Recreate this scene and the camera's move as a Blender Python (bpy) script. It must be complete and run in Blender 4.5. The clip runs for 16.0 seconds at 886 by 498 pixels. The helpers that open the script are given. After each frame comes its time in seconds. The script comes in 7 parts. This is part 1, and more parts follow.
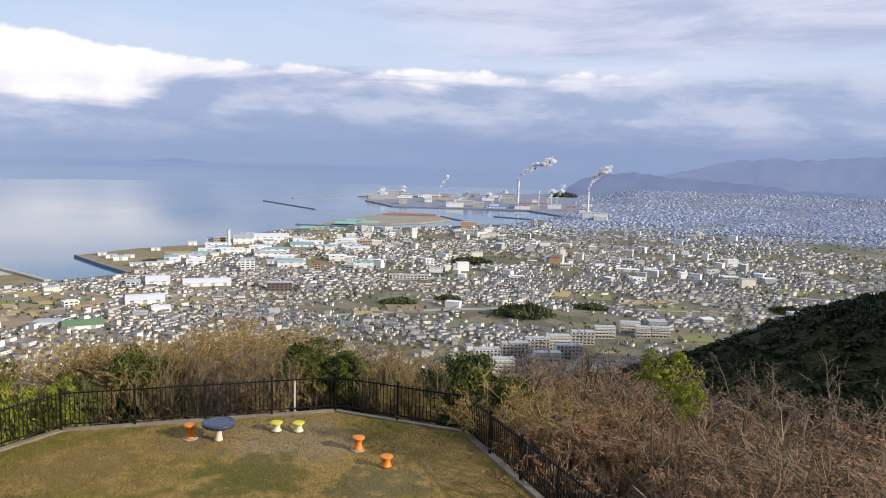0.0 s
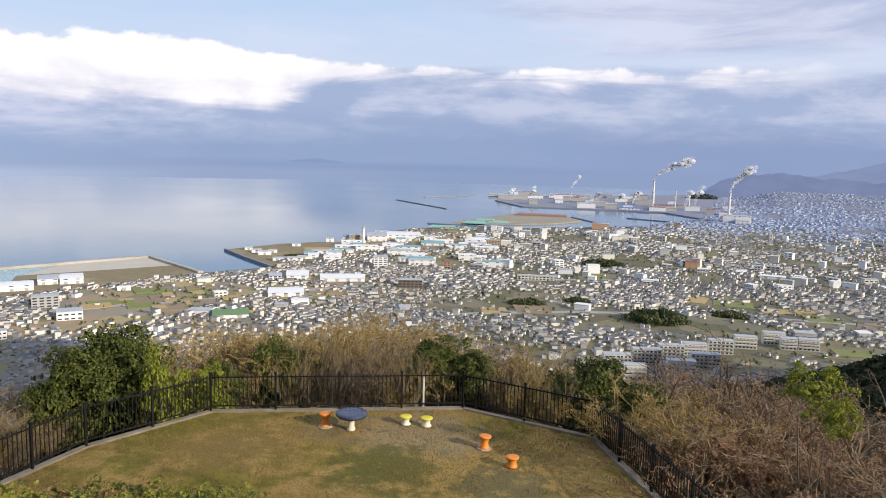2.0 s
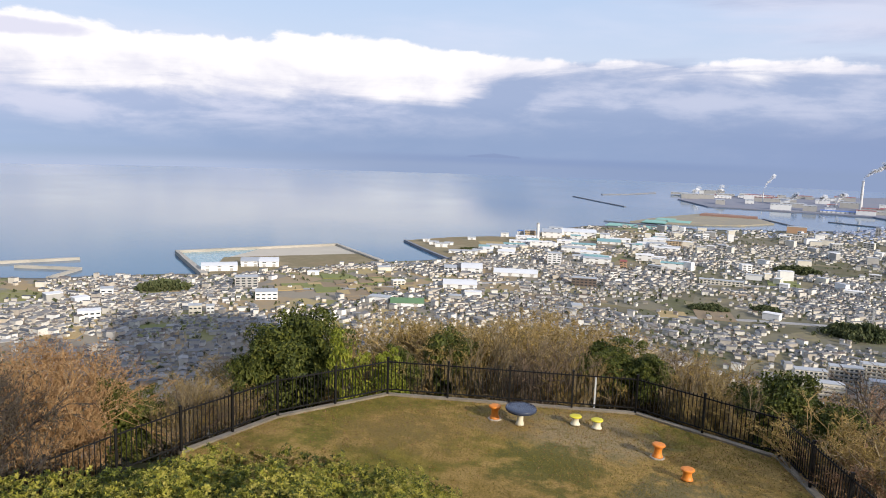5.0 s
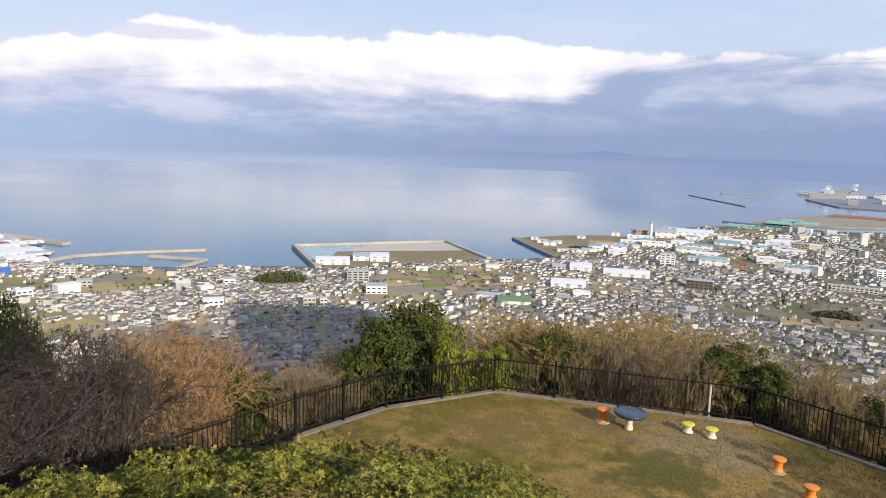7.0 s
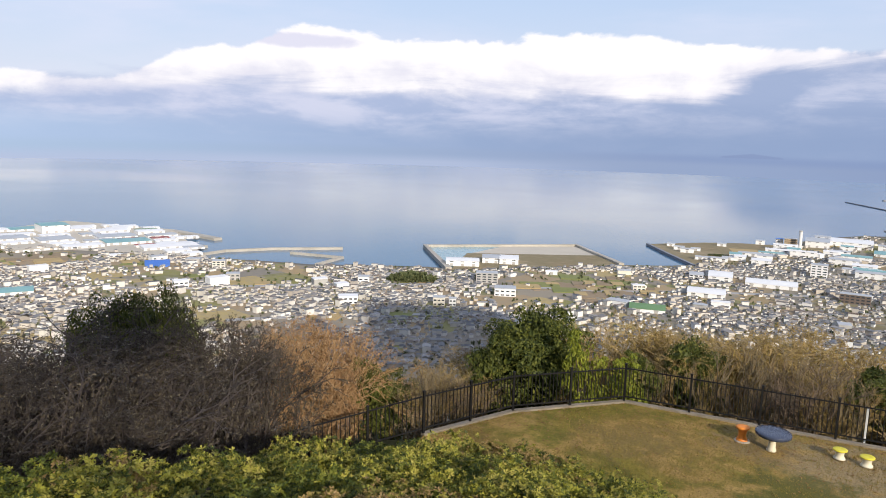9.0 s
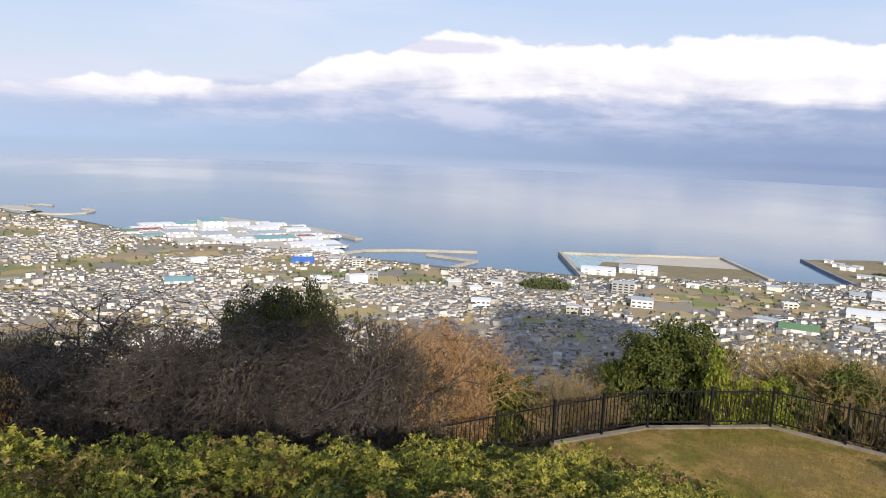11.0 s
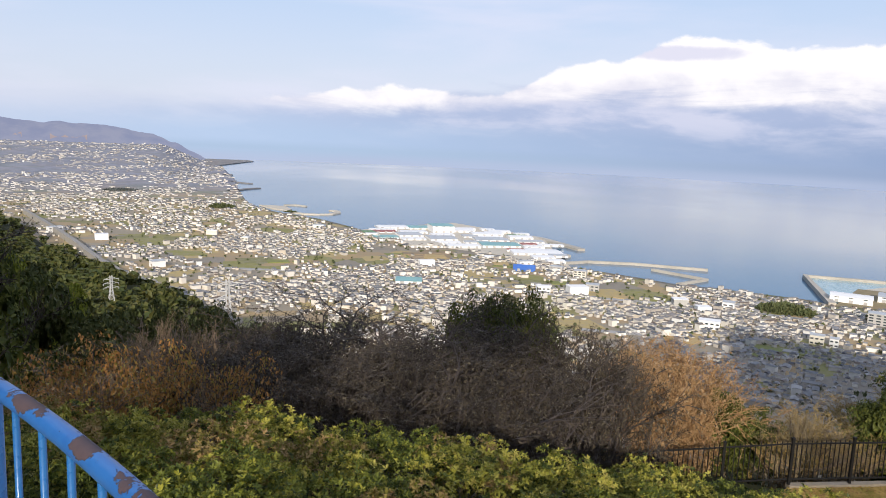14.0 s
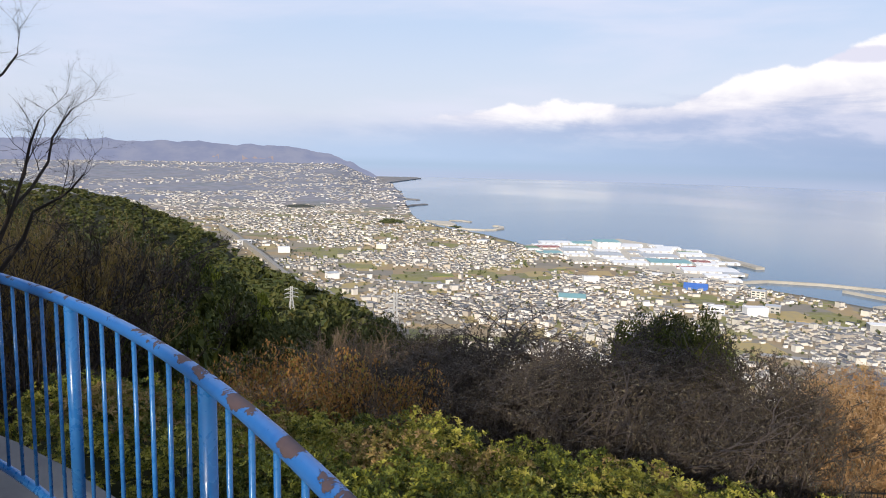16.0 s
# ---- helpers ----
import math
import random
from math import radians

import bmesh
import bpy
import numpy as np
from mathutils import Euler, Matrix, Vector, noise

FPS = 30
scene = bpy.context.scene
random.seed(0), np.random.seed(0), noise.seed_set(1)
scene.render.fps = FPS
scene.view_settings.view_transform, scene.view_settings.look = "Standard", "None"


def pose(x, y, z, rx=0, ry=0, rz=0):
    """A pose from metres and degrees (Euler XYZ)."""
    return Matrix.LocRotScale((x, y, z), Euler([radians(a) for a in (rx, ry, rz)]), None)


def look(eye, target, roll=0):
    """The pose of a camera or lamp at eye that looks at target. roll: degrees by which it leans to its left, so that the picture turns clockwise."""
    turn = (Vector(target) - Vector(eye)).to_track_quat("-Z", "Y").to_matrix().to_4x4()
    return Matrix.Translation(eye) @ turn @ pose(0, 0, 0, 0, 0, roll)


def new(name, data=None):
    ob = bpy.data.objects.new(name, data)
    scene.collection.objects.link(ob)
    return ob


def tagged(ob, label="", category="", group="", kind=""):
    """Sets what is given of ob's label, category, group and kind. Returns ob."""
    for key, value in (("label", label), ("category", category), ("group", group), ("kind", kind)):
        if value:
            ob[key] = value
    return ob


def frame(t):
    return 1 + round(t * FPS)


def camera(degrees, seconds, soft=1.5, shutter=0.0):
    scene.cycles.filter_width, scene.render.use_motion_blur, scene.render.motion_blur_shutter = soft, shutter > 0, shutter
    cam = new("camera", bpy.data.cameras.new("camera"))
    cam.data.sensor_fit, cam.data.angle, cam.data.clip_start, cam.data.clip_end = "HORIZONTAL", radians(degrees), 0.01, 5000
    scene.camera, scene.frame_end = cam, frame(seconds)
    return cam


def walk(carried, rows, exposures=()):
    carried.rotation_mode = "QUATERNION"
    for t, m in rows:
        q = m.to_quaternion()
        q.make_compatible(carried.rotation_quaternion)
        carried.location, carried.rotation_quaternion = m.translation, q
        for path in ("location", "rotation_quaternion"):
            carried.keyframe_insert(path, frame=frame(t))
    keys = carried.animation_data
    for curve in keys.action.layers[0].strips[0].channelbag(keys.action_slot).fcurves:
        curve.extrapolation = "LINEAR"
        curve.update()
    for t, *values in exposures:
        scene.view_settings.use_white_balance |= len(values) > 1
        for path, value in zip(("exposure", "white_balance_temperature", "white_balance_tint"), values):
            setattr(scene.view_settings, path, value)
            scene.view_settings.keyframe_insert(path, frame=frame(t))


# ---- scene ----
# A hilltop lookout over a coastal town. Sea level is z = 0; the eye is 185 m above it.
EYE = 185.0
LAWN = EYE - 8.35

# ---- camera: a slow pan to the left, held at arm's length ----
cam = camera(62.9, 16.0, soft=0.95)
# seconds, compass turn (clockwise from +y), tilt, lean
TURN = [
    (0.0, 0.00, -7.08, 1.63), (0.5, -2.40, -7.18, 1.43), (1.0, -5.45, -7.25, 1.39),
    (1.5, -8.23, -7.31, 1.46), (2.0, -10.26, -7.35, 1.53), (2.5, -12.82, -7.46, 1.59),
    (3.0, -15.52, -7.59, 1.62), (3.5, -17.85, -7.73, 1.74), (6.0, -28.46, -8.37, 1.92),
    (6.5, -30.76, -8.51, 1.90), (7.0, -32.66, -8.58, 1.76), (7.5, -35.21, -8.64, 1.64),
    (8.0, -37.89, -8.67, 1.56), (10.5, -50.82, -8.63, 2.12), (11.0, -53.72, -8.62, 2.20),
    (11.5, -56.70, -8.63, 2.18), (12.0, -59.22, -8.66, 2.24), (12.5, -62.44, -8.71, 2.47),
    (13.0, -65.30, -8.69, 2.22), (13.5, -68.31, -8.63, 2.43), (14.0, -71.35, -8.58, 2.50),
    (14.5, -75.44, -8.43, 2.11), (15.0, -77.68, -8.29, 1.79), (15.5, -80.66, -8.00, 1.22),
    (16.0, -84.36, -7.79, 1.30),
]


def turned(yaw, tilt, lean):
    a = radians(yaw)
    return pose(0.22 * math.sin(a), 0.22 * math.cos(a), EYE, 90 + tilt, 0, -yaw) @ pose(0, 0, 0, 0, 0, lean)


walk(cam, [(t, turned(yaw, tilt, lean)) for t, yaw, tilt, lean in TURN])

# ---- world, sun ----
SUN_AZ, SUN_EL = 114.0, 21.0


def mathn(nt, op, a, b=None, c=None):
    n = nt.nodes.new("ShaderNodeMath")
    n.operation = op
    for i, v in enumerate((a, b, c)):
        if v is None:
            continue
        if isinstance(v, (int, float)):
            n.inputs[i].default_value = v
        else:
            nt.links.new(v, n.inputs[i])
    return n.outputs[0]


def mapr(nt, v, a, b, c=0.0, d=1.0, smooth=True):
    n = nt.nodes.new("ShaderNodeMapRange")
    n.interpolation_type = "SMOOTHSTEP" if smooth else "LINEAR"
    nt.links.new(v, n.inputs[0])
    for i, x in enumerate((a, b, c, d)):
        n.inputs[i + 1].default_value = x
    return n.outputs[0]


def mixc(nt, f, a, b, mode="MIX"):
    n = nt.nodes.new("ShaderNodeMix")
    n.data_type, n.blend_type, n.clamp_factor = "RGBA", mode, True
    for i, v in ((0, f), (6, a), (7, b)):
        if isinstance(v, (int, float)):
            n.inputs[i].default_value = v
        elif isinstance(v, tuple):
            n.inputs[i].default_value = (*v, 1)
        else:
            nt.links.new(v, n.inputs[i])
    return n.outputs[2]


def noisen(nt, vec, scale, detail=4, rough=0.55, distort=0.0):
    n = nt.nodes.new("ShaderNodeTexNoise")
    n.inputs["Scale"].default_value, n.inputs["Detail"].default_value = scale, detail
    n.inputs["Roughness"].default_value, n.inputs["Distortion"].default_value = rough, distort
    if vec is not None:
        nt.links.new(vec, n.inputs["Vector"])
    return n.outputs[0]


def combine(nt, x, y, z):
    n = nt.nodes.new("ShaderNodeCombineXYZ")
    for i, v in enumerate((x, y, z)):
        if isinstance(v, (int, float)):
            n.inputs[i].default_value = v
        else:
            nt.links.new(v, n.inputs[i])
    return n.outputs[0]


def make_world():
    world = bpy.data.worlds.new("winter_sky")
    scene.world = world
    world.use_nodes = True
    nt = world.node_tree
    nt.nodes.clear()
    out, bg = nt.nodes.new("ShaderNodeOutputWorld"), nt.nodes.new("ShaderNodeBackground")
    nt.links.new(bg.outputs[0], out.inputs[0])
    sky = nt.nodes.new("ShaderNodeTexSky")
    sky.sky_type, sky.sun_disc = "NISHITA", False
    sky.sun_elevation, sky.sun_rotation = radians(SUN_EL), radians(SUN_AZ)
    sky.air_density, sky.dust_density, sky.ozone_density = 1.0, 1.5, 1.5
    bg.inputs[1].default_value = 0.1
    co = nt.nodes.new("ShaderNodeTexCoord").outputs["Generated"]
    sep = nt.nodes.new("ShaderNodeSeparateXYZ")
    nt.links.new(co, sep.inputs[0])
    x, y, z = sep.outputs
    el = mathn(nt, "MULTIPLY", mathn(nt, "ARCSINE", z), 57.2958)
    az = mathn(nt, "MULTIPLY", mathn(nt, "ARCTAN2", x, y), 57.2958)
    # clear winter blue, paling downwards, with a thin veil
    flat = combine(nt, mathn(nt, "MULTIPLY", az, 0.03), mathn(nt, "MULTIPLY", el, 0.14), 0.0)
    big = noisen(nt, flat, 1.0, 5, 0.55, 0.3)
    pale = mixc(nt, mapr(nt, el, 2, 14), (7.5, 8.1, 9.9), (5.7, 7.3, 10.1))
    pale = mixc(nt, 0.2, pale, sky.outputs[0])
    pale = mixc(nt, mapr(nt, big, 0.42, 0.72, 0, 0.65), pale, (8.1, 8.2, 9.8))
    # grey-lilac stratus high over the town
    lay = noisen(nt, combine(nt, mathn(nt, "MULTIPLY", az, 0.05), mathn(nt, "MULTIPLY", el, 0.32), 3.0), 1.0, 7, 0.58, 0.6)
    rag = mathn(nt, "MULTIPLY", mathn(nt, "SUBTRACT", lay, 0.5), 9.0)
    right = mapr(nt, az, -30, 16)
    base = mathn(nt, "ADD", mapr(nt, az, -40, 22, 14.5, 6.5), rag)
    grey = mathn(nt, "MULTIPLY", mapr(nt, mathn(nt, "SUBTRACT", el, base), -0.8, 2.4), mapr(nt, right, 0, 1, 0.25, 0.95))
    shade = noisen(nt, combine(nt, mathn(nt, "MULTIPLY", az, 0.07), mathn(nt, "MULTIPLY", el, 0.4), 11.0), 1.0, 6, 0.6, 0.4)
    col = mixc(nt, grey, pale, mixc(nt, mapr(nt, shade, 0.35, 0.65), (4.7, 5.3, 7.3), (7.0, 7.3, 8.9)))
    # lavender cloud deck low over the sea
    wisp = noisen(nt, combine(nt, mathn(nt, "MULTIPLY", az, 0.075), mathn(nt, "MULTIPLY", el, 0.42), 7.0), 1.0, 7, 0.6, 0.6)
    w0 = mathn(nt, "SUBTRACT", wisp, 0.5)
    top = mathn(nt, "ADD", mapr(nt, az, -96, -30, 2.2, 6.4), mathn(nt, "MULTIPLY", w0, 4.0))
    deck = mapr(nt, mathn(nt, "SUBTRACT", el, top), 0.6, -1.0)
    tuft = noisen(nt, combine(nt, mathn(nt, "MULTIPLY", az, 0.14), mathn(nt, "MULTIPLY", el, 0.42), 5.0), 1.0, 8, 0.6, 0.15)
    deckc = mixc(nt, mapr(nt, mathn(nt, "ADD", tuft, mathn(nt, "MULTIPLY", w0, 0.5)), 0.4, 0.66), mixc(nt, mapr(nt, az, -60, -25), (4.6, 5.4, 7.6), (3.8, 4.65, 6.8)), mixc(nt, mapr(nt, az, -40, -20), (6.7, 7.0, 8.7), (5.7, 6.2, 8.0)))
    col = mixc(nt, mathn(nt, "MULTIPLY", deck, mapr(nt, az, -108, -72, 0.1, 1.0)), col, deckc)
    # sunlit cumulus bank with a billowing top and a ragged foot
    puff = noisen(nt, combine(nt, mathn(nt, "MULTIPLY", az, 0.2), mathn(nt, "MULTIPLY", el, 0.3), 1.3), 1.0, 7, 0.55, 0.25)
    p0 = mathn(nt, "SUBTRACT", puff, 0.5)
    lid = mathn(nt, "ADD", mapr(nt, az, -92, -76, 2.2, 3.6), mapr(nt, az, -69, -60, 0, 2.6))
    lid = mathn(nt, "ADD", lid, mapr(nt, az, -50, -38, 0, 1.4))
    lid = mathn(nt, "SUBTRACT", lid, mapr(nt, az, -30, -8, 0, 1.1))
    lid = mathn(nt, "ADD", lid, mathn(nt, "MULTIPLY", mapr(nt, az, -60, -55), mapr(nt, az, -43, -48, 0, 1.3)))
    lid = mathn(nt, "ADD", lid, mathn(nt, "MULTIPLY", p0, 3.4))
    foot = mathn(nt, "ADD", mapr(nt, az, -80, -60, 2.2, 3.5), mapr(nt, az, -25, -18, 0, 2.2))
    foot = mathn(nt, "ADD", foot, mathn(nt, "MULTIPLY", w0, 4.5))
    below = mapr(nt, mathn(nt, "SUBTRACT", el, lid), 0.22, -0.18)
    above = mapr(nt, mathn(nt, "SUBTRACT", mathn(nt, "ADD", el, mathn(nt, "MULTIPLY", p0, 2.0)), foot), -0.7, 0.9)
    bank = mathn(nt, "MULTIPLY", mathn(nt, "MULTIPLY", below, above), mathn(nt, "MULTIPLY", mapr(nt, az, -93, -82), mapr(nt, az, 19, 10)))
    bankc = mixc(nt, mapr(nt, mathn(nt, "ADD", mathn(nt, "SUBTRACT", el, foot), mathn(nt, "MULTIPLY", p0, 7.0)), -0.5, 2.2), (8.2, 8.1, 9.2), (10.6, 10.3, 10.5))
    # lens of lilac cloud in front of the bank
    lx, ly = mathn(nt, "MULTIPLY", mathn(nt, "ADD", az, 53.8), 0.24), mathn(nt, "ADD", mathn(nt, "MULTIPLY", el, 1.5), -10.5)
    lens = mathn(nt, "ADD", mathn(nt, "ADD", mathn(nt, "MULTIPLY", lx, lx), mathn(nt, "MULTIPLY", ly, ly)), mathn(nt, "MULTIPLY", p0, 3.0))
    bankc = mixc(nt, mapr(nt, lens, 1.2, 0.5, 0, 0.8), bankc, (7.3, 7.3, 9.0))
    col = mixc(nt, bank, col, bankc)
    # blue-grey rain haze along the horizon and the far sea under it
    hz = mapr(nt, mathn(nt, "SUBTRACT", mathn(nt, "ADD", el, mathn(nt, "MULTIPLY", w0, 2.6)), mapr(nt, az, -50, -5, 0, 1.1)), 2.7, -0.3)
    hazec = mixc(nt, mapr(nt, az, -95, -25), (5.0, 6.4, 8.7), (2.95, 3.9, 6.05))
    hazec = mixc(nt, mapr(nt, az, -20, 14), hazec, (2.7, 3.5, 5.7))
    col = mixc(nt, mathn(nt, "MULTIPLY", hz, mapr(nt, az, -104, -86, 0.55, 0.92)), col, hazec)
    # the sea beyond the disc, up to its true horizon
    swell = noisen(nt, combine(nt, mathn(nt, "MULTIPLY", az, 0.06), mathn(nt, "MULTIPLY", el, 1.1), 21.0), 1.0, 4, 0.5, 0.3)
    seac = mixc(nt, mapr(nt, az, -85, -24), (4.5, 5.8, 7.8), (3.2, 4.0, 5.95))
    seac = mixc(nt, mapr(nt, az, -24, -8), seac, (2.8, 3.6, 5.6))
    seac = mixc(nt, mathn(nt, "MULTIPLY", mapr(nt, el, -1.1, -2.2), mapr(nt, az, -27, -45)), seac, (4.9, 5.6, 7.5))
    seac = mixc(nt, mapr(nt, swell, 0.4, 0.62, 0, 0.2), seac, hazec)
    col = mixc(nt, mapr(nt, el, -0.45, -1.15), col, seac)
    # dark streak of the horizon and a low far island on it
    streak = mathn(nt, "MULTIPLY", mathn(nt, "MULTIPLY", mapr(nt, el, -0.5, -0.95), mapr(nt, el, -1.5, -1.0)), mathn(nt, "MULTIPLY", mapr(nt, az, -38, -22), mapr(nt, az, 6, -10, 0, 0.6)))
    col = mixc(nt, streak, col, (2.5, 3.35, 5.6))
    ridge = mathn(nt, "SUBTRACT", 1.0, mathn(nt, "MULTIPLY", mathn(nt, "ABSOLUTE", mathn(nt, "ADD", az, 20.3)), 0.45))
    isle = mathn(nt, "MULTIPLY", mapr(nt, mathn(nt, "SUBTRACT", mathn(nt, "ADD", el, 0.72), mathn(nt, "MULTIPLY", ridge, 0.25)), 0.06, -0.04), mapr(nt, el, -0.86, -0.74, 0, 0.7))
    col = mixc(nt, mathn(nt, "MULTIPLY", isle, mapr(nt, ridge, 0.0, 0.15)), col, (2.5, 3.2, 5.3))
    # the part of the sky behind the lookout: clear and deeper
    behind = mapr(nt, y, -0.5, -0.85)
    col = mixc(nt, mathn(nt, "MULTIPLY", behind, 0.85), col, sky.outputs[0])
    nt.links.new(col, bg.inputs[0])


make_world()
sun = new("sun", bpy.data.lights.new("sun", "SUN"))
sun.data.energy, sun.data.angle, sun.data.color = 5.0, radians(1.0), (1.0, 0.9, 0.76)
sa, se = radians(SUN_AZ), radians(SUN_EL)
TO_SUN = Vector((math.sin(sa) * math.cos(se), math.cos(sa) * math.cos(se), math.sin(se)))
sun.matrix_world = look(TO_SUN * 300 + Vector((0, 0, EYE)), (0, 0, EYE))


# ---- materials ----
def material(name, colors, scale=1.0, rough=0.8, metal=0.0, bump=0.0, bump_scale=None, vary=None, spread=0.0, detail=5, coords="Object",
             spec=0.5, trans=0.0, stretch=(1, 1, 1)):
    """A surface whose colour wanders between the given ones by noise; vary: 'object' or 'island' picks the start by Random."""
    m = bpy.data.materials.new(name)
    m.use_nodes = True
    nt = m.node_tree
    b = nt.nodes["Principled BSDF"]
    tc = nt.nodes.new("ShaderNodeTexCoord").outputs[coords]
    mp = nt.nodes.new("ShaderNodeMapping")
    mp.inputs["Scale"].default_value = stretch
    nt.links.new(tc, mp.inputs[0])
    vec = mp.outputs[0]
    n1 = noisen(nt, vec, scale, detail)
    n2 = noisen(nt, vec, scale * 7.3, 3)
    f = mathn(nt, "ADD", mathn(nt, "MULTIPLY", n1, 0.65), mathn(nt, "MULTIPLY", n2, 0.35))
    f = mapr(nt, f, 0.3, 0.7, smooth=False)
    if vary:
        r = nt.nodes.new("ShaderNodeObjectInfo").outputs["Random"] if vary == "object" else nt.nodes.new("ShaderNodeNewGeometry").outputs["Random Per Island"]
        f = mathn(nt, "ADD", mathn(nt, "MULTIPLY", f, 1 - spread), mathn(nt, "MULTIPLY", r, spread))
    ramp = nt.nodes.new("ShaderNodeValToRGB")
    els = ramp.color_ramp.elements
    for i, c in enumerate(colors):
        p = i / max(1, len(colors) - 1)
        e = els[i] if i < 2 else els.new(p)
        e.position, e.color = p, (*c, 1)
    if len(colors) == 1:
        els[1].color = (*colors[0], 1)
    else:
        for i, c in enumerate(colors):
            els[i].position, els[i].color = i / (len(colors) - 1), (*c, 1)
    nt.links.new(f, ramp.inputs[0])
    nt.links.new(ramp.outputs[0], b.inputs["Base Color"])
    nt.links.new(mapr(nt, n2, 0.3, 0.7, max(0.03, rough - 0.1), min(1, rough + 0.1)), b.inputs["Roughness"])
    b.inputs["Metallic"].default_value = metal
    b.inputs["Specular IOR Level"].default_value = spec
    if trans:
        b.inputs["Transmission Weight"].default_value = trans
    if bump:
        bn = nt.nodes.new("ShaderNodeBump")
        bn.inputs["Strength"].default_value, bn.inputs["Distance"].default_value = 1.0, bump
        nt.links.new(noisen(nt, vec, bump_scale or scale * 8, 4), bn.inputs["Height"])
        nt.links.new(bn.outputs[0], b.inputs["Normal"])
    return m


def leaf_material(name, colors, scale=0.7, spread=0.6, rough=0.6, vary="island"):
    """Foliage: colour by leaf, a little light let through."""
    m = material(name, colors, scale, rough, vary=vary, spread=spread, detail=3, spec=0.22)
    nt = m.node_tree
    b = nt.nodes["Principled BSDF"]
    t = nt.nodes.new("ShaderNodeBsdfTranslucent")
    src = b.inputs["Base Color"].links[0].from_socket
    nt.links.new(src, t.inputs[0])
    mix = nt.nodes.new("ShaderNodeMixShader")
    mix.inputs[0].default_value = 0.15
    nt.links.new(b.outputs[0], mix.inputs[1])
    nt.links.new(t.outputs[0], mix.inputs[2])
    nt.links.new(mix.outputs[0], nt.nodes["Material Output"].inputs[0])
    return m


def sea_material():
    m = material("sea_water", [(0.055, 0.135, 0.23), (0.078, 0.165, 0.26)], 0.0012, 0.16, coords="Object")
    nt = m.node_tree
    b = nt.nodes["Principled BSDF"]
    b.inputs["IOR"].default_value, b.inputs["Specular IOR Level"].default_value = 1.33, 0.36
    geo = nt.nodes.new("ShaderNodeNewGeometry").outputs["Position"]
    slick = noisen(nt, geo, 0.0009, 3, 0.5, 0.5)
    nt.links.new(mapr(nt, slick, 0.34, 0.66, 0.07, 0.135), b.inputs["Roughness"])
    bn = nt.nodes.new("ShaderNodeBump")
    bn.inputs["Strength"].default_value, bn.inputs["Distance"].default_value = 0.035, 0.4
    nt.links.new(noisen(nt, geo, 0.12, 3), bn.inputs["Height"])
    nt.links.new(bn.outputs[0], b.inputs["Normal"])
    return m


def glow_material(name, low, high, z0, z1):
    """Far backdrop: hills seen through miles of air, the haze painted as emission."""
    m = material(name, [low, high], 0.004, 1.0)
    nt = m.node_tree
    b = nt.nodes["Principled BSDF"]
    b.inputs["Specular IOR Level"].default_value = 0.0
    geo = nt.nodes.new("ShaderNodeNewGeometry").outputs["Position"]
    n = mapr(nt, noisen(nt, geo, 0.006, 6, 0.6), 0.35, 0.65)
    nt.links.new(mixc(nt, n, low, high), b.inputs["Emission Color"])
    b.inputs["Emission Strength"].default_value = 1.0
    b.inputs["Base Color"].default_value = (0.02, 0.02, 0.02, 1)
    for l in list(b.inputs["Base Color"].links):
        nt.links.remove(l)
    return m


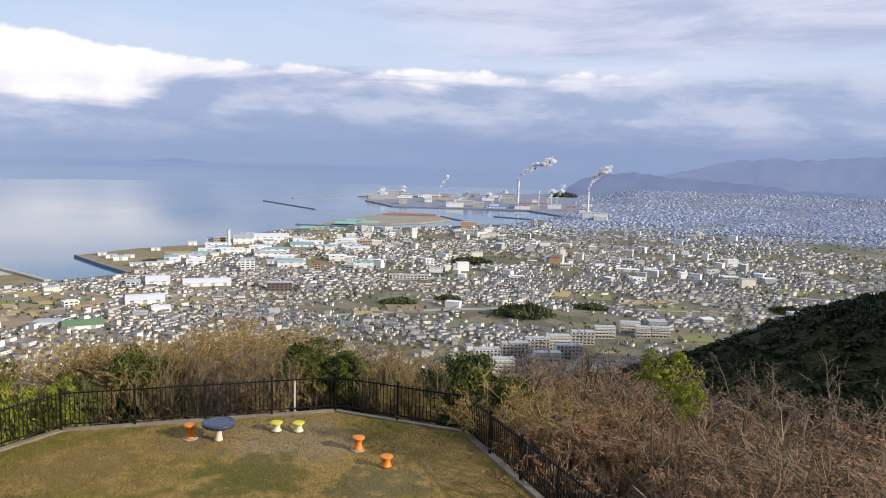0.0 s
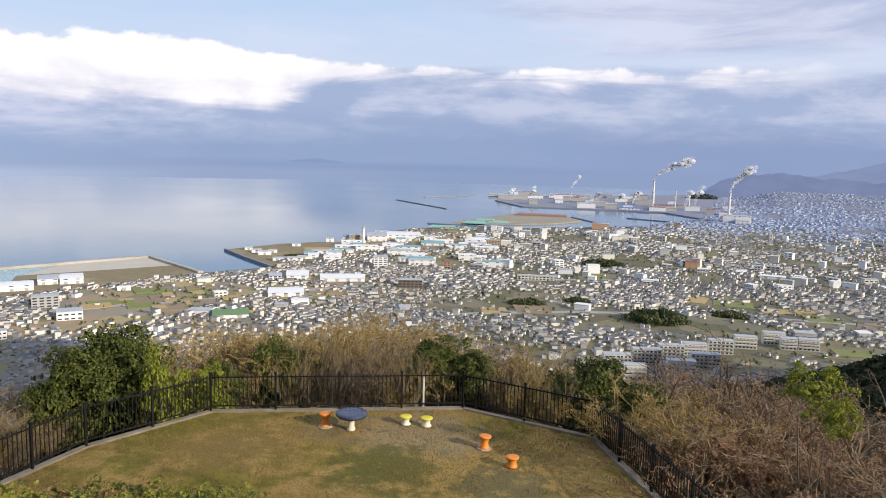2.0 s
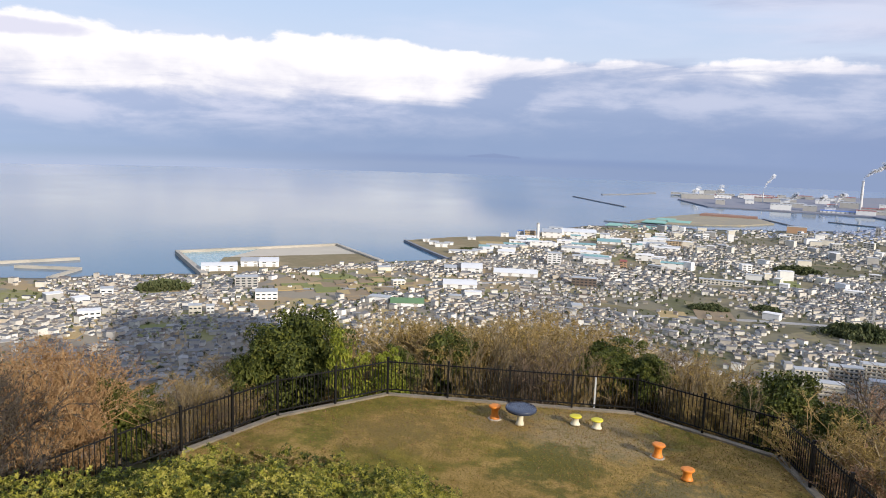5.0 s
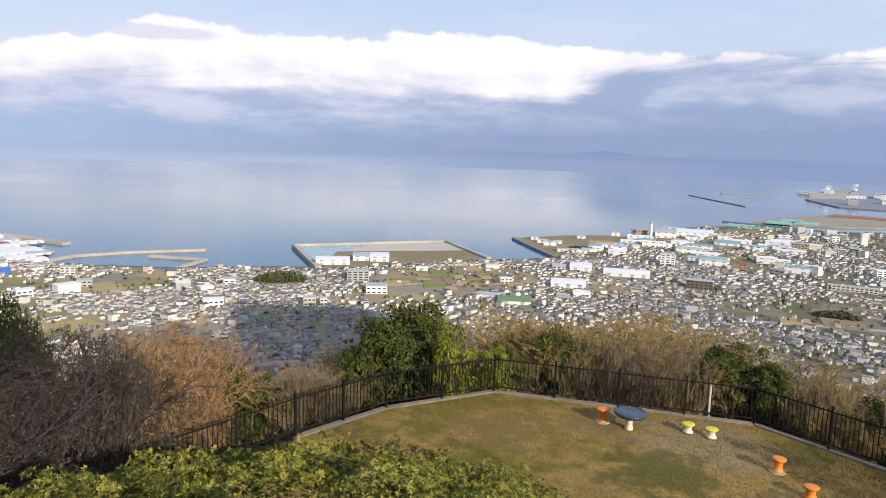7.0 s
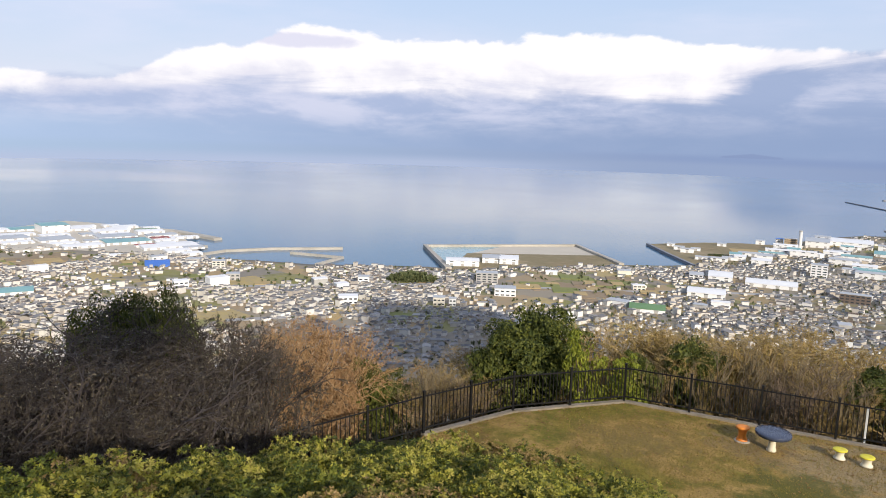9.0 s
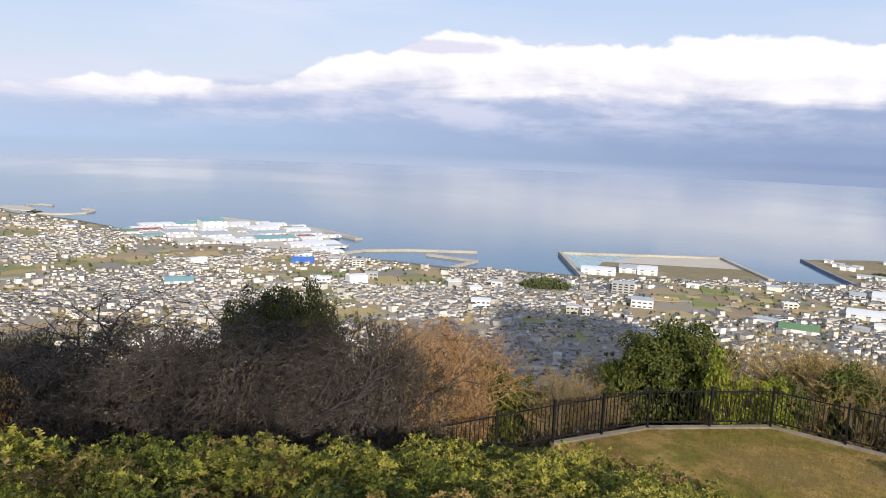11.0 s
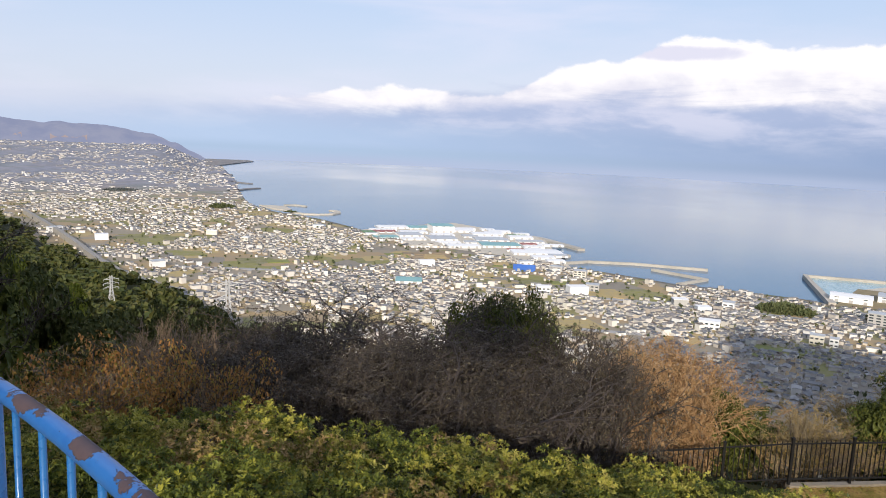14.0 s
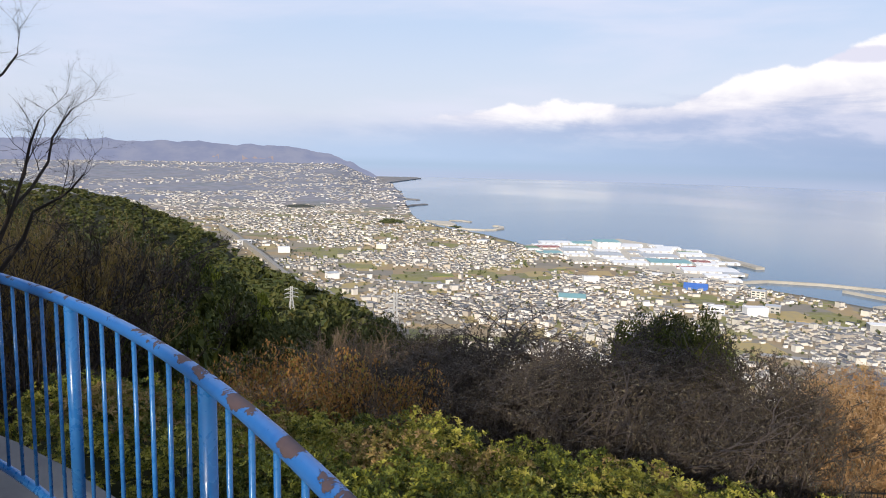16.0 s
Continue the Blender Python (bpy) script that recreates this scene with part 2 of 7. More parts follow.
M = {}
M["sea"] = sea_material()
M["ground"] = material("winter_hillside_soil", [(0.05, 0.04, 0.022), (0.09, 0.07, 0.035), (0.06, 0.065, 0.025)], 0.05, 0.95, bump=0.2)
def lawn_material():
    """Dormant turf: straw and moss in patches, trodden bare earth round the seats, one painted shadow patch."""
    m = bpy.data.materials.new("dormant_turf")
    m.use_nodes = True
    nt = m.node_tree
    b = nt.nodes["Principled BSDF"]
    b.inputs["Roughness"].default_value, b.inputs["Specular IOR Level"].default_value = 0.95, 0.2
    pos = nt.nodes.new("ShaderNodeNewGeometry").outputs["Position"]
    n1, n2, n3 = noisen(nt, pos, 0.32, 4, 0.6, 0.4), noisen(nt, pos, 1.9, 5, 0.65), noisen(nt, pos, 14, 4, 0.7)
    straw = mixc(nt, mapr(nt, n2, 0.35, 0.65), (0.31, 0.205, 0.055), (0.43, 0.285, 0.095))
    moss = mixc(nt, mapr(nt, n2, 0.35, 0.65), (0.165, 0.15, 0.024), (0.265, 0.215, 0.038))
    col = mixc(nt, mapr(nt, mathn(nt, "ADD", mathn(nt, "MULTIPLY", n1, 0.75), mathn(nt, "MULTIPLY", n2, 0.25)), 0.41, 0.53), moss, straw)
    # the dark green patch at (-4.6, 18.3) also paints in tree shade
    for x, y, r, c in ((-4.4, 20.7, 2.6, (0.38, 0.29, 0.17)), (-6.9, 20.4, 1.3, (0.3, 0.21, 0.1)), (-4.6, 18.3, 2.1, (0.125, 0.12, 0.028)), (-1.4, 18.0, 1.6, (0.16, 0.14, 0.07)), (-9.5, 18.3, 1.8, (0.25, 0.175, 0.06))):
        d = nt.nodes.new("ShaderNodeVectorMath")
        d.operation = "DISTANCE"
        nt.links.new(pos, d.inputs[0])
        d.inputs[1].default_value = (x, y, LAWN)
        edge = mathn(nt, "ADD", d.outputs["Value"], mathn(nt, "MULTIPLY", mathn(nt, "SUBTRACT", n2, 0.5), 5.5))
        col = mixc(nt, mapr(nt, edge, r, r * 0.35, 0, 0.85), col, c)
    col = mixc(nt, mapr(nt, n3, 0.3, 0.7, 0.0, 0.75), mixc(nt, 0.45, col, (0.05, 0.042, 0.014)), col)
    nt.links.new(col, b.inputs["Base Color"])
    bn = nt.nodes.new("ShaderNodeBump")
    bn.inputs["Distance"].default_value = 0.03
    nt.links.new(n3, bn.inputs["Height"])
    nt.links.new(bn.outputs[0], b.inputs["Normal"])
    return m


M["lawn"] = lawn_material()
M["concrete"] = material("weathered_concrete", [(0.2, 0.19, 0.17), (0.34, 0.32, 0.29)], 1.5, 0.85, bump=0.004)
M["seawall"] = material("seawall_concrete", [(0.3, 0.28, 0.24), (0.5, 0.46, 0.4)], 0.03, 0.85)
M["fence"] = material("black_painted_steel", [(0.006, 0.006, 0.006), (0.014, 0.013, 0.013)], 4, 0.65, spec=0.18)
M["wall"] = material("house_wall_paint", [(0.789, 0.779, 0.759), (0.543, 0.473, 0.385), (0.789, 0.789, 0.779), (0.651, 0.612, 0.543), (0.355, 0.316, 0.276), (0.768, 0.749, 0.7), (0.493, 0.454, 0.404), (0.789, 0.779, 0.768)], 0.05, 0.8, vary="island", spread=0.95)
M["roof"] = material("roof_tile", [(0.0612, 0.0648, 0.0756), (0.108, 0.112, 0.122), (0.158, 0.162, 0.169), (0.245, 0.241, 0.238), (0.122, 0.0864, 0.0612), (0.302, 0.295, 0.288), (0.0864, 0.09, 0.101)], 0.05, 0.6, vary="island", spread=0.92)
# distance haze painted into the far houses: bluer, greyer walls and roofs
M["wall_far"] = material("hazed_far_wall", [(0.363, 0.423, 0.567), (0.292, 0.354, 0.486), (0.504, 0.572, 0.716), (0.333, 0.377, 0.5)], 0.05, 0.8, vary="island", spread=0.9)
M["roof_far"] = material("hazed_far_roof", [(0.21, 0.258, 0.39), (0.263, 0.312, 0.45), (0.231, 0.264, 0.375), (0.294, 0.348, 0.495)], 0.05, 0.65, vary="island", spread=0.9)
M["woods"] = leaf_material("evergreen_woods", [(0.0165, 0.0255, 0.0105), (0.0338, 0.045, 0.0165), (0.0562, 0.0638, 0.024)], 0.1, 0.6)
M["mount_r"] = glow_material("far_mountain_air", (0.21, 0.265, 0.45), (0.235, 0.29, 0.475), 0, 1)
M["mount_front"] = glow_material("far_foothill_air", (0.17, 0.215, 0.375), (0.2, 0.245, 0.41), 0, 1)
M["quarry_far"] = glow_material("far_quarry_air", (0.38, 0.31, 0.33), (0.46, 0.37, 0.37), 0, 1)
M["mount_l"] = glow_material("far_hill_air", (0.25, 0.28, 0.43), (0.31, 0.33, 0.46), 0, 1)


# ---- builders ----
def mesh(name, verts, faces, mat):
    me = bpy.data.meshes.new(name)
    me.from_pydata([tuple(v) for v in verts], [], [tuple(f) for f in faces])
    me.materials.append(mat)
    me.update()
    return me


def mesh_np(name, verts, quads, tris, mat, flat=True):
    """A mesh from arrays of corners, quads and triangles."""
    me = bpy.data.meshes.new(name)
    quads, tris = np.asarray(quads, int).reshape(-1, 4), np.asarray(tris, int).reshape(-1, 3)
    me.vertices.add(len(verts))
    me.vertices.foreach_set("co", np.asarray(verts, np.float32).ravel())
    loops = np.concatenate([quads.ravel(), tris.ravel()]).astype(np.int32)
    me.loops.add(len(loops))
    me.loops.foreach_set("vertex_index", loops)
    starts = np.concatenate([np.arange(len(quads)) * 4, len(quads) * 4 + np.arange(len(tris)) * 3]).astype(np.int32)
    me.polygons.add(len(starts))
    me.polygons.foreach_set("loop_start", starts)
    me.materials.append(mat)
    me.update(calc_edges=True)
    if flat:
        me.shade_flat()
    me.validate()
    return me


def thing(name, me, label, category, group="", kind="", at=None, parent=None):
    ob = new(name, me)
    if parent is not None:
        ob.parent = parent
    if at is not None:
        ob.matrix_basis = at
    return tagged(ob, label, category, group, kind)


def piece(name, me, parent, label="", at=None):
    """A part: a mesh under its thing."""
    ob = new(name, me)
    ob.parent = parent
    if at is not None:
        ob.matrix_basis = at
    return tagged(ob, label)


def part(name, bm, mat, parent, label="", smooth=False, at=None):
    me = bpy.data.meshes.new(name)
    bm.normal_update()
    bm.to_mesh(me)
    bm.free()
    me.materials.append(mat)
    if smooth:
        me.polygons.foreach_set("use_smooth", [True] * len(me.polygons))
    return piece(name, me, parent, label, at)


def polar(az, r):
    a = radians(az)
    return r * math.sin(a), r * math.cos(a)


def interp(x, table):
    return float(np.interp(x, [t[0] for t in table], [t[1] for t in table]))


# ---- the lie of the land ----
COAST = [(-180, 4850), (-91, 4850), (-88.9, 4300), (-88.2, 3400), (-87.6, 2900), (-87.3, 2300), (-86.6, 1900), (-84.6, 1717), (-81.4, 1600),
         (-78, 1430), (-74.7, 1282), (-66.2, 1174), (-61.2, 1097), (-53.3, 1029), (-43.7, 1021), (-42.5, 1006), (-36, 1050), (-29, 1117),
         (-26, 1139), (-23.5, 1170), (-22, 1300), (-18, 1440), (-15.8, 1660), (-12.7, 1800), (-10, 1850), (-5.7, 1850), (0.15, 1967),
         (5.2, 2100), (8, 2350), (9.5, 2500), (10.2, 3400), (10.6, 4850), (180, 4850)]
FOOT = [(-180, 3000), (-120, 3600), (-112, 3000), (-106, 2100), (-100, 1250), (-95, 850), (-90, 680), (-84, 560), (-70, 470), (0, 430), (20, 430), (35, 520), (60, 900), (120, 2000), (180, 3000)]
PLAIN = 3.0


def smooth(a, b, x):
    t = min(1.0, max(0.0, (x - a) / (b - a)))
    return t * t * (3 - 2 * t)


# lawn outline and the line of the fence, x and y
FENCE = [(-17.8, 5.6), (-16.9, 8.6), (-15.4, 11.4), (-13.8, 14.2), (-13.15, 17.5), (-11.2, 20.9), (-3.4, 23.25), (0.8, 21.7), (2.9, 16.65), (4.9, 11.8), (6.4, 7.2)]


def bearing(x, y):
    return math.degrees(math.atan2(x, y))


def fence_r(az):
    pts = [(bearing(x, y), math.hypot(x, y)) for x, y in FENCE]
    return interp(az, pts)


def hedge_top(az, r):
    crest = interp(az, [(-112, -15.5), (-105, -17), (-100, -18.5), (-92, -19.4), (-84, -20.5), (-75, -21.6), (-67, -22.0), (-60, -22.8), (-52, -22.8), (-46, -22.9), (-41, -22.7), (-37, -22.8), (-33, -23.5), (-29, -24.4), (-25, -25.3), (-22, -26.3), (-18, -28.4), (-10, -31), (40, -36)])
    rc = interp(az, [(-112, 7.5), (-66, 6.6), (-43, 9.0), (-35, 10.0), (-24, 10.0), (40, 6)])
    zc = EYE + rc * math.tan(radians(crest))
    return 183.55 + (zc - 183.55) * (r - 1.8) / (rc - 1.8), rc


def hill(x, y):
    """Height of the ground."""
    r, az = math.hypot(x, y), bearing(x, y)
    foot = interp(az, FOOT)
    # left side: a long spur falls gently; ahead: a steep wooded slope below the fence
    spur = smooth(-76, -98, az)
    z_spur = interp(r, [(0, 183.2), (2.5, 182.3), (6.5, 181.5), (10, 179.8), (16, 176.8), (60, 158), (200, 126), (420, 84), (900, 34), (1600, 9), (4000, 6)])
    z_spur += 42 * smooth(-100, -110, az) * smooth(200, 700, r)
    z_spur = max(PLAIN, z_spur * (1 - smooth(0.72 * foot, foot, r)) + PLAIN * smooth(0.72 * foot, foot, r))
    edge = fence_r(az) + 0.6
    if r < edge:
        z_front = interp(r, [(0, 183.2), (2.5, 182.3), (9.5, 179.4), (13.0, LAWN - 0.25), (40, LAWN - 0.25)])
    else:
        t = min(1.0, (r - edge) / (foot - edge))
        z_front = PLAIN + (LAWN - 0.6 - PLAIN) * (1 - t) ** 1.35
    back = smooth(60, 120, abs(az)) if az > 0 else 0.0
    z = z_front * (1 - spur) + z_spur * spur
    if r < 12 and -114 < az < 40:
        # bank under the hedge
        top, rc = hedge_top(az, min(r, hedge_top(az, r)[1]))
        z = max(z, z + (top - 0.5 - z) * smooth(rc + 0.9, rc - 0.3, r) * smooth(1.4, 2.4, r))
    if back:
        z = z * (1 - back) + back * max(150, 183 + r * 0.05 * min(1, r / 300))
    if r > 2200:
        # the plain climbs inland towards the hills
        z += (85 * smooth(-89.5, -93, az) * smooth(2300, 4700, r) if az < 0 else 45 * smooth(11, 15, az) * smooth(2600, 4700, r))
    if r > 40:
        # wooded spur in shade on the right
        hx, hy = polar(36, 470)
        z = max(z, 118 * math.exp(-((x - hx) ** 2 + (y - hy) ** 2) / (2 * 120 ** 2)))
        # unseen mountain peaks added to shade the spur, the hill foot and town
        z = max(z, 330 * math.exp(-((x - 584) ** 2 + (y - 255) ** 2) / (2 * 100 ** 2)), 240 * math.exp(-((x - 590) ** 2 + (y - 413) ** 2) / (2 * 105 ** 2)), 426 * math.exp(-((x - 410) ** 2 + (y - 85) ** 2) / (2 * 112 ** 2)), 418 * math.exp(-((x - 441) ** 2 + (y - 154) ** 2) / (2 * 72 ** 2)), 432 * math.exp(-((x - 427) ** 2 + (y + 26) ** 2) / (2 * 84 ** 2)), 418 * math.exp(-((x - 412) ** 2 + (y + 58) ** 2) / (2 * 66 ** 2)))
        z += 2.5 * noise.fractal(Vector((x, y, 0)) / 60, 1, 2, 3) * smooth(40, 90, r) * (1 if z > PLAIN + 6 and r < 1500 else 0.0)
    return z


def build_ground():
    azs = list(np.arange(-132, 44, 0.4)) + list(np.arange(44, 228, 4.0))
    near = [0.01, 1, 1.5, 2, 2.5, 3, 4, 5, 5.8, 6.4, 7, 7.6, 8.4, 9.2, 10, 10.8, 12, 14, 16, 18, 20, 22, 24, 26, 28, 31, 35, 40, 47, 55, 65, 78, 92, 110, 130, 155, 180, 210, 245, 285, 330]
    verts, quads = [], []
    n_out = 52
    for az in azs:
        a = az if az <= 180 else az - 360
        rc = interp(a, COAST)
        rs = near + list(np.geomspace(375, rc, n_out))
        for r in rs:
            x, y = polar(a, r)
            verts.append((x, y, hill(x, y)))
        for r, z in ((rc + 3, -4.0), (max(rc + 60, 4860), -25.0), (4960, -25.0)):
            verts.append((*polar(a, r), z))
    k = len(near) + n_out + 3
    n = len(azs)
    for i in range(n):
        j = (i + 1) % n
        for s in range(k - 1):
            quads.append((i * k + s, i * k + s + 1, j * k + s + 1, j * k + s))
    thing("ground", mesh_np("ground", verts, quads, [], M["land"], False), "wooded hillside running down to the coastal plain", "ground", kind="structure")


def disc(name, radius, z, mat, label, category, steps=128):
    v = [(0, 0, z)] + [(radius * math.cos(i * 2 * math.pi / steps), radius * math.sin(i * 2 * math.pi / steps), z) for i in range(steps)]
    f = [(0, 1 + i, 1 + (i + 1) % steps) for i in range(steps)]
    return thing(name, mesh(name, v, f, mat), label, category, kind="structure")


def land_material():
    """Plain: fields and paving below the town; hillside: leaf litter, chosen by height above the sea."""
    m = bpy.data.materials.new("land")
    m.use_nodes = True
    nt = m.node_tree
    b = nt.nodes["Principled BSDF"]
    b.inputs["Roughness"].default_value = 0.95
    b.inputs["Specular IOR Level"].default_value = 0.08
    pos = nt.nodes.new("ShaderNodeNewGeometry").outputs["Position"]
    sep = nt.nodes.new("ShaderNodeSeparateXYZ")
    nt.links.new(pos, sep.inputs[0])
    vor = nt.nodes.new("ShaderNodeTexVoronoi")
    vor.distance = "CHEBYCHEV"
    vor.inputs["Scale"].default_value = 0.022
    nt.links.new(pos, vor.inputs["Vector"])
    sepc = nt.nodes.new("ShaderNodeSeparateColor")
    nt.links.new(vor.outputs["Color"], sepc.inputs[0])
    ramp = nt.nodes.new("ShaderNodeValToRGB")
    e = ramp.color_ramp.elements
    ramp.color_ramp.interpolation = "CONSTANT"
    for i, (p, c) in enumerate(((0, (0.29, 0.255, 0.2)), (0.22, (0.38, 0.28, 0.15)), (0.36, (0.24, 0.235, 0.085)), (0.5, (0.34, 0.26, 0.16)),
                                (0.68, (0.24, 0.22, 0.19)), (0.8, (0.42, 0.33, 0.15)), (0.92, (0.2, 0.2, 0.09)))):
        q = e[i] if i < 2 else e.new(p)
        q.position, q.color = p, (*c, 1)
    nt.links.new(sepc.outputs[0], ramp.inputs[0])
    grain = noisen(nt, pos, 0.15, 6, 0.65)
    plain = mixc(nt, mapr(nt, grain, 0.35, 0.7, 0, 0.6), ramp.outputs[0], (0.29, 0.255, 0.2))
    yards = mixc(nt, mapr(nt, sepc.outputs[1], 0.3, 0.7), (0.1, 0.105, 0.06), (0.2, 0.185, 0.12))
    yards = mixc(nt, mapr(nt, grain, 0.35, 0.7, 0, 0.6), yards, (0.13, 0.125, 0.11))
    plain = mixc(nt, mapr(nt, sep.outputs[0], -420, -60, 0.0, 0.8), plain, yards)
    # painted distance haze: beyond 1.7 km the plain fades to blue-grey
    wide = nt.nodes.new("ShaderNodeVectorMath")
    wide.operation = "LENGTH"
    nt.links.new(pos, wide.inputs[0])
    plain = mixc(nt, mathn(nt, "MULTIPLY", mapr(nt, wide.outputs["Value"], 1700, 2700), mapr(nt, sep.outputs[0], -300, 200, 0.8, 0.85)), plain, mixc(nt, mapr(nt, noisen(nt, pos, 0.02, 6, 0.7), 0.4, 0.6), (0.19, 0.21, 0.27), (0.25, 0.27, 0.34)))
    litter = mixc(nt, mapr(nt, noisen(nt, pos, 0.4, 6, 0.6), 0.35, 0.65), (0.016, 0.02, 0.008), (0.045, 0.045, 0.018))
    dist = nt.nodes.new("ShaderNodeVectorMath")
    dist.operation = "LENGTH"
    nt.links.new(pos, dist.inputs[0])
    near = mapr(nt, dist.outputs["Value"], 2300, 2000)
    nt.links.new(mixc(nt, mathn(nt, "MULTIPLY", near, mapr(nt, sep.outputs[2], 7, 14)), plain, litter), b.inputs["Base Color"])
    bn = nt.nodes.new("ShaderNodeBump")
    bn.inputs["Distance"].default_value = 0.25
    nt.links.new(grain, bn.inputs["Height"])
    nt.links.new(bn.outputs[0], b.inputs["Normal"])
    return m


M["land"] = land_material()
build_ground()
disc("sea", 4950, 0.0, M["sea"], "calm blue-grey winter sea with smooth slicks", "sea")


def slab(name, pts, z0, z1, mat, label, category, kind="structure"):
    n = len(pts)
    if sum(pts[i][0] * pts[(i + 1) % n][1] - pts[(i + 1) % n][0] * pts[i][1] for i in range(n)) < 0:
        pts = pts[::-1]
    bm = bmesh.new()
    lo = [bm.verts.new((x, y, z0)) for x, y in pts]
    hi = [bm.verts.new((x, y, z1)) for x, y in pts]
    bm.faces.new(hi)
    for i in range(n):
        j = (i + 1) % n
        bm.faces.new((lo[i], lo[j], hi[j], hi[i]))
    bmesh.ops.triangulate(bm, faces=[f for f in bm.faces if len(f.verts) > 4])
    me = bpy.data.meshes.new(name)
    bm.normal_update()
    bm.to_mesh(me)
    bm.free()
    me.materials.append(mat)
    return thing(name, me, label, category, kind=kind)


def strip(name, pts, width, z0, z1, mat, label, category, kind="structure"):
    """A wall or quay of one width along a line."""
    left, right = [], []
    for i, p in enumerate(pts):
        a, b = Vector(pts[max(0, i - 1)]), Vector(pts[min(len(pts) - 1, i + 1)])
        d = (b - a).normalized()
        nrm = Vector((-d.y, d.x)) * width / 2
        left.append((p[0] + nrm.x, p[1] + nrm.y))
        right.append((p[0] - nrm.x, p[1] - nrm.y))
    n = len(pts)
    verts = [(x, y, z) for z in (z0, z1) for x, y in left + right]
    faces = []
    for i in range(n - 1):
        j = i + 1
        faces += [(2 * n + i, 3 * n + i, 3 * n + j, 2 * n + j), (i, 2 * n + i, 2 * n + j, j), (n + i, n + j, 3 * n + j, 3 * n + i)]
    for i in (0, n - 1):
        faces.append((i, n + i, 3 * n + i, 2 * n + i))
    return thing(name, mesh(name, verts, faces, mat), label, category, kind=kind)


# ---- far hills ----
def far_ridge(name, crest, r0, r1, mat, label, seed):
    a0, a1 = crest[0][0], crest[-1][0]
    verts, quads = [], []
    azs = np.arange(a0, a1 + 0.01, 0.25)
    prof = [(0.0, 0.0), (0.35, 0.42), (0.7, 0.8), (1.0, 1.0)]
    for a in azs:
        top = EYE + r1 * math.tan(radians(interp(a, crest)))
        top += 13 * noise.fractal(Vector((a * 0.8, seed, 0)), 1, 2, 5)
        for s, h in prof:
            verts.append((*polar(a, r0 + (r1 - r0) * s), (top + 10) * h - 5))
    k = len(prof)
    for i in range(len(azs) - 1):
        for s in range(k - 1):
            quads.append((i * k + s, (i + 1) * k + s, (i + 1) * k + s + 1, i * k + s + 1))
    thing(name, mesh_np(name, verts, quads, [], mat, False), label, "mountain", kind="structure")


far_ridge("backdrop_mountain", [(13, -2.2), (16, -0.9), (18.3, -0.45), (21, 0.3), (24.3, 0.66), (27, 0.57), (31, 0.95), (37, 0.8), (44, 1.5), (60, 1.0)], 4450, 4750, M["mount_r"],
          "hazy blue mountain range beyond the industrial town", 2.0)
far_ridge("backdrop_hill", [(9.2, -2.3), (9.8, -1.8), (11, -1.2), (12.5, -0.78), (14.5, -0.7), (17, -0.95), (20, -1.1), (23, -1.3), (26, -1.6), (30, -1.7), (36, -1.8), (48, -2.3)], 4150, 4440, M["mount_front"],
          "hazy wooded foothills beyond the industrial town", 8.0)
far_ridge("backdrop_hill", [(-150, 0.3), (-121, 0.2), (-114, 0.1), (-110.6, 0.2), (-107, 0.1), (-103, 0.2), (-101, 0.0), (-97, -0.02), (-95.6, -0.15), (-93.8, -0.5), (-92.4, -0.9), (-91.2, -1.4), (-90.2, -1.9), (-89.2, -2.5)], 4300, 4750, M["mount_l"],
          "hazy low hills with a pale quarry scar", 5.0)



def quarry(az0, az1, s0, s1, label):
    """A pale cut in the face of the far hills, a little proud of it."""
    rn = random.Random(17)
    verts, quads = [], []
    n = 10
    for i in range(n + 1):
        a = az0 + (az1 - az0) * i / n
        top = EYE + 4750 * math.tan(radians(-0.05)) + 10
        lo = s0 + (0.05 * rn.random() if 0 < i < n else 0.1)
        hi = s1 - 0.09 * rn.random() - (0.08 if i in (0, n) else 0)
        for s in (lo, (lo + hi) / 2, hi):
            h = 0.42 * s / 0.35 if s < 0.35 else 0.42 + 0.38 * (s - 0.35) / 0.35
            verts.append((*polar(a, 4300 + 450 * s - 14), top * h - 5))
    for i in range(n):
        for k in (0, 1):
            quads.append((i * 3 + k, i * 3 + 3 + k, i * 3 + 4 + k, i * 3 + 1 + k))
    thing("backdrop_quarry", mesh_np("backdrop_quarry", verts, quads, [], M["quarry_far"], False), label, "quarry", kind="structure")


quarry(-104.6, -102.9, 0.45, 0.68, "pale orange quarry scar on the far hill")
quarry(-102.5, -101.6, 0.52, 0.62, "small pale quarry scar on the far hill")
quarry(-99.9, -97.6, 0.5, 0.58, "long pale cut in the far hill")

# ---- lawn ----
ring = FENCE[3:] + [(2.0, 6.0), (-3.0, 9.0), (-9.0, 9.0), (-12.6, 12.0)]
slab("lawn", ring, LAWN - 0.4, LAWN, M["lawn"], "dormant yellow-green lawn on the lookout terrace", "lawn")


# ---- shore works and harbour ----
M["quay_soil"] = material("reclaimed_land_soil", [(0.28, 0.2, 0.11), (0.2, 0.165, 0.085), (0.34, 0.27, 0.17)], 0.012, 0.95)
M["yard"] = material("grey_works_yard", [(0.15, 0.15, 0.155), (0.2, 0.195, 0.195), (0.22, 0.185, 0.17)], 0.008, 0.9)
M["sand"] = material("pale_dredged_sand", [(0.45, 0.41, 0.34), (0.55, 0.5, 0.42)], 0.02, 0.9)
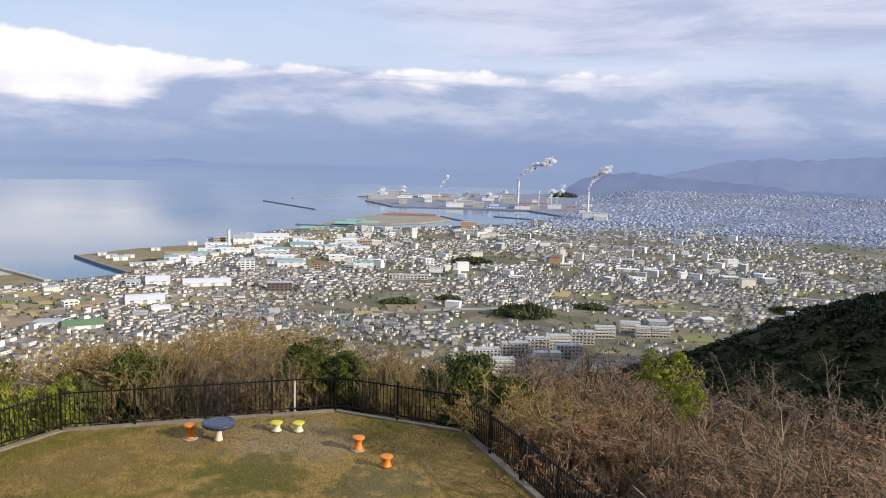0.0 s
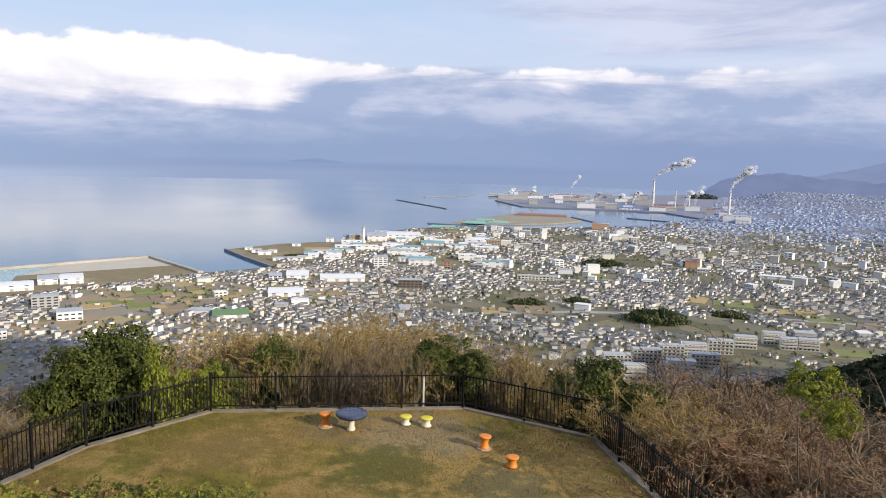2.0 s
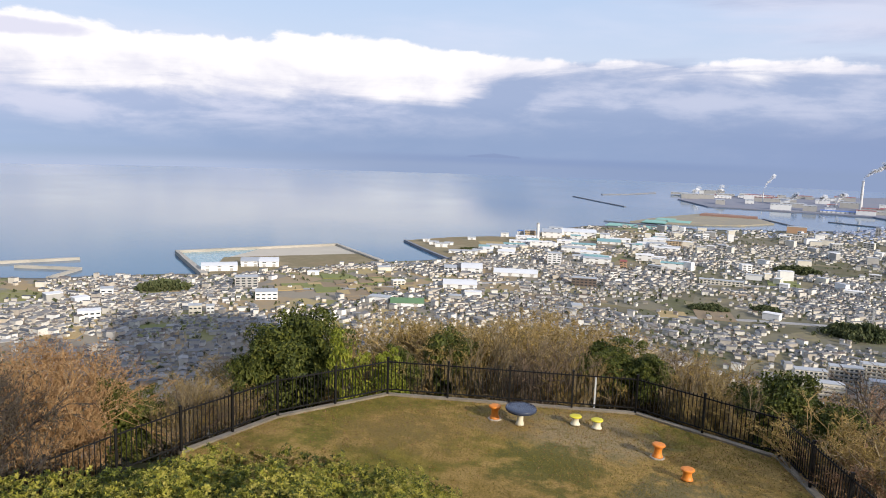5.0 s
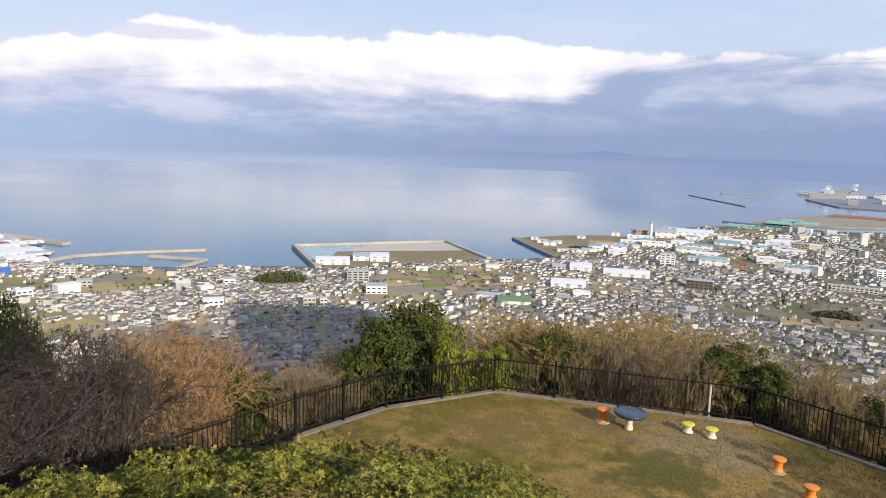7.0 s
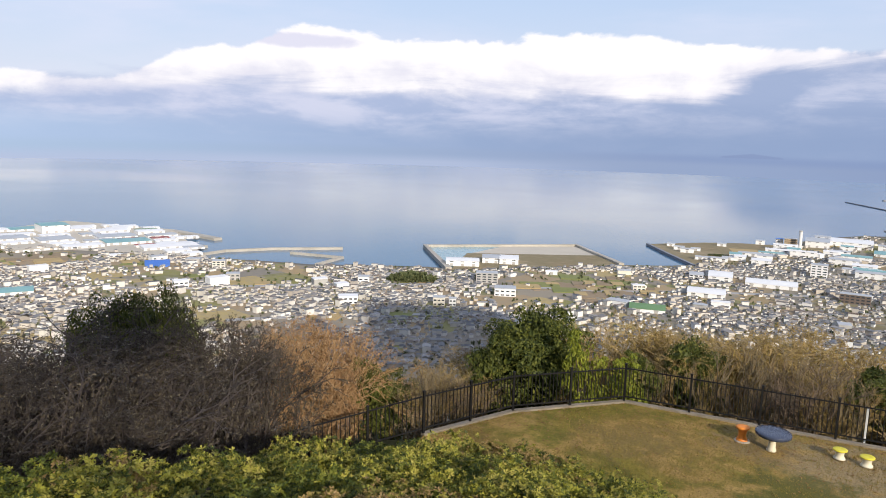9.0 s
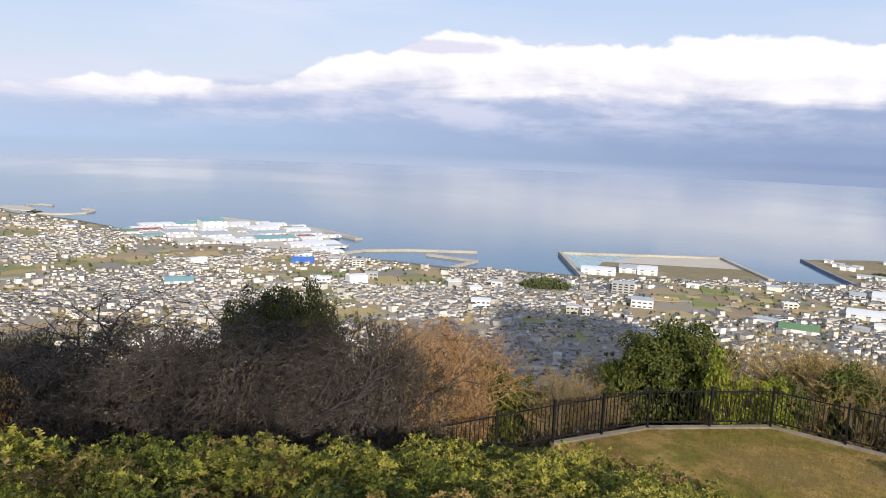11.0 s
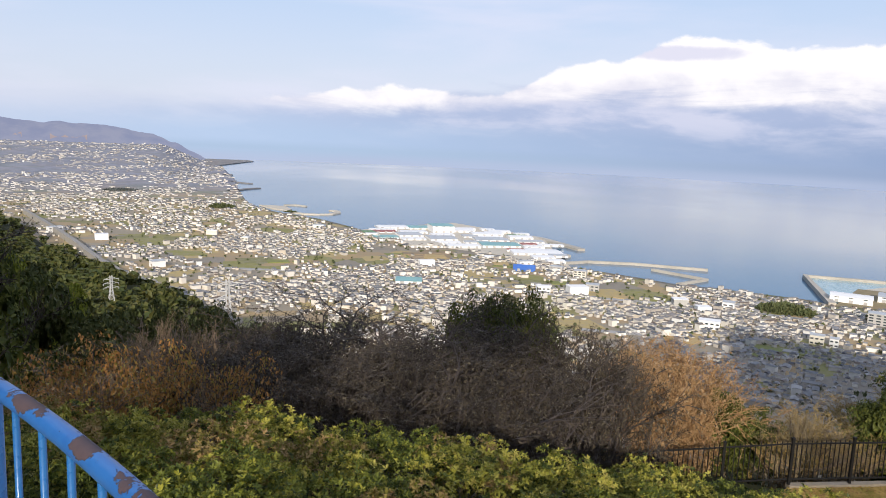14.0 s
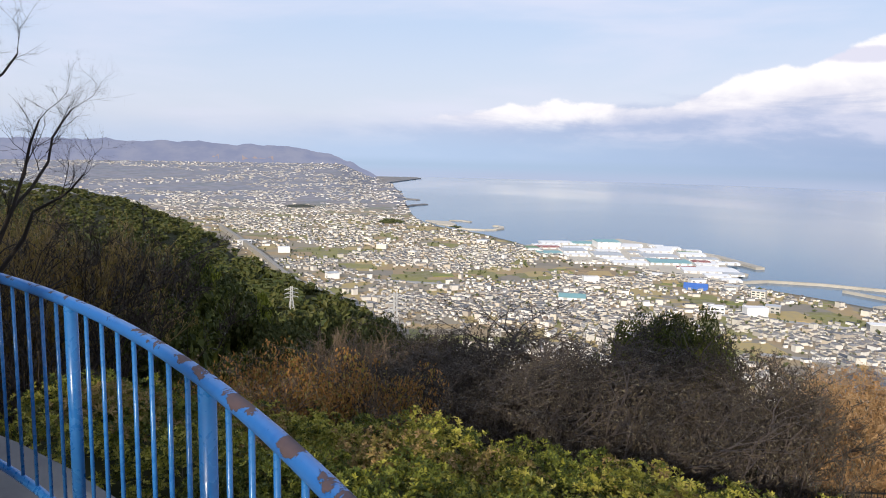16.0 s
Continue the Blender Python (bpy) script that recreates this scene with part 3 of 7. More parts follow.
M["pond"] = material("turquoise_settling_pond", [(0.22, 0.36, 0.4), (0.3, 0.42, 0.45)], 0.01, 0.25)
M["white_sheet"] = material("white_sheet_cladding", [(0.72, 0.72, 0.72), (0.82, 0.82, 0.82)], 0.08, 0.6)
M["grey_sheet"] = material("grey_sheet_roof", [(0.36, 0.38, 0.41), (0.48, 0.5, 0.52)], 0.08, 0.5)
M["green_sheet"] = material("green_sheet_roof", [(0.1, 0.2, 0.08), (0.14, 0.25, 0.1)], 0.08, 0.5)
M["teal_sheet"] = material("teal_sheet_roof", [(0.16, 0.34, 0.36), (0.22, 0.4, 0.4)], 0.08, 0.5)
M["blue_sheet"] = material("bright_blue_sheet_roof", [(0.03, 0.13, 0.48), (0.05, 0.17, 0.55)], 0.08, 0.45)
M["red_sheet"] = material("dull_red_sheet_roof", [(0.26, 0.07, 0.06), (0.32, 0.1, 0.08)], 0.08, 0.5)
M["tan_wall"] = material("tan_rendered_wall", [(0.42, 0.31, 0.19), (0.5, 0.38, 0.25)], 0.1, 0.8)
M["orange_wall"] = material("orange_rendered_wall", [(0.42, 0.26, 0.16), (0.48, 0.31, 0.2)], 0.1, 0.8)
M["cream_wall"] = material("cream_rendered_wall", [(0.62, 0.58, 0.5), (0.7, 0.66, 0.58)], 0.1, 0.8)
M["grey_wall"] = material("grey_concrete_wall", [(0.36, 0.35, 0.34), (0.45, 0.44, 0.42)], 0.1, 0.85)
M["dark_wall"] = material("dark_brown_wall", [(0.12, 0.09, 0.075), (0.17, 0.13, 0.11)], 0.1, 0.8)
M["glass"] = material("dark_window_glass", [(0.03, 0.04, 0.05), (0.06, 0.07, 0.08)], 0.3, 0.12)
M["pale_road"] = material("pale_concrete_road", [(0.28, 0.28, 0.28), (0.38, 0.37, 0.36)], 0.02, 0.85)
M["steam"] = material("white_steam", [(0.85, 0.85, 0.86), (0.92, 0.92, 0.92)], 0.02, 1.0)
M["steam"].node_tree.nodes["Principled BSDF"].inputs["Alpha"].default_value = 0.5
steam_nodes = M["steam"].node_tree
wisps = noisen(steam_nodes, steam_nodes.nodes.new("ShaderNodeNewGeometry").outputs["Position"], 0.035, 5, 0.6)
steam_nodes.links.new(mapr(steam_nodes, wisps, 0.34, 0.68, 0.0, 0.42), steam_nodes.nodes["Principled BSDF"].inputs["Alpha"])
# distance haze put into the paving colour of the mill peninsula
M["far_yard"] = material("hazed_quay_paving", [(0.16, 0.18, 0.23), (0.21, 0.225, 0.28), (0.24, 0.22, 0.25)], 0.008, 0.9)
M["port_yard"] = material("tan_port_gravel", [(0.36, 0.3, 0.2), (0.27, 0.25, 0.2), (0.42, 0.34, 0.21)], 0.012, 0.9)
M["chimney"] = material("chimney_concrete", [(0.6, 0.6, 0.6), (0.72, 0.72, 0.72)], 0.03, 0.8)
M["breakwater"] = material("grey_breakwater_stone", [(0.19, 0.2, 0.23), (0.25, 0.255, 0.28)], 0.05, 0.9)
M["crane_red"] = material("red_ore_stock", [(0.27, 0.16, 0.13), (0.33, 0.21, 0.17)], 0.02, 0.9)
M["green_net"] = material("green_netting", [(0.195, 0.42, 0.36), (0.3, 0.525, 0.468)], 0.05, 0.8)

slab("cape_land", [(-628, 1232), (-571, 1342), (-520, 1395), (-476, 1420), (-380, 1470), (-330, 1300), (-420, 1080), (-466, 1070), (-545, 1150)], -5, 3.2, M["quay_soil"], "flat cape of reclaimed land with brown fields", "land")
strip("cape_quay", [(-632, 1234), (-550, 1150), (-465, 1068)], 5, -5, 4, M["breakwater"], "grey concrete quay wall along the cape", "quay")
slab("reservoir_land", [(-676, 742), (-541, 977), (-612, 1030), (-760, 872)], -5, 3.3, M["quay_soil"], "brown grassy fill inside the sea embankment", "land")
slab("reservoir_sand", [(-757, 875), (-612, 1031), (-697, 1092), (-775, 985)], -5, 2.6, M["sand"], "pale dredged sand in the settling basin", "sand")
slab("reservoir_pond", [(-690, 757), (-757, 876), (-776, 986), (-850, 872)], -5, 2.2, M["pond"], "turquoise water of the settling pond", "pond")
strip("reservoir_embankment", [(-680, 742), (-853, 870), (-697, 1094), (-541, 978)], 9, -5, 6, M["seawall"], "pale concrete sea embankment round the basin", "embankment")
slab("factory_land", [(-1380, 290), (-1395, 305), (-1484, 468), (-1512, 530), (-1276, 636), (-1060, 560), (-950, 525), (-960, 500), (-1075, 460), (-1237, 330)], -5, 3.4, M["sand"], "pale paved works yard on reclaimed land", "land")
strip("factory_pier", [(-1270, 628), (-1128, 640)], 16, -5, 4, M["seawall"], "concrete pier at the works", "pier")
strip("factory_pier", [(-1130, 560), (-1062, 578)], 14, -5, 4, M["seawall"], "short concrete pier at the works", "pier")
strip("breakwater", [(-1000, 540), (-1010, 585), (-985, 655), (-923, 748)], 6, -5, 3.8, M["seawall"], "curved concrete harbour breakwater", "breakwater")
strip("breakwater", [(-935, 655), (-852, 690), (-826, 622)], 6, -5, 3.6, M["seawall"], "inner harbour breakwater of grey concrete", "breakwater")
strip("breakwater", [(-719, 2879), (-442, 2492)], 6, -5, 2.6, M["breakwater"], "long dark offshore breakwater", "breakwater")
strip("breakwater", [(-655, 3119), (-560, 3250), (-483, 3481)], 7, -5, 3.6, M["breakwater"], "thin dark offshore breakwater", "breakwater")
strip("breakwater", [(-10, 2345), (82, 2130)], 6, -5, 2.6, M["breakwater"], "dark harbour breakwater", "breakwater")
strip("breakwater", [(165, 2390), (330, 2290)], 6, -5, 2.6, M["breakwater"], "dark inner harbour breakwater", "breakwater")
strip("breakwater", [(-395, 1930), (-170, 1890), (-90, 1800)], 6, -5, 2.6, M["breakwater"], "dark breakwater beside the port", "breakwater")
slab("port_land", [(-330, 1950), (-300, 2080), (-194, 2363), (-30, 2343), (20, 2190), (-60, 2060), (-150, 2000)], -5, 3.5, M["port_yard"], "brown port yard on reclaimed land", "land")
slab("port_stock", [(-185, 2290), (-172, 2350), (-25, 2330), (-25, 2290)], 3, 9, M["crane_red"], "long red-brown stockpile in the port", "stockpile", kind="")
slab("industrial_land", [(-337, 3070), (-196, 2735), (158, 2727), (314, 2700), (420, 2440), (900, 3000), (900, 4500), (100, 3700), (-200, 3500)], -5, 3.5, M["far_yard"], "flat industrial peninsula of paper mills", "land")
slab("sand_spit", [polar(-85.8, 1886), polar(-84.8, 1805), polar(-83.6, 1762), polar(-83.3, 1790), polar(-83.9, 1868)], -5, 2.5, M["sand"], "pale sandy beach behind a low breakwater", "beach")
strip("sand_spit", [polar(-83.3, 1728), polar(-82.3, 1697), polar(-81.2, 1694), polar(-80.3, 1706), polar(-79.75, 1737), polar(-79.8, 1775), polar(-80.3, 1795)], 13, -5, 2.6, M["sand"], "thin beach spit with a hooked end", "beach")
strip("breakwater", [polar(-83.9, 1896), polar(-83.0, 1905), polar(-82.2, 1878)], 7, -5, 3, M["seawall"], "low curved breakwater off the beach", "breakwater")
slab("spit", [polar(-90.5, 3700), polar(-88.6, 4000), polar(-86.2, 4640), polar(-86.6, 4760), polar(-91, 4800)], -5, 4, M["yard"], "thin grey spit of land reaching into the sea", "spit")
strip("spit", [polar(-89.0, 3070), polar(-87.9, 3180)], 24, -5, 3, M["yard"], "low grey spit of land", "spit")
strip("spit", [polar(-88.3, 2760), polar(-87, 2690), polar(-86.4, 2652)], 18, -5, 3, M["yard"], "low grey spit with a seawall", "spit")
strip("spit", [polar(-88.1, 2290), polar(-86.8, 2400), polar(-85.8, 2457)], 18, -5, 3, M["yard"], "low grey spit with a narrow end", "spit")
strip("expressway", [polar(-101.6, 1660), polar(-99.9, 1385), polar(-98.5, 1200), polar(-97.0, 1035), polar(-95.5, 935), polar(-93.9, 876), polar(-91.5, 820)], 7, 2, 12, M["concrete"], "grey expressway viaduct at the foot of the hills", "road")
for a, b in (((-62, 880), (-30, 905)), ((-30, 905), (2, 1118)), ((2, 1118), (28, 1135)), ((-92, 1010), (-62, 880)), ((-60, 720), (-25, 760)), ((-10, 820), (30, 1000))):
    pts = [polar(a[0] + (b[0] - a[0]) * i / 8, a[1] + (b[1] - a[1]) * i / 8) for i in range(9)]
    strip("road", pts, 10, 2, 3.5, M["pale_road"], "grey main road through the town", "road")


# ---- large buildings ----
def box_mesh(name, w, d, h, mat, z=0.0):
    x, y = w / 2, d / 2
    v = [(-x, -y, z), (x, -y, z), (x, y, z), (-x, y, z), (-x, -y, z + h), (x, -y, z + h), (x, y, z + h), (-x, y, z + h)]
    f = [(0, 1, 5, 4), (1, 2, 6, 5), (2, 3, 7, 6), (3, 0, 4, 7), (4, 5, 6, 7), (3, 2, 1, 0)]
    return mesh(name, v, f, mat)


def gable_mesh(name, w, d, z, rise, mat, over=0.5):
    x, y = w / 2 + over, d / 2 + over
    v = [(-x, -y, z), (x, -y, z), (x, y, z), (-x, y, z), (-x, 0, z + rise), (x, 0, z + rise),
         (-x, -y, z - 0.3), (x, -y, z - 0.3), (x, y, z - 0.3), (-x, y, z - 0.3)]
    f = [(0, 1, 5, 4), (2, 3, 4, 5), (1, 2, 5), (3, 0, 4), (6, 7, 1, 0), (7, 8, 2, 1), (8, 9, 3, 2), (9, 6, 0, 3), (9, 8, 7, 6)]
    return mesh(name, v, f, mat)


PANE = {}


def hall(az, r, w, h, depth, wall, roof, label, category="building", gable=0.0, turn=0.0, windows=0, name="works_building", base=PLAIN):
    x, y = polar(az, r + depth / 2)
    ob = new(name)
    ob.matrix_basis = pose(x, y, base, 0, 0, -az + turn)
    tagged(ob, label, category)
    piece("wall", box_mesh("wall", w, depth, h, M[wall]), ob)
    if gable:
        piece("roof", gable_mesh("roof", w, depth, h + 0.02, gable, M[roof]), ob)
        if "shutter" not in PANE:
            PANE["shutter"] = box_mesh("shutter", 4.2, 0.3, 4.0, M["grey_wall"])
            PANE["strip"] = box_mesh("strip_window", 5.0, 0.25, 0.9, M["glass"])
        for i in range(int(w / 13)):
            cx = -w / 2 + (i + 0.5) * w / int(w / 13)
            if h < 14:
                piece("shutter", PANE["shutter"], ob, at=pose(cx, -depth / 2, 0.02))
            piece("strip_window", PANE["strip"], ob, at=pose(cx, -depth / 2, h - 1.8))
    else:
        piece("roof", box_mesh("roof", w + 0.6, depth + 0.6, 0.6, M[roof], h + 0.01), ob)
    if windows:
        storeys = max(1, int(h / 3.1))
        n = max(2, int(w / windows))
        ww, wh = w / n * 0.62, 1.5
        key = (round(ww, 2), wh)
        if key not in PANE:
            PANE[key] = box_mesh("window", ww, 0.3, wh, M["glass"])
        for s in range(storeys):
            for i in range(n):
                piece("window", PANE[key], ob, at=pose(-w / 2 + (i + 0.5) * w / n, -depth / 2, 0.9 + s * h / storeys))
    return ob


# bearing, distance, width, height, depth, wall, roof, gable, window pitch, label
EMBANKMENT_WORKS = [
    (-41.4, 1033, 48, 11, 26, "white_sheet", "white_sheet", 1.5, 0, "long white warehouse on the embankment land"),
    (-39.1, 1068, 27, 11, 30, "white_sheet", "grey_sheet", 1.2, 0, "white warehouse with a grey sheet roof"),
    (-37.7, 1064, 28, 11, 34, "white_sheet", "white_sheet", 1.2, 0, "white sheet-clad warehouse by the pond"),
    (-39.4, 916, 28, 14, 16, "grey_wall", "grey_sheet", 0, 7, "grey concrete block with few windows"),
    (-37.9, 840, 25, 10, 20, "white_sheet", "grey_sheet", 0, 6, "white three-storey office block"),
    (-26.8, 805, 38, 6, 24, "white_sheet", "green_sheet", 3.0, 0, "low white hall under a green sheet roof"),
    (-22.6, 919, 44, 8, 30, "white_sheet", "white_sheet", 2.0, 0, "white factory hall with a shallow gable"),
    (-18.2, 1028, 63, 7, 32, "white_sheet", "white_sheet", 2.2, 0, "very long white factory hall"),
    (-15.2, 1157, 22, 20, 18, "white_sheet", "grey_sheet", 0, 6, "tall white hospital block"),
]
TOWN_WORKS = [
    (-12.8, 984, 33, 12, 12, "dark_wall", "grey_sheet", 0, 5, "dark brown apartment row with pale stairwells"),
    (-9.9, 1166, 11, 15, 11, "orange_wall", "red_sheet", 2.0, 4, "small hotel block with an orange top"),
    (-15.5, 1513, 41, 16, 60, "white_sheet", "grey_sheet", 1.5, 0, "big white paper works hall by the shore"),
    (-13.4, 1571, 73, 11, 60, "white_sheet", "white_sheet", 1.5, 0, "wide white paper works hall"),
    (-17.2, 1490, 22, 17, 18, "tan_wall", "grey_sheet", 0, 3, "tan incinerator house beside the chimney"),
    (-17.95, 1500, 13, 14, 14, "white_sheet", "blue_sheet", 0, 2, "pale blue-roofed annex of the incinerator"),
    (-21.7, 1040, 31, 10, 40, "white_sheet", "white_sheet", 2.5, 0, "white vaulted factory hall"),
    (-23.4, 1043, 18, 9, 22, "white_sheet", "grey_sheet", 2.0, 5, "round-fronted white sports hall"),
    (-50.5, 781, 21, 9, 14, "white_sheet", "white_sheet", 0, 5, "white shop with a square sign tower"),
    (-43.2, 779, 13, 10, 10, "cream_wall", "grey_sheet", 0, 4, "cream apartment block of three storeys"),
]
WATERFRONT_WORKS = [
    (-42.1, 779, 8, 9, 9, "white_sheet", "grey_sheet", 0, 4, "white annex of three storeys"),
    (-34.3, 997, 16, 6, 10, "white_sheet", "white_sheet", 1, 0, "small white store shed"),
    (-11.1, 1460, 46, 7, 40, "white_sheet", "teal_sheet", 1.5, 0, "white hall with a teal sheet roof"),
    (-7.2, 1549, 18, 12, 14, "cream_wall", "grey_sheet", 0, 5, "cream office block near the port"),
    (-6.3, 1475, 29, 14, 14, "tan_wall", "grey_sheet", 0, 5, "tan apartment block near the port"),
    (8.8, 1313, 19, 12, 15, "orange_wall", "red_sheet", 0, 0, "orange-tan block without windows"),
    (9.7, 1253, 17, 9, 14, "cream_wall", "white_sheet", 0, 4, "cream school block of three storeys"),
    (14.5, 1260, 38, 6, 14, "white_sheet", "white_sheet", 1, 0, "long low white hall"),
    (-2.7, 1083, 59, 7, 10, "cream_wall", "grey_sheet", 0, 5, "long low cream school building"),
]
FAR_WORKS = [
    (-74.0, 896, 33, 6, 24, "white_sheet", "teal_sheet", 2, 0, "white hall with a pale teal roof"),
    (-64.8, 1031, 31, 5, 30, "blue_sheet", "blue_sheet", 3.5, 0, "warehouse roofed in bright blue sheet"),
    (2.0, 1943, 44, 17, 20, "orange_wall", "grey_sheet", 0, 0, "orange-brown works block at the harbour"),
    (7.0, 2032, 11, 22, 12, "grey_wall", "grey_sheet", 0, 4, "tall grey apartment tower"),
    (7.6, 2044, 12, 22, 12, "tan_wall", "grey_sheet", 0, 4, "tall tan apartment tower"),
    (12.2, 2358, 40, 15, 40, "white_sheet", "grey_sheet", 2, 0, "white mill building below the chimney"),
    (4.9, 2784, 150, 9, 30, "white_sheet", "blue_sheet", 2, 0, "very long blue-roofed quayside shed"),
    (-3.3, 3304, 89, 12, 60, "white_sheet", "white_sheet", 2, 0, "white mill shed on the peninsula"),
]
WORKS = EMBANKMENT_WORKS + TOWN_WORKS + WATERFRONT_WORKS + FAR_WORKS
for az, r, w, h, depth, wall, roof, gable, pitch, label in WORKS:
    hall(az, r, w, h * (0.72 if gable else 0.9), depth * (1.25 if gable else 1), wall, roof, label, gable=gable, windows=pitch)

FACT_EAST = [
    (-77.3, 1345, 23, 8, 40, "green_sheet"),
    (-75.5, 1448, 63, 8, 34, "white_sheet"),
    (-73.4, 1455, 44, 9, 34, "teal_sheet"),
    (-71.6, 1419, 44, 19, 44, "teal_sheet"),
    (-74.1, 1336, 45, 9, 40, "grey_sheet"),
    (-69.9, 1436, 44, 9, 36, "white_sheet"),
    (-68.0, 1395, 60, 9, 34, "white_sheet"),
    (-65.3, 1369, 45, 11, 30, "white_sheet"),
    (-64.5, 1320, 49, 10, 26, "grey_sheet"),
    (-67.6, 1317, 62, 9, 36, "grey_sheet"),
]
FACT_WEST = [
    (-66.9, 1249, 68, 10, 40, "teal_sheet"),
    (-62.9, 1300, 46, 6, 20, "white_sheet"),
    (-64.0, 1186, 84, 9, 44, "white_sheet"),
    (-67.9, 1127, 31, 6, 16, "white_sheet"),
    (-72.9, 1214, 56, 8, 44, "sand"),
    (-69.8, 1223, 57, 8, 30, "white_sheet"),
    (-71.5, 1300, 50, 9, 44, "grey_sheet"),
    (-76.0, 1300, 44, 7, 30, "teal_sheet"),
    (-65.6, 1215, 30, 9, 12, "red_sheet"),
    (-66.7, 1290, 34, 9, 12, "red_sheet"),
    (-62.3, 1180, 30, 7, 26, "grey_sheet"),
    (-69.3, 1363, 28, 6, 26, "grey_sheet"),
    (-76.1, 1382, 44, 6, 26, "red_sheet"),
    (-67.0, 1455, 44, 8, 26, "white_sheet"),
    (-71.2, 1485, 36, 7, 30, "grey_sheet"),
    (-71.5, 1363, 44, 7, 26, "white_sheet"),
    (-71.0, 1259, 44, 8, 20, "white_sheet"),
    (-65.5, 1403, 36, 6, 26, "green_sheet"),
    (-64.1, 1223, 28, 8, 26, "white_sheet"),
    (-67.9, 1481, 28, 7, 20, "white_sheet"),
    (-64.2, 1262, 36, 8, 20, "white_sheet"),
    (-73.8, 1388, 52, 7, 26, "white_sheet"),
    (-69.6, 1474, 36, 8, 20, "white_sheet"),
    (-65.2, 1432, 28, 8, 20, "white_sheet"),
    (-68.7, 1281, 44, 8, 20, "grey_sheet"),
    (-76.2, 1412, 52, 7, 20, "white_sheet"),
    (-73.8, 1293, 44, 6, 26, "white_sheet"),
    (-71.1, 1336, 28, 7, 20, "white_sheet"),
    (-63.4, 1148, 36, 7, 26, "white_sheet"),
    (-67.6, 1362, 44, 6, 20, "white_sheet"),
    (-64.6, 1293, 28, 7, 20, "red_sheet"),
    (-62.4, 1118, 28, 8, 20, "white_sheet"),
    (-67.4, 1427, 36, 8, 26, "white_sheet"),
]
FACT = FACT_EAST + FACT_WEST
for az, r, w, h, depth, roof in FACT:
    tagged(hall(az, r, w, h * (0.45 if h < 15 else 0.7), depth * 1.15, "white_sheet", roof, "large white works hall with a " + roof.split("_")[0] + " roof", gable=1.0, turn=14), group="works halls")

for i, (az, r, w, h) in enumerate([(3.8, 637, 24, 13), (6.0, 664, 25, 13), (7.8, 688, 23, 13), (10.3, 668, 25, 13), (9.5, 712, 21, 11), (11.3, 728, 23, 13), (13.0, 762, 21, 12),
                                   (14.9, 794, 21, 12), (15.9, 780, 15, 11), (17.2, 786, 19, 11), (5.0, 610, 22, 12), (8.6, 640, 24, 12)]):
    ob = hall(az, r, w, h, 9, "cream_wall", "grey_sheet", "five-storey cream concrete apartment slab", "apartment block", windows=3.4, name="apartment_block", turn=14)
    tagged(ob, group="apartment slabs")
    for s in range(4):
        piece("balcony", box_mesh("balcony", w, 1.1, 0.9, M["grey_wall"]), ob, at=pose(0, -5.2, 0.1 + s * h / 4))

# fields on the cape and in the port, each a low bank of its own colour
M["dry_field"] = material("dry_yellow_field", [(0.36, 0.265, 0.12), (0.44, 0.33, 0.16)], 0.03, 0.95)
M["green_field"] = material("green_winter_field", [(0.16, 0.185, 0.05), (0.22, 0.225, 0.08)], 0.03, 0.95)
M["plough"] = material("brown_ploughed_field", [(0.22, 0.165, 0.1), (0.29, 0.22, 0.14)], 0.03, 0.95)


field_step = iter(range(1000))


def field(az, r, w, d, mat, label, turn=0.0):
    x, y = polar(az, r)
    a = radians(-az + turn)
    c, s = math.cos(a), math.sin(a)
    slab("field", [(x + c * u * w / 2 - s * v * d / 2, y + s * u * w / 2 + c * v * d / 2) for u, v in ((-1, -1), (1, -1), (1, 1), (-1, 1))], 1.5, PLAIN + 0.4 + 0.011 * next(field_step), M[mat], label, "field")


field(-19.8, 1372, 62, 70, "dry_field", "dry yellow field on the cape", 10)
field(-16.0, 1452, 50, 50, "dry_field", "dry brown field on the cape", 6)
frnd = random.Random(3)
FIELD_A = [(-30, 960, 60), (-33, 925, 50), (-35, 905, 44), (-27.5, 935, 40), (-32, 985, 40), (-30.5, 890, 40), (-24.5, 850, 40), (-72, 1150, 60), (-69, 1120, 40), (-66, 1065, 44), (-75, 1120, 40), (1.5, 1150, 50), (-3, 870, 45), (-6, 850, 30), (12, 1000, 50), (15, 980, 40), (18, 960, 50), (21, 940, 40), (24, 1010, 50)]
FIELD_B = [(-52, 735, 44), (-47, 720, 40), (-43, 735, 30), (14, 690, 30), (20, 800, 44), (23, 870, 40), (-81, 980, 26), (-90, 1400, 44), (-12.5, 900, 40), (-16, 880, 44), (9, 1010, 40), (-1, 1010, 34), (26, 1180, 50), (29, 1080, 50), (-57, 900, 24), (-62, 960, 30)]
for az, r, w in FIELD_A + FIELD_B:
    mat = frnd.choice(("dry_field", "green_field", "green_field", "plough"))
    field(az, r, w * frnd.uniform(0.7, 1.1), w * frnd.uniform(0.6, 1.2), mat, {"dry_field": "dry straw-coloured field between houses", "green_field": "green winter crop field between houses", "plough": "brown ploughed field between houses"}[mat], frnd.uniform(-25, 25))

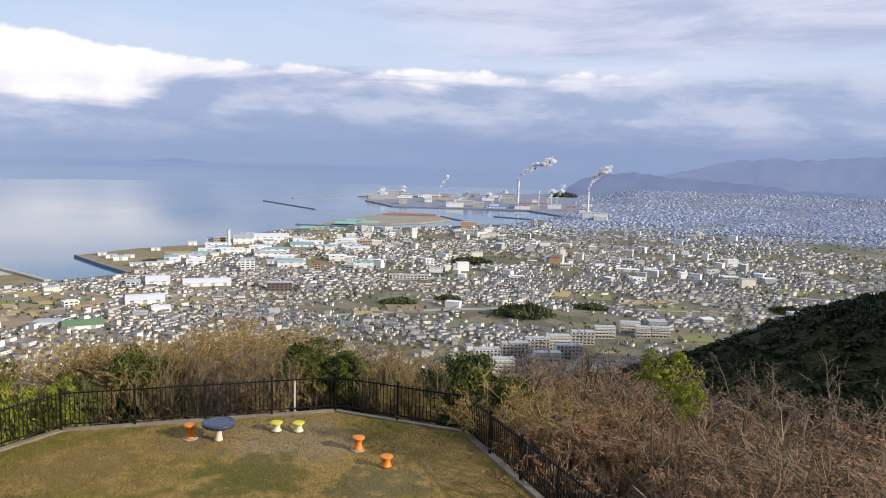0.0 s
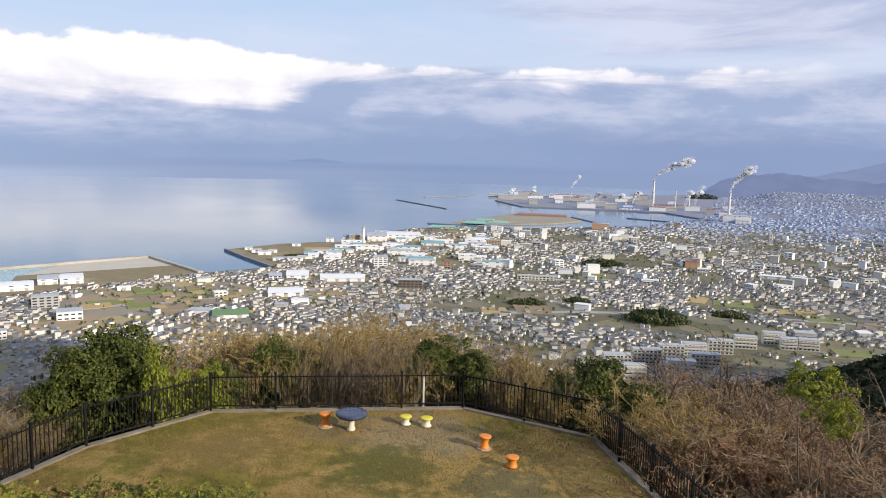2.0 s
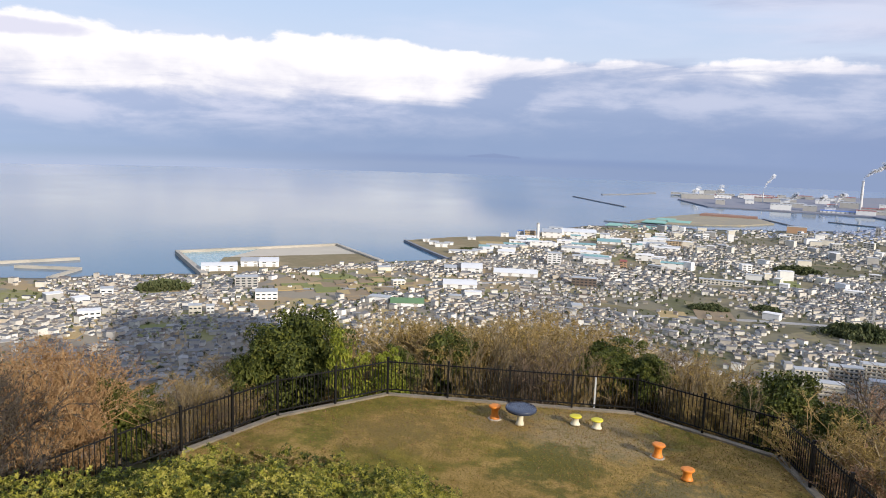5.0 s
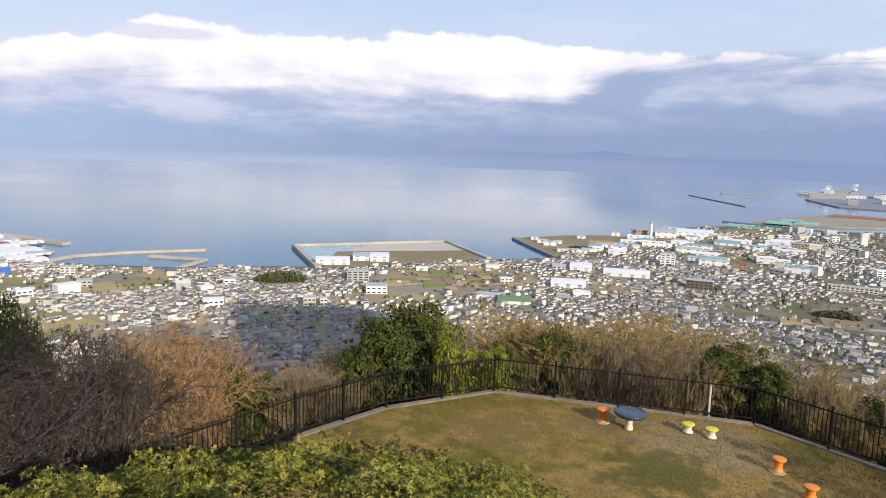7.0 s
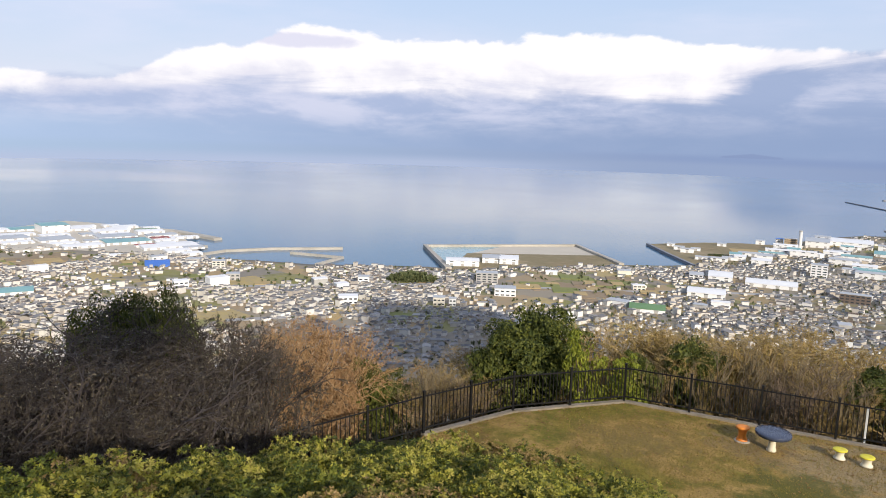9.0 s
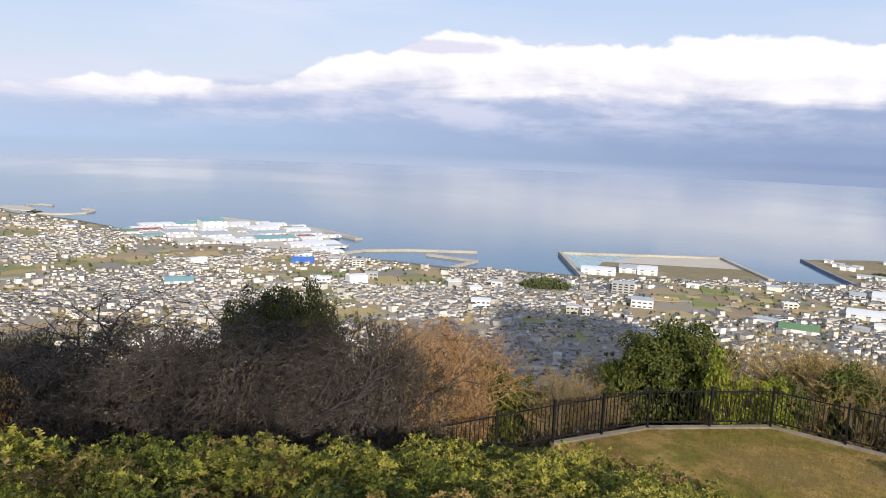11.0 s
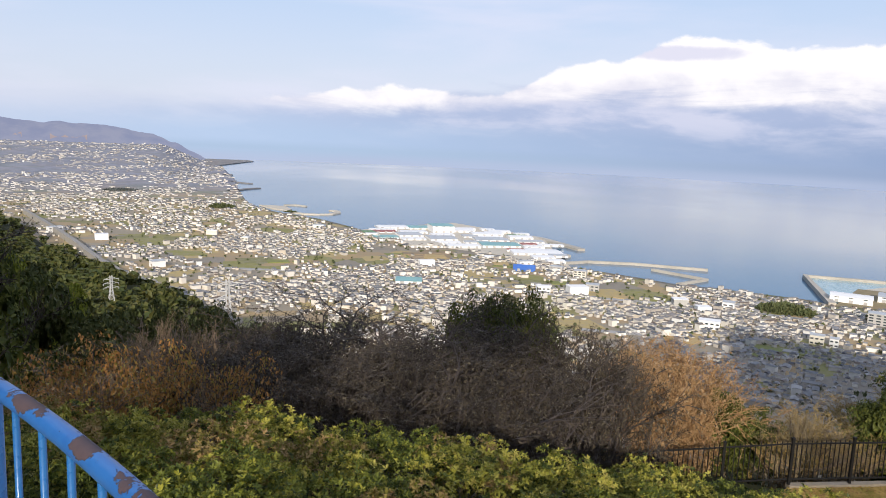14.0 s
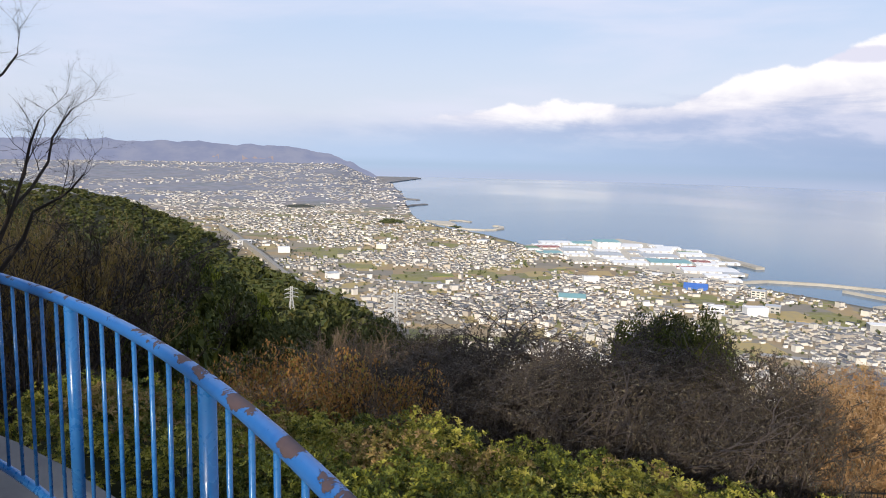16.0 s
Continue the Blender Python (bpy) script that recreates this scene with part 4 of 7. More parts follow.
for i in range(44):
    az, r = frnd.choice(((-31, 955), (-34, 920), (-27, 930), (-29, 880), (-71, 1130), (-74, 1100), (-67, 1075), (16, 970), (22, 930), (-82, 1020)))
    mat = frnd.choice(("dry_field", "dry_field", "green_field", "plough"))
    w = frnd.uniform(16, 34)
    field(az + frnd.uniform(-2.5, 2.5), r + frnd.uniform(-45, 45), w, w * frnd.uniform(0.5, 1.0), mat, {"dry_field": "dry straw-coloured field between houses", "green_field": "green winter crop field between houses", "plough": "brown ploughed field between houses"}[mat], frnd.choice((8, 98)))

for az, r, w, h, d in ((-25.4, 1370, 14, 5, 10), (-24.8, 1330, 18, 6, 12), (-24.2, 1300, 22, 7, 12), (-23.6, 1330, 16, 5, 10), (-22.9, 1230, 30, 5, 14), (-21.9, 1225, 26, 6, 14), (-21.2, 1250, 22, 5, 12), (-19.2, 1490, 16, 8, 12), (-21.8, 1420, 16, 5, 10)):
    hall(az, r, w, h, d, "white_sheet", "grey_sheet", "small white building on the cape", gable=1.2, name="cape_building")
for x, y, w, d in ((-270, 1990, 60, 70), (-215, 2030, 60, 60), (-255, 2080, 50, 60), (-330, 1830, 70, 60), (-260, 1820, 80, 50), (-190, 1800, 60, 40)):
    slab("net_yard", [(x - w / 2, y - d / 2), (x + w / 2, y - d / 2), (x + w / 2, y + d / 2), (x - w / 2, y + d / 2)], 2.5, 4.6, M["green_net"], "green netted stockyard at the port", "stockyard")

# scattered works along the coast and in the mills
rnd = random.Random(11)
for i in range(46):
    az = rnd.uniform(-8, 12)
    r = rnd.uniform(2760, 3600) if az < 9 else rnd.uniform(2400, 3400)
    if az < -5 and r < 2950:
        continue
    hall(az, r, rnd.uniform(30, 90), rnd.uniform(8, 22), rnd.uniform(25, 60), rnd.choice(["white_sheet", "grey_wall", "grey_wall"]), rnd.choice(["grey_sheet", "grey_sheet", "grey_sheet", "red_sheet"]),
         "mill building on the industrial peninsula", gable=1.5)
for i in range(40):
    az = rnd.uniform(-21, -6)
    r = rnd.uniform(1180, 1640)
    hall(az, min(r, interp(az, COAST) - 60), rnd.uniform(18, 45), rnd.uniform(6, 11), rnd.uniform(14, 30), "white_sheet", rnd.choice(["grey_sheet", "white_sheet", "white_sheet", "teal_sheet"]),
         "white sheet-clad workshop in the waterfront district", gable=1.3)
for i in range(60):
    az = rnd.uniform(-100, 30)
    r = rnd.uniform(780, 1500)
    if r > interp(az, COAST) - 60 or r < interp(az, FOOT) + 120:
        continue
    hall(az, r, rnd.uniform(11, 26), rnd.uniform(5, 10), rnd.uniform(9, 16), rnd.choice(["white_sheet", "cream_wall", "white_sheet", "grey_wall"]), rnd.choice(["grey_sheet", "white_sheet"]),
         "mid-sized town building with a flat roof", turn=rnd.uniform(-30, 30), windows=rnd.choice([0, 5]), name="town_building")


for i in range(95):
    az, r = rnd.uniform(-9, 24), rnd.uniform(1130, 1950)
    hall(az, min(r, interp(az, COAST) - 70), rnd.uniform(9, 24), rnd.uniform(6, 15), rnd.uniform(8, 13), rnd.choice(["white_sheet", "cream_wall", "cream_wall", "grey_wall", "white_sheet"]), rnd.choice(["grey_sheet", "white_sheet", "grey_sheet"]),
         "mid-rise block in the middle of the town", turn=rnd.uniform(-35, 35), windows=rnd.choice([0, 0, 6]), name="town_building")


# ---- chimneys and steam ----
def tube(bm, z0, z1, r0, r1, seg=20, x=0.0, y=0.0):
    a = [bm.verts.new((x + r0 * math.cos(2 * math.pi * i / seg), y + r0 * math.sin(2 * math.pi * i / seg), z0)) for i in range(seg)]
    b = [bm.verts.new((x + r1 * math.cos(2 * math.pi * i / seg), y + r1 * math.sin(2 * math.pi * i / seg), z1)) for i in range(seg)]
    for i in range(seg):
        j = (i + 1) % seg
        bm.faces.new((a[i], a[j], b[j], b[i]))
    bm.faces.new(b)
    bm.faces.new(a[::-1])


def chimney(az, r, height, r0, r1, label, bands=()):
    x, y = polar(az, r)
    ob = tagged(new("chimney"), label, "chimney")
    ob.matrix_basis = pose(x, y, PLAIN)
    bm = bmesh.new()
    tube(bm, 0, height, r0, r1)
    part("shaft", bm, M["chimney"], ob, smooth=False)
    bm = bmesh.new()
    tube(bm, height + 0.01, height + 2.5, r1 * 1.12, r1 * 1.12)
    part("rim", bm, M["grey_wall"], ob, "grey rim")
    for z in bands:
        bm = bmesh.new()
        tube(bm, z, z + 1.2, r1 * 1.5, r1 * 1.5)
        part("platform", bm, M["grey_wall"], ob)


chimney(5.78, 2970, 104, 5.5, 4.2, "tall white concrete mill chimney", (60,))
chimney(11.2, 2545, 84, 4.6, 3.6, "tall white concrete chimney by the mill", (78,))
chimney(-16.6, 1480, 31, 3.4, 2.9, "thick white incinerator chimney")
chimney(-0.4, 3150, 40, 2.5, 2.0, "slim grey mill chimney")
chimney(7.4, 3000, 66, 3.0, 2.2, "grey steel mill chimney with platforms", (30, 50))
chimney(8.4, 2980, 50, 2.5, 2.0, "short grey mill chimney")


def steam(az, r, z, puffs, size, drift, rise, label, seed):
    """A column of steam: many lumpy puffs leaning with the wind."""
    rn = random.Random(seed)
    bm = bmesh.new()
    for i in range(puffs * 2):
        t = i / puffs / 2
        s = size * 0.62 * (0.25 + 0.9 * t) * rn.uniform(0.7, 1.2)
        m = Matrix.Translation((drift * t ** 1.3 + rn.gauss(0, size * 0.35 * t), rn.gauss(0, size * 0.5 * t), rise * t ** 0.7 + rn.gauss(0, size * (0.04 + 0.3 * t)))) @ Matrix.Diagonal((s * 1.25, s, s * 0.85, 1))
        made = bmesh.ops.create_icosphere(bm, subdivisions=2, radius=1.0, matrix=m)
        for v in made["verts"]:
            v.co += Vector(noise.noise_vector(v.co / size * 1.7)) * size * 0.18
    x, y = polar(az, r)
    me = bpy.data.meshes.new("steam_plume")
    bm.to_mesh(me)
    bm.free()
    me.materials.append(M["steam"])
    me.polygons.foreach_set("use_smooth", [True] * len(me.polygons))
    thing("steam_plume", me, label, "steam", kind="stuff", at=pose(x, y, z))


steam(5.78, 2970, 110, 34, 19, 135, 78, "white steam drifting from the mill chimney", 1)
steam(11.2, 2545, 90, 30, 15, 62, 78, "white steam rising from the chimney", 2)
steam(-0.4, 3150, 45, 14, 9, 40, 70, "thin white steam above the mill", 3)
for k, (az, r, h) in enumerate(((4.3, 3050, 50), (3.2, 3100, 30), (8.1, 2950, 60), (8.8, 2990, 75), (-5.3, 3200, 30), (-3.6, 3250, 35), (1.4, 3120, 34))):
    steam(az, r, 12, 10, 14, 22, h, "low white steam between the mill sheds", 20 + k)


# ---- the town: houses ----
def house_arrays(rn, w, d, h, rise, hip):
    x, y = w / 2, d / 2
    wall = np.array([(-x, -y, 0), (x, -y, 0), (x, y, 0), (-x, y, 0), (-x, -y, h), (x, -y, h), (x, y, h), (-x, y, h)], float)
    o = 0.4
    k = x - hip * y if hip else x + o
    roof = np.array([(-x - o, -y - o, h), (x + o, -y - o, h), (x + o, y + o, h), (-x - o, y + o, h), (-k, 0, h + rise), (k, 0, h + rise)], float)
    return wall, roof


WALL_Q = np.array([(0, 1, 5, 4), (1, 2, 6, 5), (2, 3, 7, 6), (3, 0, 4, 7)])
ROOF_Q = np.array([(0, 1, 5, 4), (2, 3, 4, 5)])
ROOF_T = np.array([(1, 2, 5), (3, 0, 4)])


def town_mask(x, y):
    """How built-up a spot is: 0 fields, 1 close-set houses."""
    v = noise.fractal(Vector((x / 150, y / 150, 3.3)), 1, 2, 4)
    return 0.47 + 1.3 * v + (0.06 + 0.16 * (1 - smooth(900, 1100, math.hypot(x, y))) if bearing(x, y) < -45 else 0.12 * smooth(1050, 1250, math.hypot(x, y)) * smooth(-14, -6, bearing(x, y)))


def plots():
    rn = random.Random(5)
    out = []
    # rings of lots; the lots widen with distance
    r = 560.0
    while r < 4600:
        pitch = 7.5 if r < 1000 else 7.5 + (r - 1000) * 0.0049
        n = int(radians(153) * r / pitch)
        for i in range(n):
            az = -117 + 153 * (i + rn.random() * (0.6 if r < 1300 else 2.0)) / n
            rr = r + rn.uniform(-0.3, 0.3) * pitch * (1 if r < 1300 else 3.4)
            if rr < interp(az, FOOT) + 10 or rr > interp(az, COAST) - 14:
                continue
            x, y = polar(az, rr)
            out.append((rr, az, x, y))
        r += pitch * (1.05 if r < 1400 else 1.25)
    rn.shuffle(out)
    return out


KEEP_CLEAR = [(*polar(a, r + d / 2), max(w, d) * 0.55 + 5) for a, r, w, h, d, *_ in WORKS]
KEEP_CLEAR += [(*polar(a, r + 5), 18) for a, r in ((3.8, 637), (6.0, 664), (7.8, 688), (10.3, 668), (11.3, 728), (13, 762), (14.9, 794), (17.2, 786))]
GROVES = [(2.3, 1270, 34, 16, 13), (6.6, 850, 34, 24, 15), (-45.4, 915, 32, 10, 13), (-3.4, 900, 24, 10, 8), (0.6, 930, 17, 8, 7), (11.8, 915, 22, 9, 8), (-88.5, 1790, 30, 14, 11), (-83.4, 1718, 16, 3, 4),
          (-103.2, 3000, 190, 40, 13), (-108.5, 3650, 330, 60, 20), (-95.5, 2250, 50, 18, 8), (9.2, 3900, 80, 60, 26), (-22, 1290, 16, 4, 4), (28, 1000, 60, 20, 12)]
KEEP_CLEAR += [(*polar(a, r), w) for a, r, w, d, h in GROVES]
FIELDS = [(-20.8, 1360, 60), (-16, 1440, 40), (-30, 960, 90), (-35, 900, 60), (-72, 1150, 70), (-66, 1060, 40), (1.5, 1150, 50), (-3, 870, 45), (12, 1000, 60), (18, 960, 60), (-51, 700, 16), (-46, 735, 18), (14, 690, 40), (20, 800, 50)]
CLEAR = np.array([k for k in KEEP_CLEAR])
FLD = np.array([(*polar(a, r), w) for a, r, w in FIELDS])


def build_town():
    rn = random.Random(9)
    near_houses, walls, roofs = [], [], []
    for rr, az, x, y in plots():
        if np.any((CLEAR[:, 0] - x) ** 2 + (CLEAR[:, 1] - y) ** 2 < CLEAR[:, 2] ** 2):
            continue
        keep = town_mask(x, y)
        if np.any((FLD[:, 0] - x) ** 2 + (FLD[:, 1] - y) ** 2 < FLD[:, 2] ** 2):
            keep *= 0.12
        if az < -80:
            keep *= 1 - 0.15 * smooth(1500, 2300, rr)
        if rr > 1900 and az > 0:
            keep += 0.35 * smooth(1900, 2500, rr)
        if rn.random() > keep:
            continue
        turn = 70 * noise.noise(Vector((x / 260, y / 260, 9))) + rn.choice((0, 90)) + rn.gauss(0, 7) + 20
        big = rn.random()
        big_r = 0.76 + smooth(1100, 3000, rr) * 1.6
        if big < 0.84:
            w, d, h, rise, hip = rn.uniform(4.2, 6.6) * big_r, rn.uniform(3.5, 4.8) * big_r, rn.choice((2.1, 2.3, 3.3, 3.6)) * (1 - 0.5 * smooth(1800, 3000, rr)), rn.uniform(0.9, 1.5), rn.choice((0, 0, 0.8))
        elif big < 0.95:
            w, d, h, rise, hip = rn.uniform(7, 13), rn.uniform(4.5, 7), rn.uniform(2.5, 4.5), rn.uniform(0.6, 1.2), 0
        else:
            w, d, h, rise, hip = rn.uniform(6, 10), rn.uniform(4.5, 7), rn.uniform(4.5, 7.5), 0.25, 0
        if rr < 790 and big < 0.84:
            near_houses.append((rr, x, y, turn, w, d, h, rise, hip))
            continue
        wall, roof = house_arrays(rn, w, d, h, rise, hip)
        c, s = math.cos(radians(turn)), math.sin(radians(turn))
        rot = np.array(((c, s, 0), (-s, c, 0), (0, 0, 1)))
        z = max(hill(x, y), PLAIN) - 0.2
        walls.append(wall @ rot + (x, y, z))
        roofs.append(roof @ rot + (x, y, z))
    near_houses.sort()
    for item in near_houses[300:]:
        rr, x, y, turn, w, d, h, rise, hip = item
        wall, roof = house_arrays(rn, w, d, h, rise, hip)
        c, s = math.cos(radians(turn)), math.sin(radians(turn))
        rot = np.array(((c, s, 0), (-s, c, 0), (0, 0, 1)))
        z = max(hill(x, y), PLAIN) - 0.2
        walls.append(wall @ rot + (x, y, z))
        roofs.append(roof @ rot + (x, y, z))
    # eastern houses beyond about 2 km take the haze-tinted colours
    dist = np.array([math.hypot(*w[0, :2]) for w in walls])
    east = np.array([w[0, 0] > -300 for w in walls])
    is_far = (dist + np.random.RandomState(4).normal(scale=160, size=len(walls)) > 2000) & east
    sets = [([w for w, f in zip(walls, is_far) if f], [r for r, f in zip(roofs, is_far) if f], M["wall_far"], M["roof_far"], "far district of low houses, hazed grey-blue"),
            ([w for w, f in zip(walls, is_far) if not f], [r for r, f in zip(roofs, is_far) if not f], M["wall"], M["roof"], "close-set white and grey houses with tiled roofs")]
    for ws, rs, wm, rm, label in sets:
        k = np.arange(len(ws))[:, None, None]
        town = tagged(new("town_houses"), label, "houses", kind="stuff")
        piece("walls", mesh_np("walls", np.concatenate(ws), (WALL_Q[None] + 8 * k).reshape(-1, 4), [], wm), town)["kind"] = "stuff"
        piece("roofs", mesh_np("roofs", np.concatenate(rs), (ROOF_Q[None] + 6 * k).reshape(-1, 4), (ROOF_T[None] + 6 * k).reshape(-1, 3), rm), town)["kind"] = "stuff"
    # the nearest houses, one by one
    kinds = []
    for j in range(10):
        w, d, h, rise, hip = rn.uniform(3.4, 5.2), rn.uniform(2.9, 3.8), rn.choice((2.0, 2.9, 3.2)), rn.uniform(0.9, 1.5), (0, 0, 0.8)[j % 3]
        wall, roof = house_arrays(rn, w, d, h, rise, hip)
        glass = np.array([(-w * 0.3, -d / 2 - 0.06, 0.8), (-w * 0.05, -d / 2 - 0.06, 0.8), (-w * 0.05, -d / 2 - 0.06, 1.8), (-w * 0.3, -d / 2 - 0.06, 1.8)])
        kinds.append((mesh_np("wall", wall, WALL_Q, [], M["wall_one"]), mesh_np("roof", np.concatenate([roof, roof - (0, 0, 0.25)]), np.concatenate([ROOF_Q, [(0, 6, 7, 1), (1, 7, 8, 2), (2, 8, 9, 3), (3, 9, 6, 0)]]), ROOF_T, M["roof_one"]),
                      mesh_np("window", np.concatenate([glass, glass + (0, 0.1, 0)]), [(0, 1, 2, 3), (4, 5, 1, 0), (3, 2, 6, 7)], [], M["glass"]), w))
    for rr, x, y, turn, *_ in near_houses[:300]:
        wall, roof, glass, w = kinds[rn.randrange(10)]
        ob = tagged(new("house"), "small detached house with pale walls and a tiled roof", "house", "houses at the foot of the hill")
        ob.matrix_basis = pose(x, y, max(hill(x, y), PLAIN) - 0.2, 0, 0, turn)
        piece("wall", wall, ob)
        piece("roof", roof, ob)
        piece("window", glass, ob)
        piece("window", glass, ob, at=pose(w * 0.38, 0, 0))


M["wall_one"] = material("house_wall_paint_single", [(0.8, 0.79, 0.77), (0.55, 0.48, 0.39), (0.8, 0.8, 0.79), (0.66, 0.62, 0.55), (0.36, 0.32, 0.28), (0.78, 0.76, 0.71), (0.5, 0.46, 0.41), (0.8, 0.79, 0.78)], 0.05, 0.8, vary="object", spread=0.95)
M["roof_one"] = material("roof_tile_single", [(0.0612, 0.0648, 0.0756), (0.108, 0.112, 0.122), (0.158, 0.162, 0.169), (0.245, 0.241, 0.238), (0.122, 0.0864, 0.0612), (0.302, 0.295, 0.288), (0.0864, 0.09, 0.101)], 0.05, 0.6, vary="object", spread=0.92)
build_town()


# ---- foliage ----
def crown_arrays(seed, n, leaf, lobes=9, flat=0.8, spread=0.55, hollow=0.62, clumps=0):
    """Leaves (diamond quads) on the skins of several lobes, or of small clumps that sit on those lobes,
    in a crown about 1 m in radius, base at z = 0, top near z = 2."""
    rn = np.random.RandomState(seed)

    def ways(k, up):
        d = rn.normal(size=(k, 3))
        d[:, 2] += up
        return d / np.linalg.norm(d, axis=1)[:, None]

    cen = ways(lobes, 0.0) * rn.uniform(0.25, spread, (lobes, 1)) * np.array([1.1, 1.1, flat])
    rad = rn.uniform(0.34, 0.58, lobes)
    if clumps:
        home = rn.randint(0, lobes, clumps)
        out = ways(clumps, 0.35)
        mid = cen[home] + out * rad[home][:, None] * rn.uniform(0.8, 1.1, (clumps, 1))
        size = rn.uniform(0.09, 0.2, clumps)
        which = rn.randint(0, clumps, n)
        d = ways(n, 0.5)
        p = mid[which] + d * (size[which][:, None] * np.array([1.25, 1.25, 0.8])) * rn.uniform(0.5, 1.05, (n, 1)) ** 0.5
        d = d + 0.5 * out[which]
    else:
        which = rn.randint(0, lobes, n)
        d = ways(n, 0.35)
        p = cen[which] + d * rad[which][:, None] * rn.uniform(0.6, 1.05, (n, 1)) ** 0.6
    keep = np.ones(n, bool)
    for c, r in zip(cen, rad):
        keep &= np.linalg.norm(p - c, axis=1) > r * hollow
    p, d = p[keep], d[keep]
    m = len(p)
    nrm = d + rn.normal(scale=0.6, size=(m, 3))
    nrm /= np.linalg.norm(nrm, axis=1)[:, None]
    u = np.cross(nrm, rn.normal(size=(m, 3)))
    u /= np.linalg.norm(u, axis=1)[:, None] + 1e-9
    v = np.cross(nrm, u)
    s = leaf * rn.uniform(0.6, 1.3, (m, 1))
    verts = np.stack([p - u * s, p + v * s * 0.5 + nrm * s * 0.15, p + u * s, p - v * s * 0.5 + nrm * s * 0.15], 1).reshape(-1, 3)
    verts[:, :2] /= np.percentile(np.linalg.norm(verts[:, :2], axis=1), 97)
    lo, hi = np.percentile(verts[:, 2], 1), np.percentile(verts[:, 2], 99.3)
    verts[:, 2] = (verts[:, 2] - lo) / (hi - lo) * 2
    return verts, np.arange(4 * m).reshape(-1, 4)


def rosette_arrays(seed, tips, leaves, leaf, sprigs=48):
    """A low rounded hedge bush 0.55 m in radius and 0.5 m high: sprigs of shoots, each shoot ending in a whorl of pointed leaves."""
    rn = np.random.RandomState(seed)
    a, q = rn.uniform(0, 2 * math.pi, sprigs), rn.uniform(0.02, 1, sprigs) ** 0.5
    mid = np.stack([np.cos(a) * q * 0.5, np.sin(a) * q * 0.5, 0.14 + 0.27 * (1 - q ** 4) + rn.uniform(-0.1, 0.07, sprigs)], 1)
    size = rn.uniform(0.05, 0.1, sprigs)
    which = rn.randint(0, sprigs, tips)
    d = rn.normal(size=(tips, 3))
    d[:, 2] += 0.7
    d /= np.linalg.norm(d, axis=1)[:, None]
    p = mid[which] + d * size[which][:, None] * rn.uniform(0.45, 1.15, (tips, 1)) ** 0.4
    d = d + rn.normal(scale=0.3, size=(tips, 3)) + np.array([0, 0, 0.5])
    d /= np.linalg.norm(d, axis=1)[:, None]
    u = np.cross(d, rn.normal(size=(tips, 3)))
    u /= np.linalg.norm(u, axis=1)[:, None] + 1e-9
    v = np.cross(d, u)
    length = leaf * rn.uniform(0.7, 1.3, (tips, 1))
    out = [p - d * length * 0.3]
    for k in range(leaves):
        a = 2 * math.pi * k / leaves + rn.uniform(-0.4, 0.4, (tips, 1))
        side = u * np.cos(a) + v * np.sin(a)
        tilt = rn.uniform(0.1, 0.85, (tips, 1))
        along = side * np.cos(tilt) + d * np.sin(tilt)
        across = np.cross(along, d)
        across /= np.linalg.norm(across, axis=1)[:, None] + 1e-9
        s = length * rn.uniform(0.75, 1.25, (tips, 1))
        out += [p + along * s * 1.1 + across * s * 0.42, p + along * s * 2 - d * s * 0.2, p + along * s * 1.1 - across * s * 0.42]
    verts = np.stack(out, 1).reshape(-1, 3)
    whorl = np.array([(0, 3 * k + 1, 3 * k + 2, 3 * k + 3) for k in range(leaves)])
    return verts, (whorl[None] + (3 * leaves + 1) * np.arange(tips)[:, None, None]).reshape(-1, 4)


def twig_arrays(segs, seed, buds, size):
    """Thin blades for the last twigs, and small dry leaves and buds along them."""
    rn = np.random.RandomState(seed)
    S = np.array([(*a, *b, r0) for a, b, r0, r1 in segs], float)
    p0, p1, r0 = S[:, :3], S[:, 3:6], S[:, 6:7]
    d = p1 - p0
    d /= np.linalg.norm(d, axis=1)[:, None] + 1e-9
    u = np.cross(d, rn.normal(size=d.shape))
    u /= np.linalg.norm(u, axis=1)[:, None] + 1e-9
    blades = np.stack([p0 - u * r0, p0 + u * r0, p1 + u * r0 * 0.5, p1 - u * r0 * 0.5], 1).reshape(-1, 3)
    n = len(S) * buds
    if not n:
        return blades, None
    k = np.repeat(np.arange(len(S)), buds)
    q = p0[k] + (p1 - p0)[k] * rn.uniform(0.1, 1.05, (n, 1)) + rn.normal(scale=size * 0.5, size=(n, 3))
    a = rn.normal(size=(n, 3))
    a[:, 2] += 0.6
    a /= np.linalg.norm(a, axis=1)[:, None]
    b = np.cross(a, rn.normal(size=(n, 3)))
    b /= np.linalg.norm(b, axis=1)[:, None] + 1e-9
    s = size * rn.uniform(0.5, 1.4, (n, 1))
    return blades, np.stack([q, q + a * s + b * s * 0.45, q + a * s * 1.7 - b * s * 0.25], 1).reshape(-1, 3)


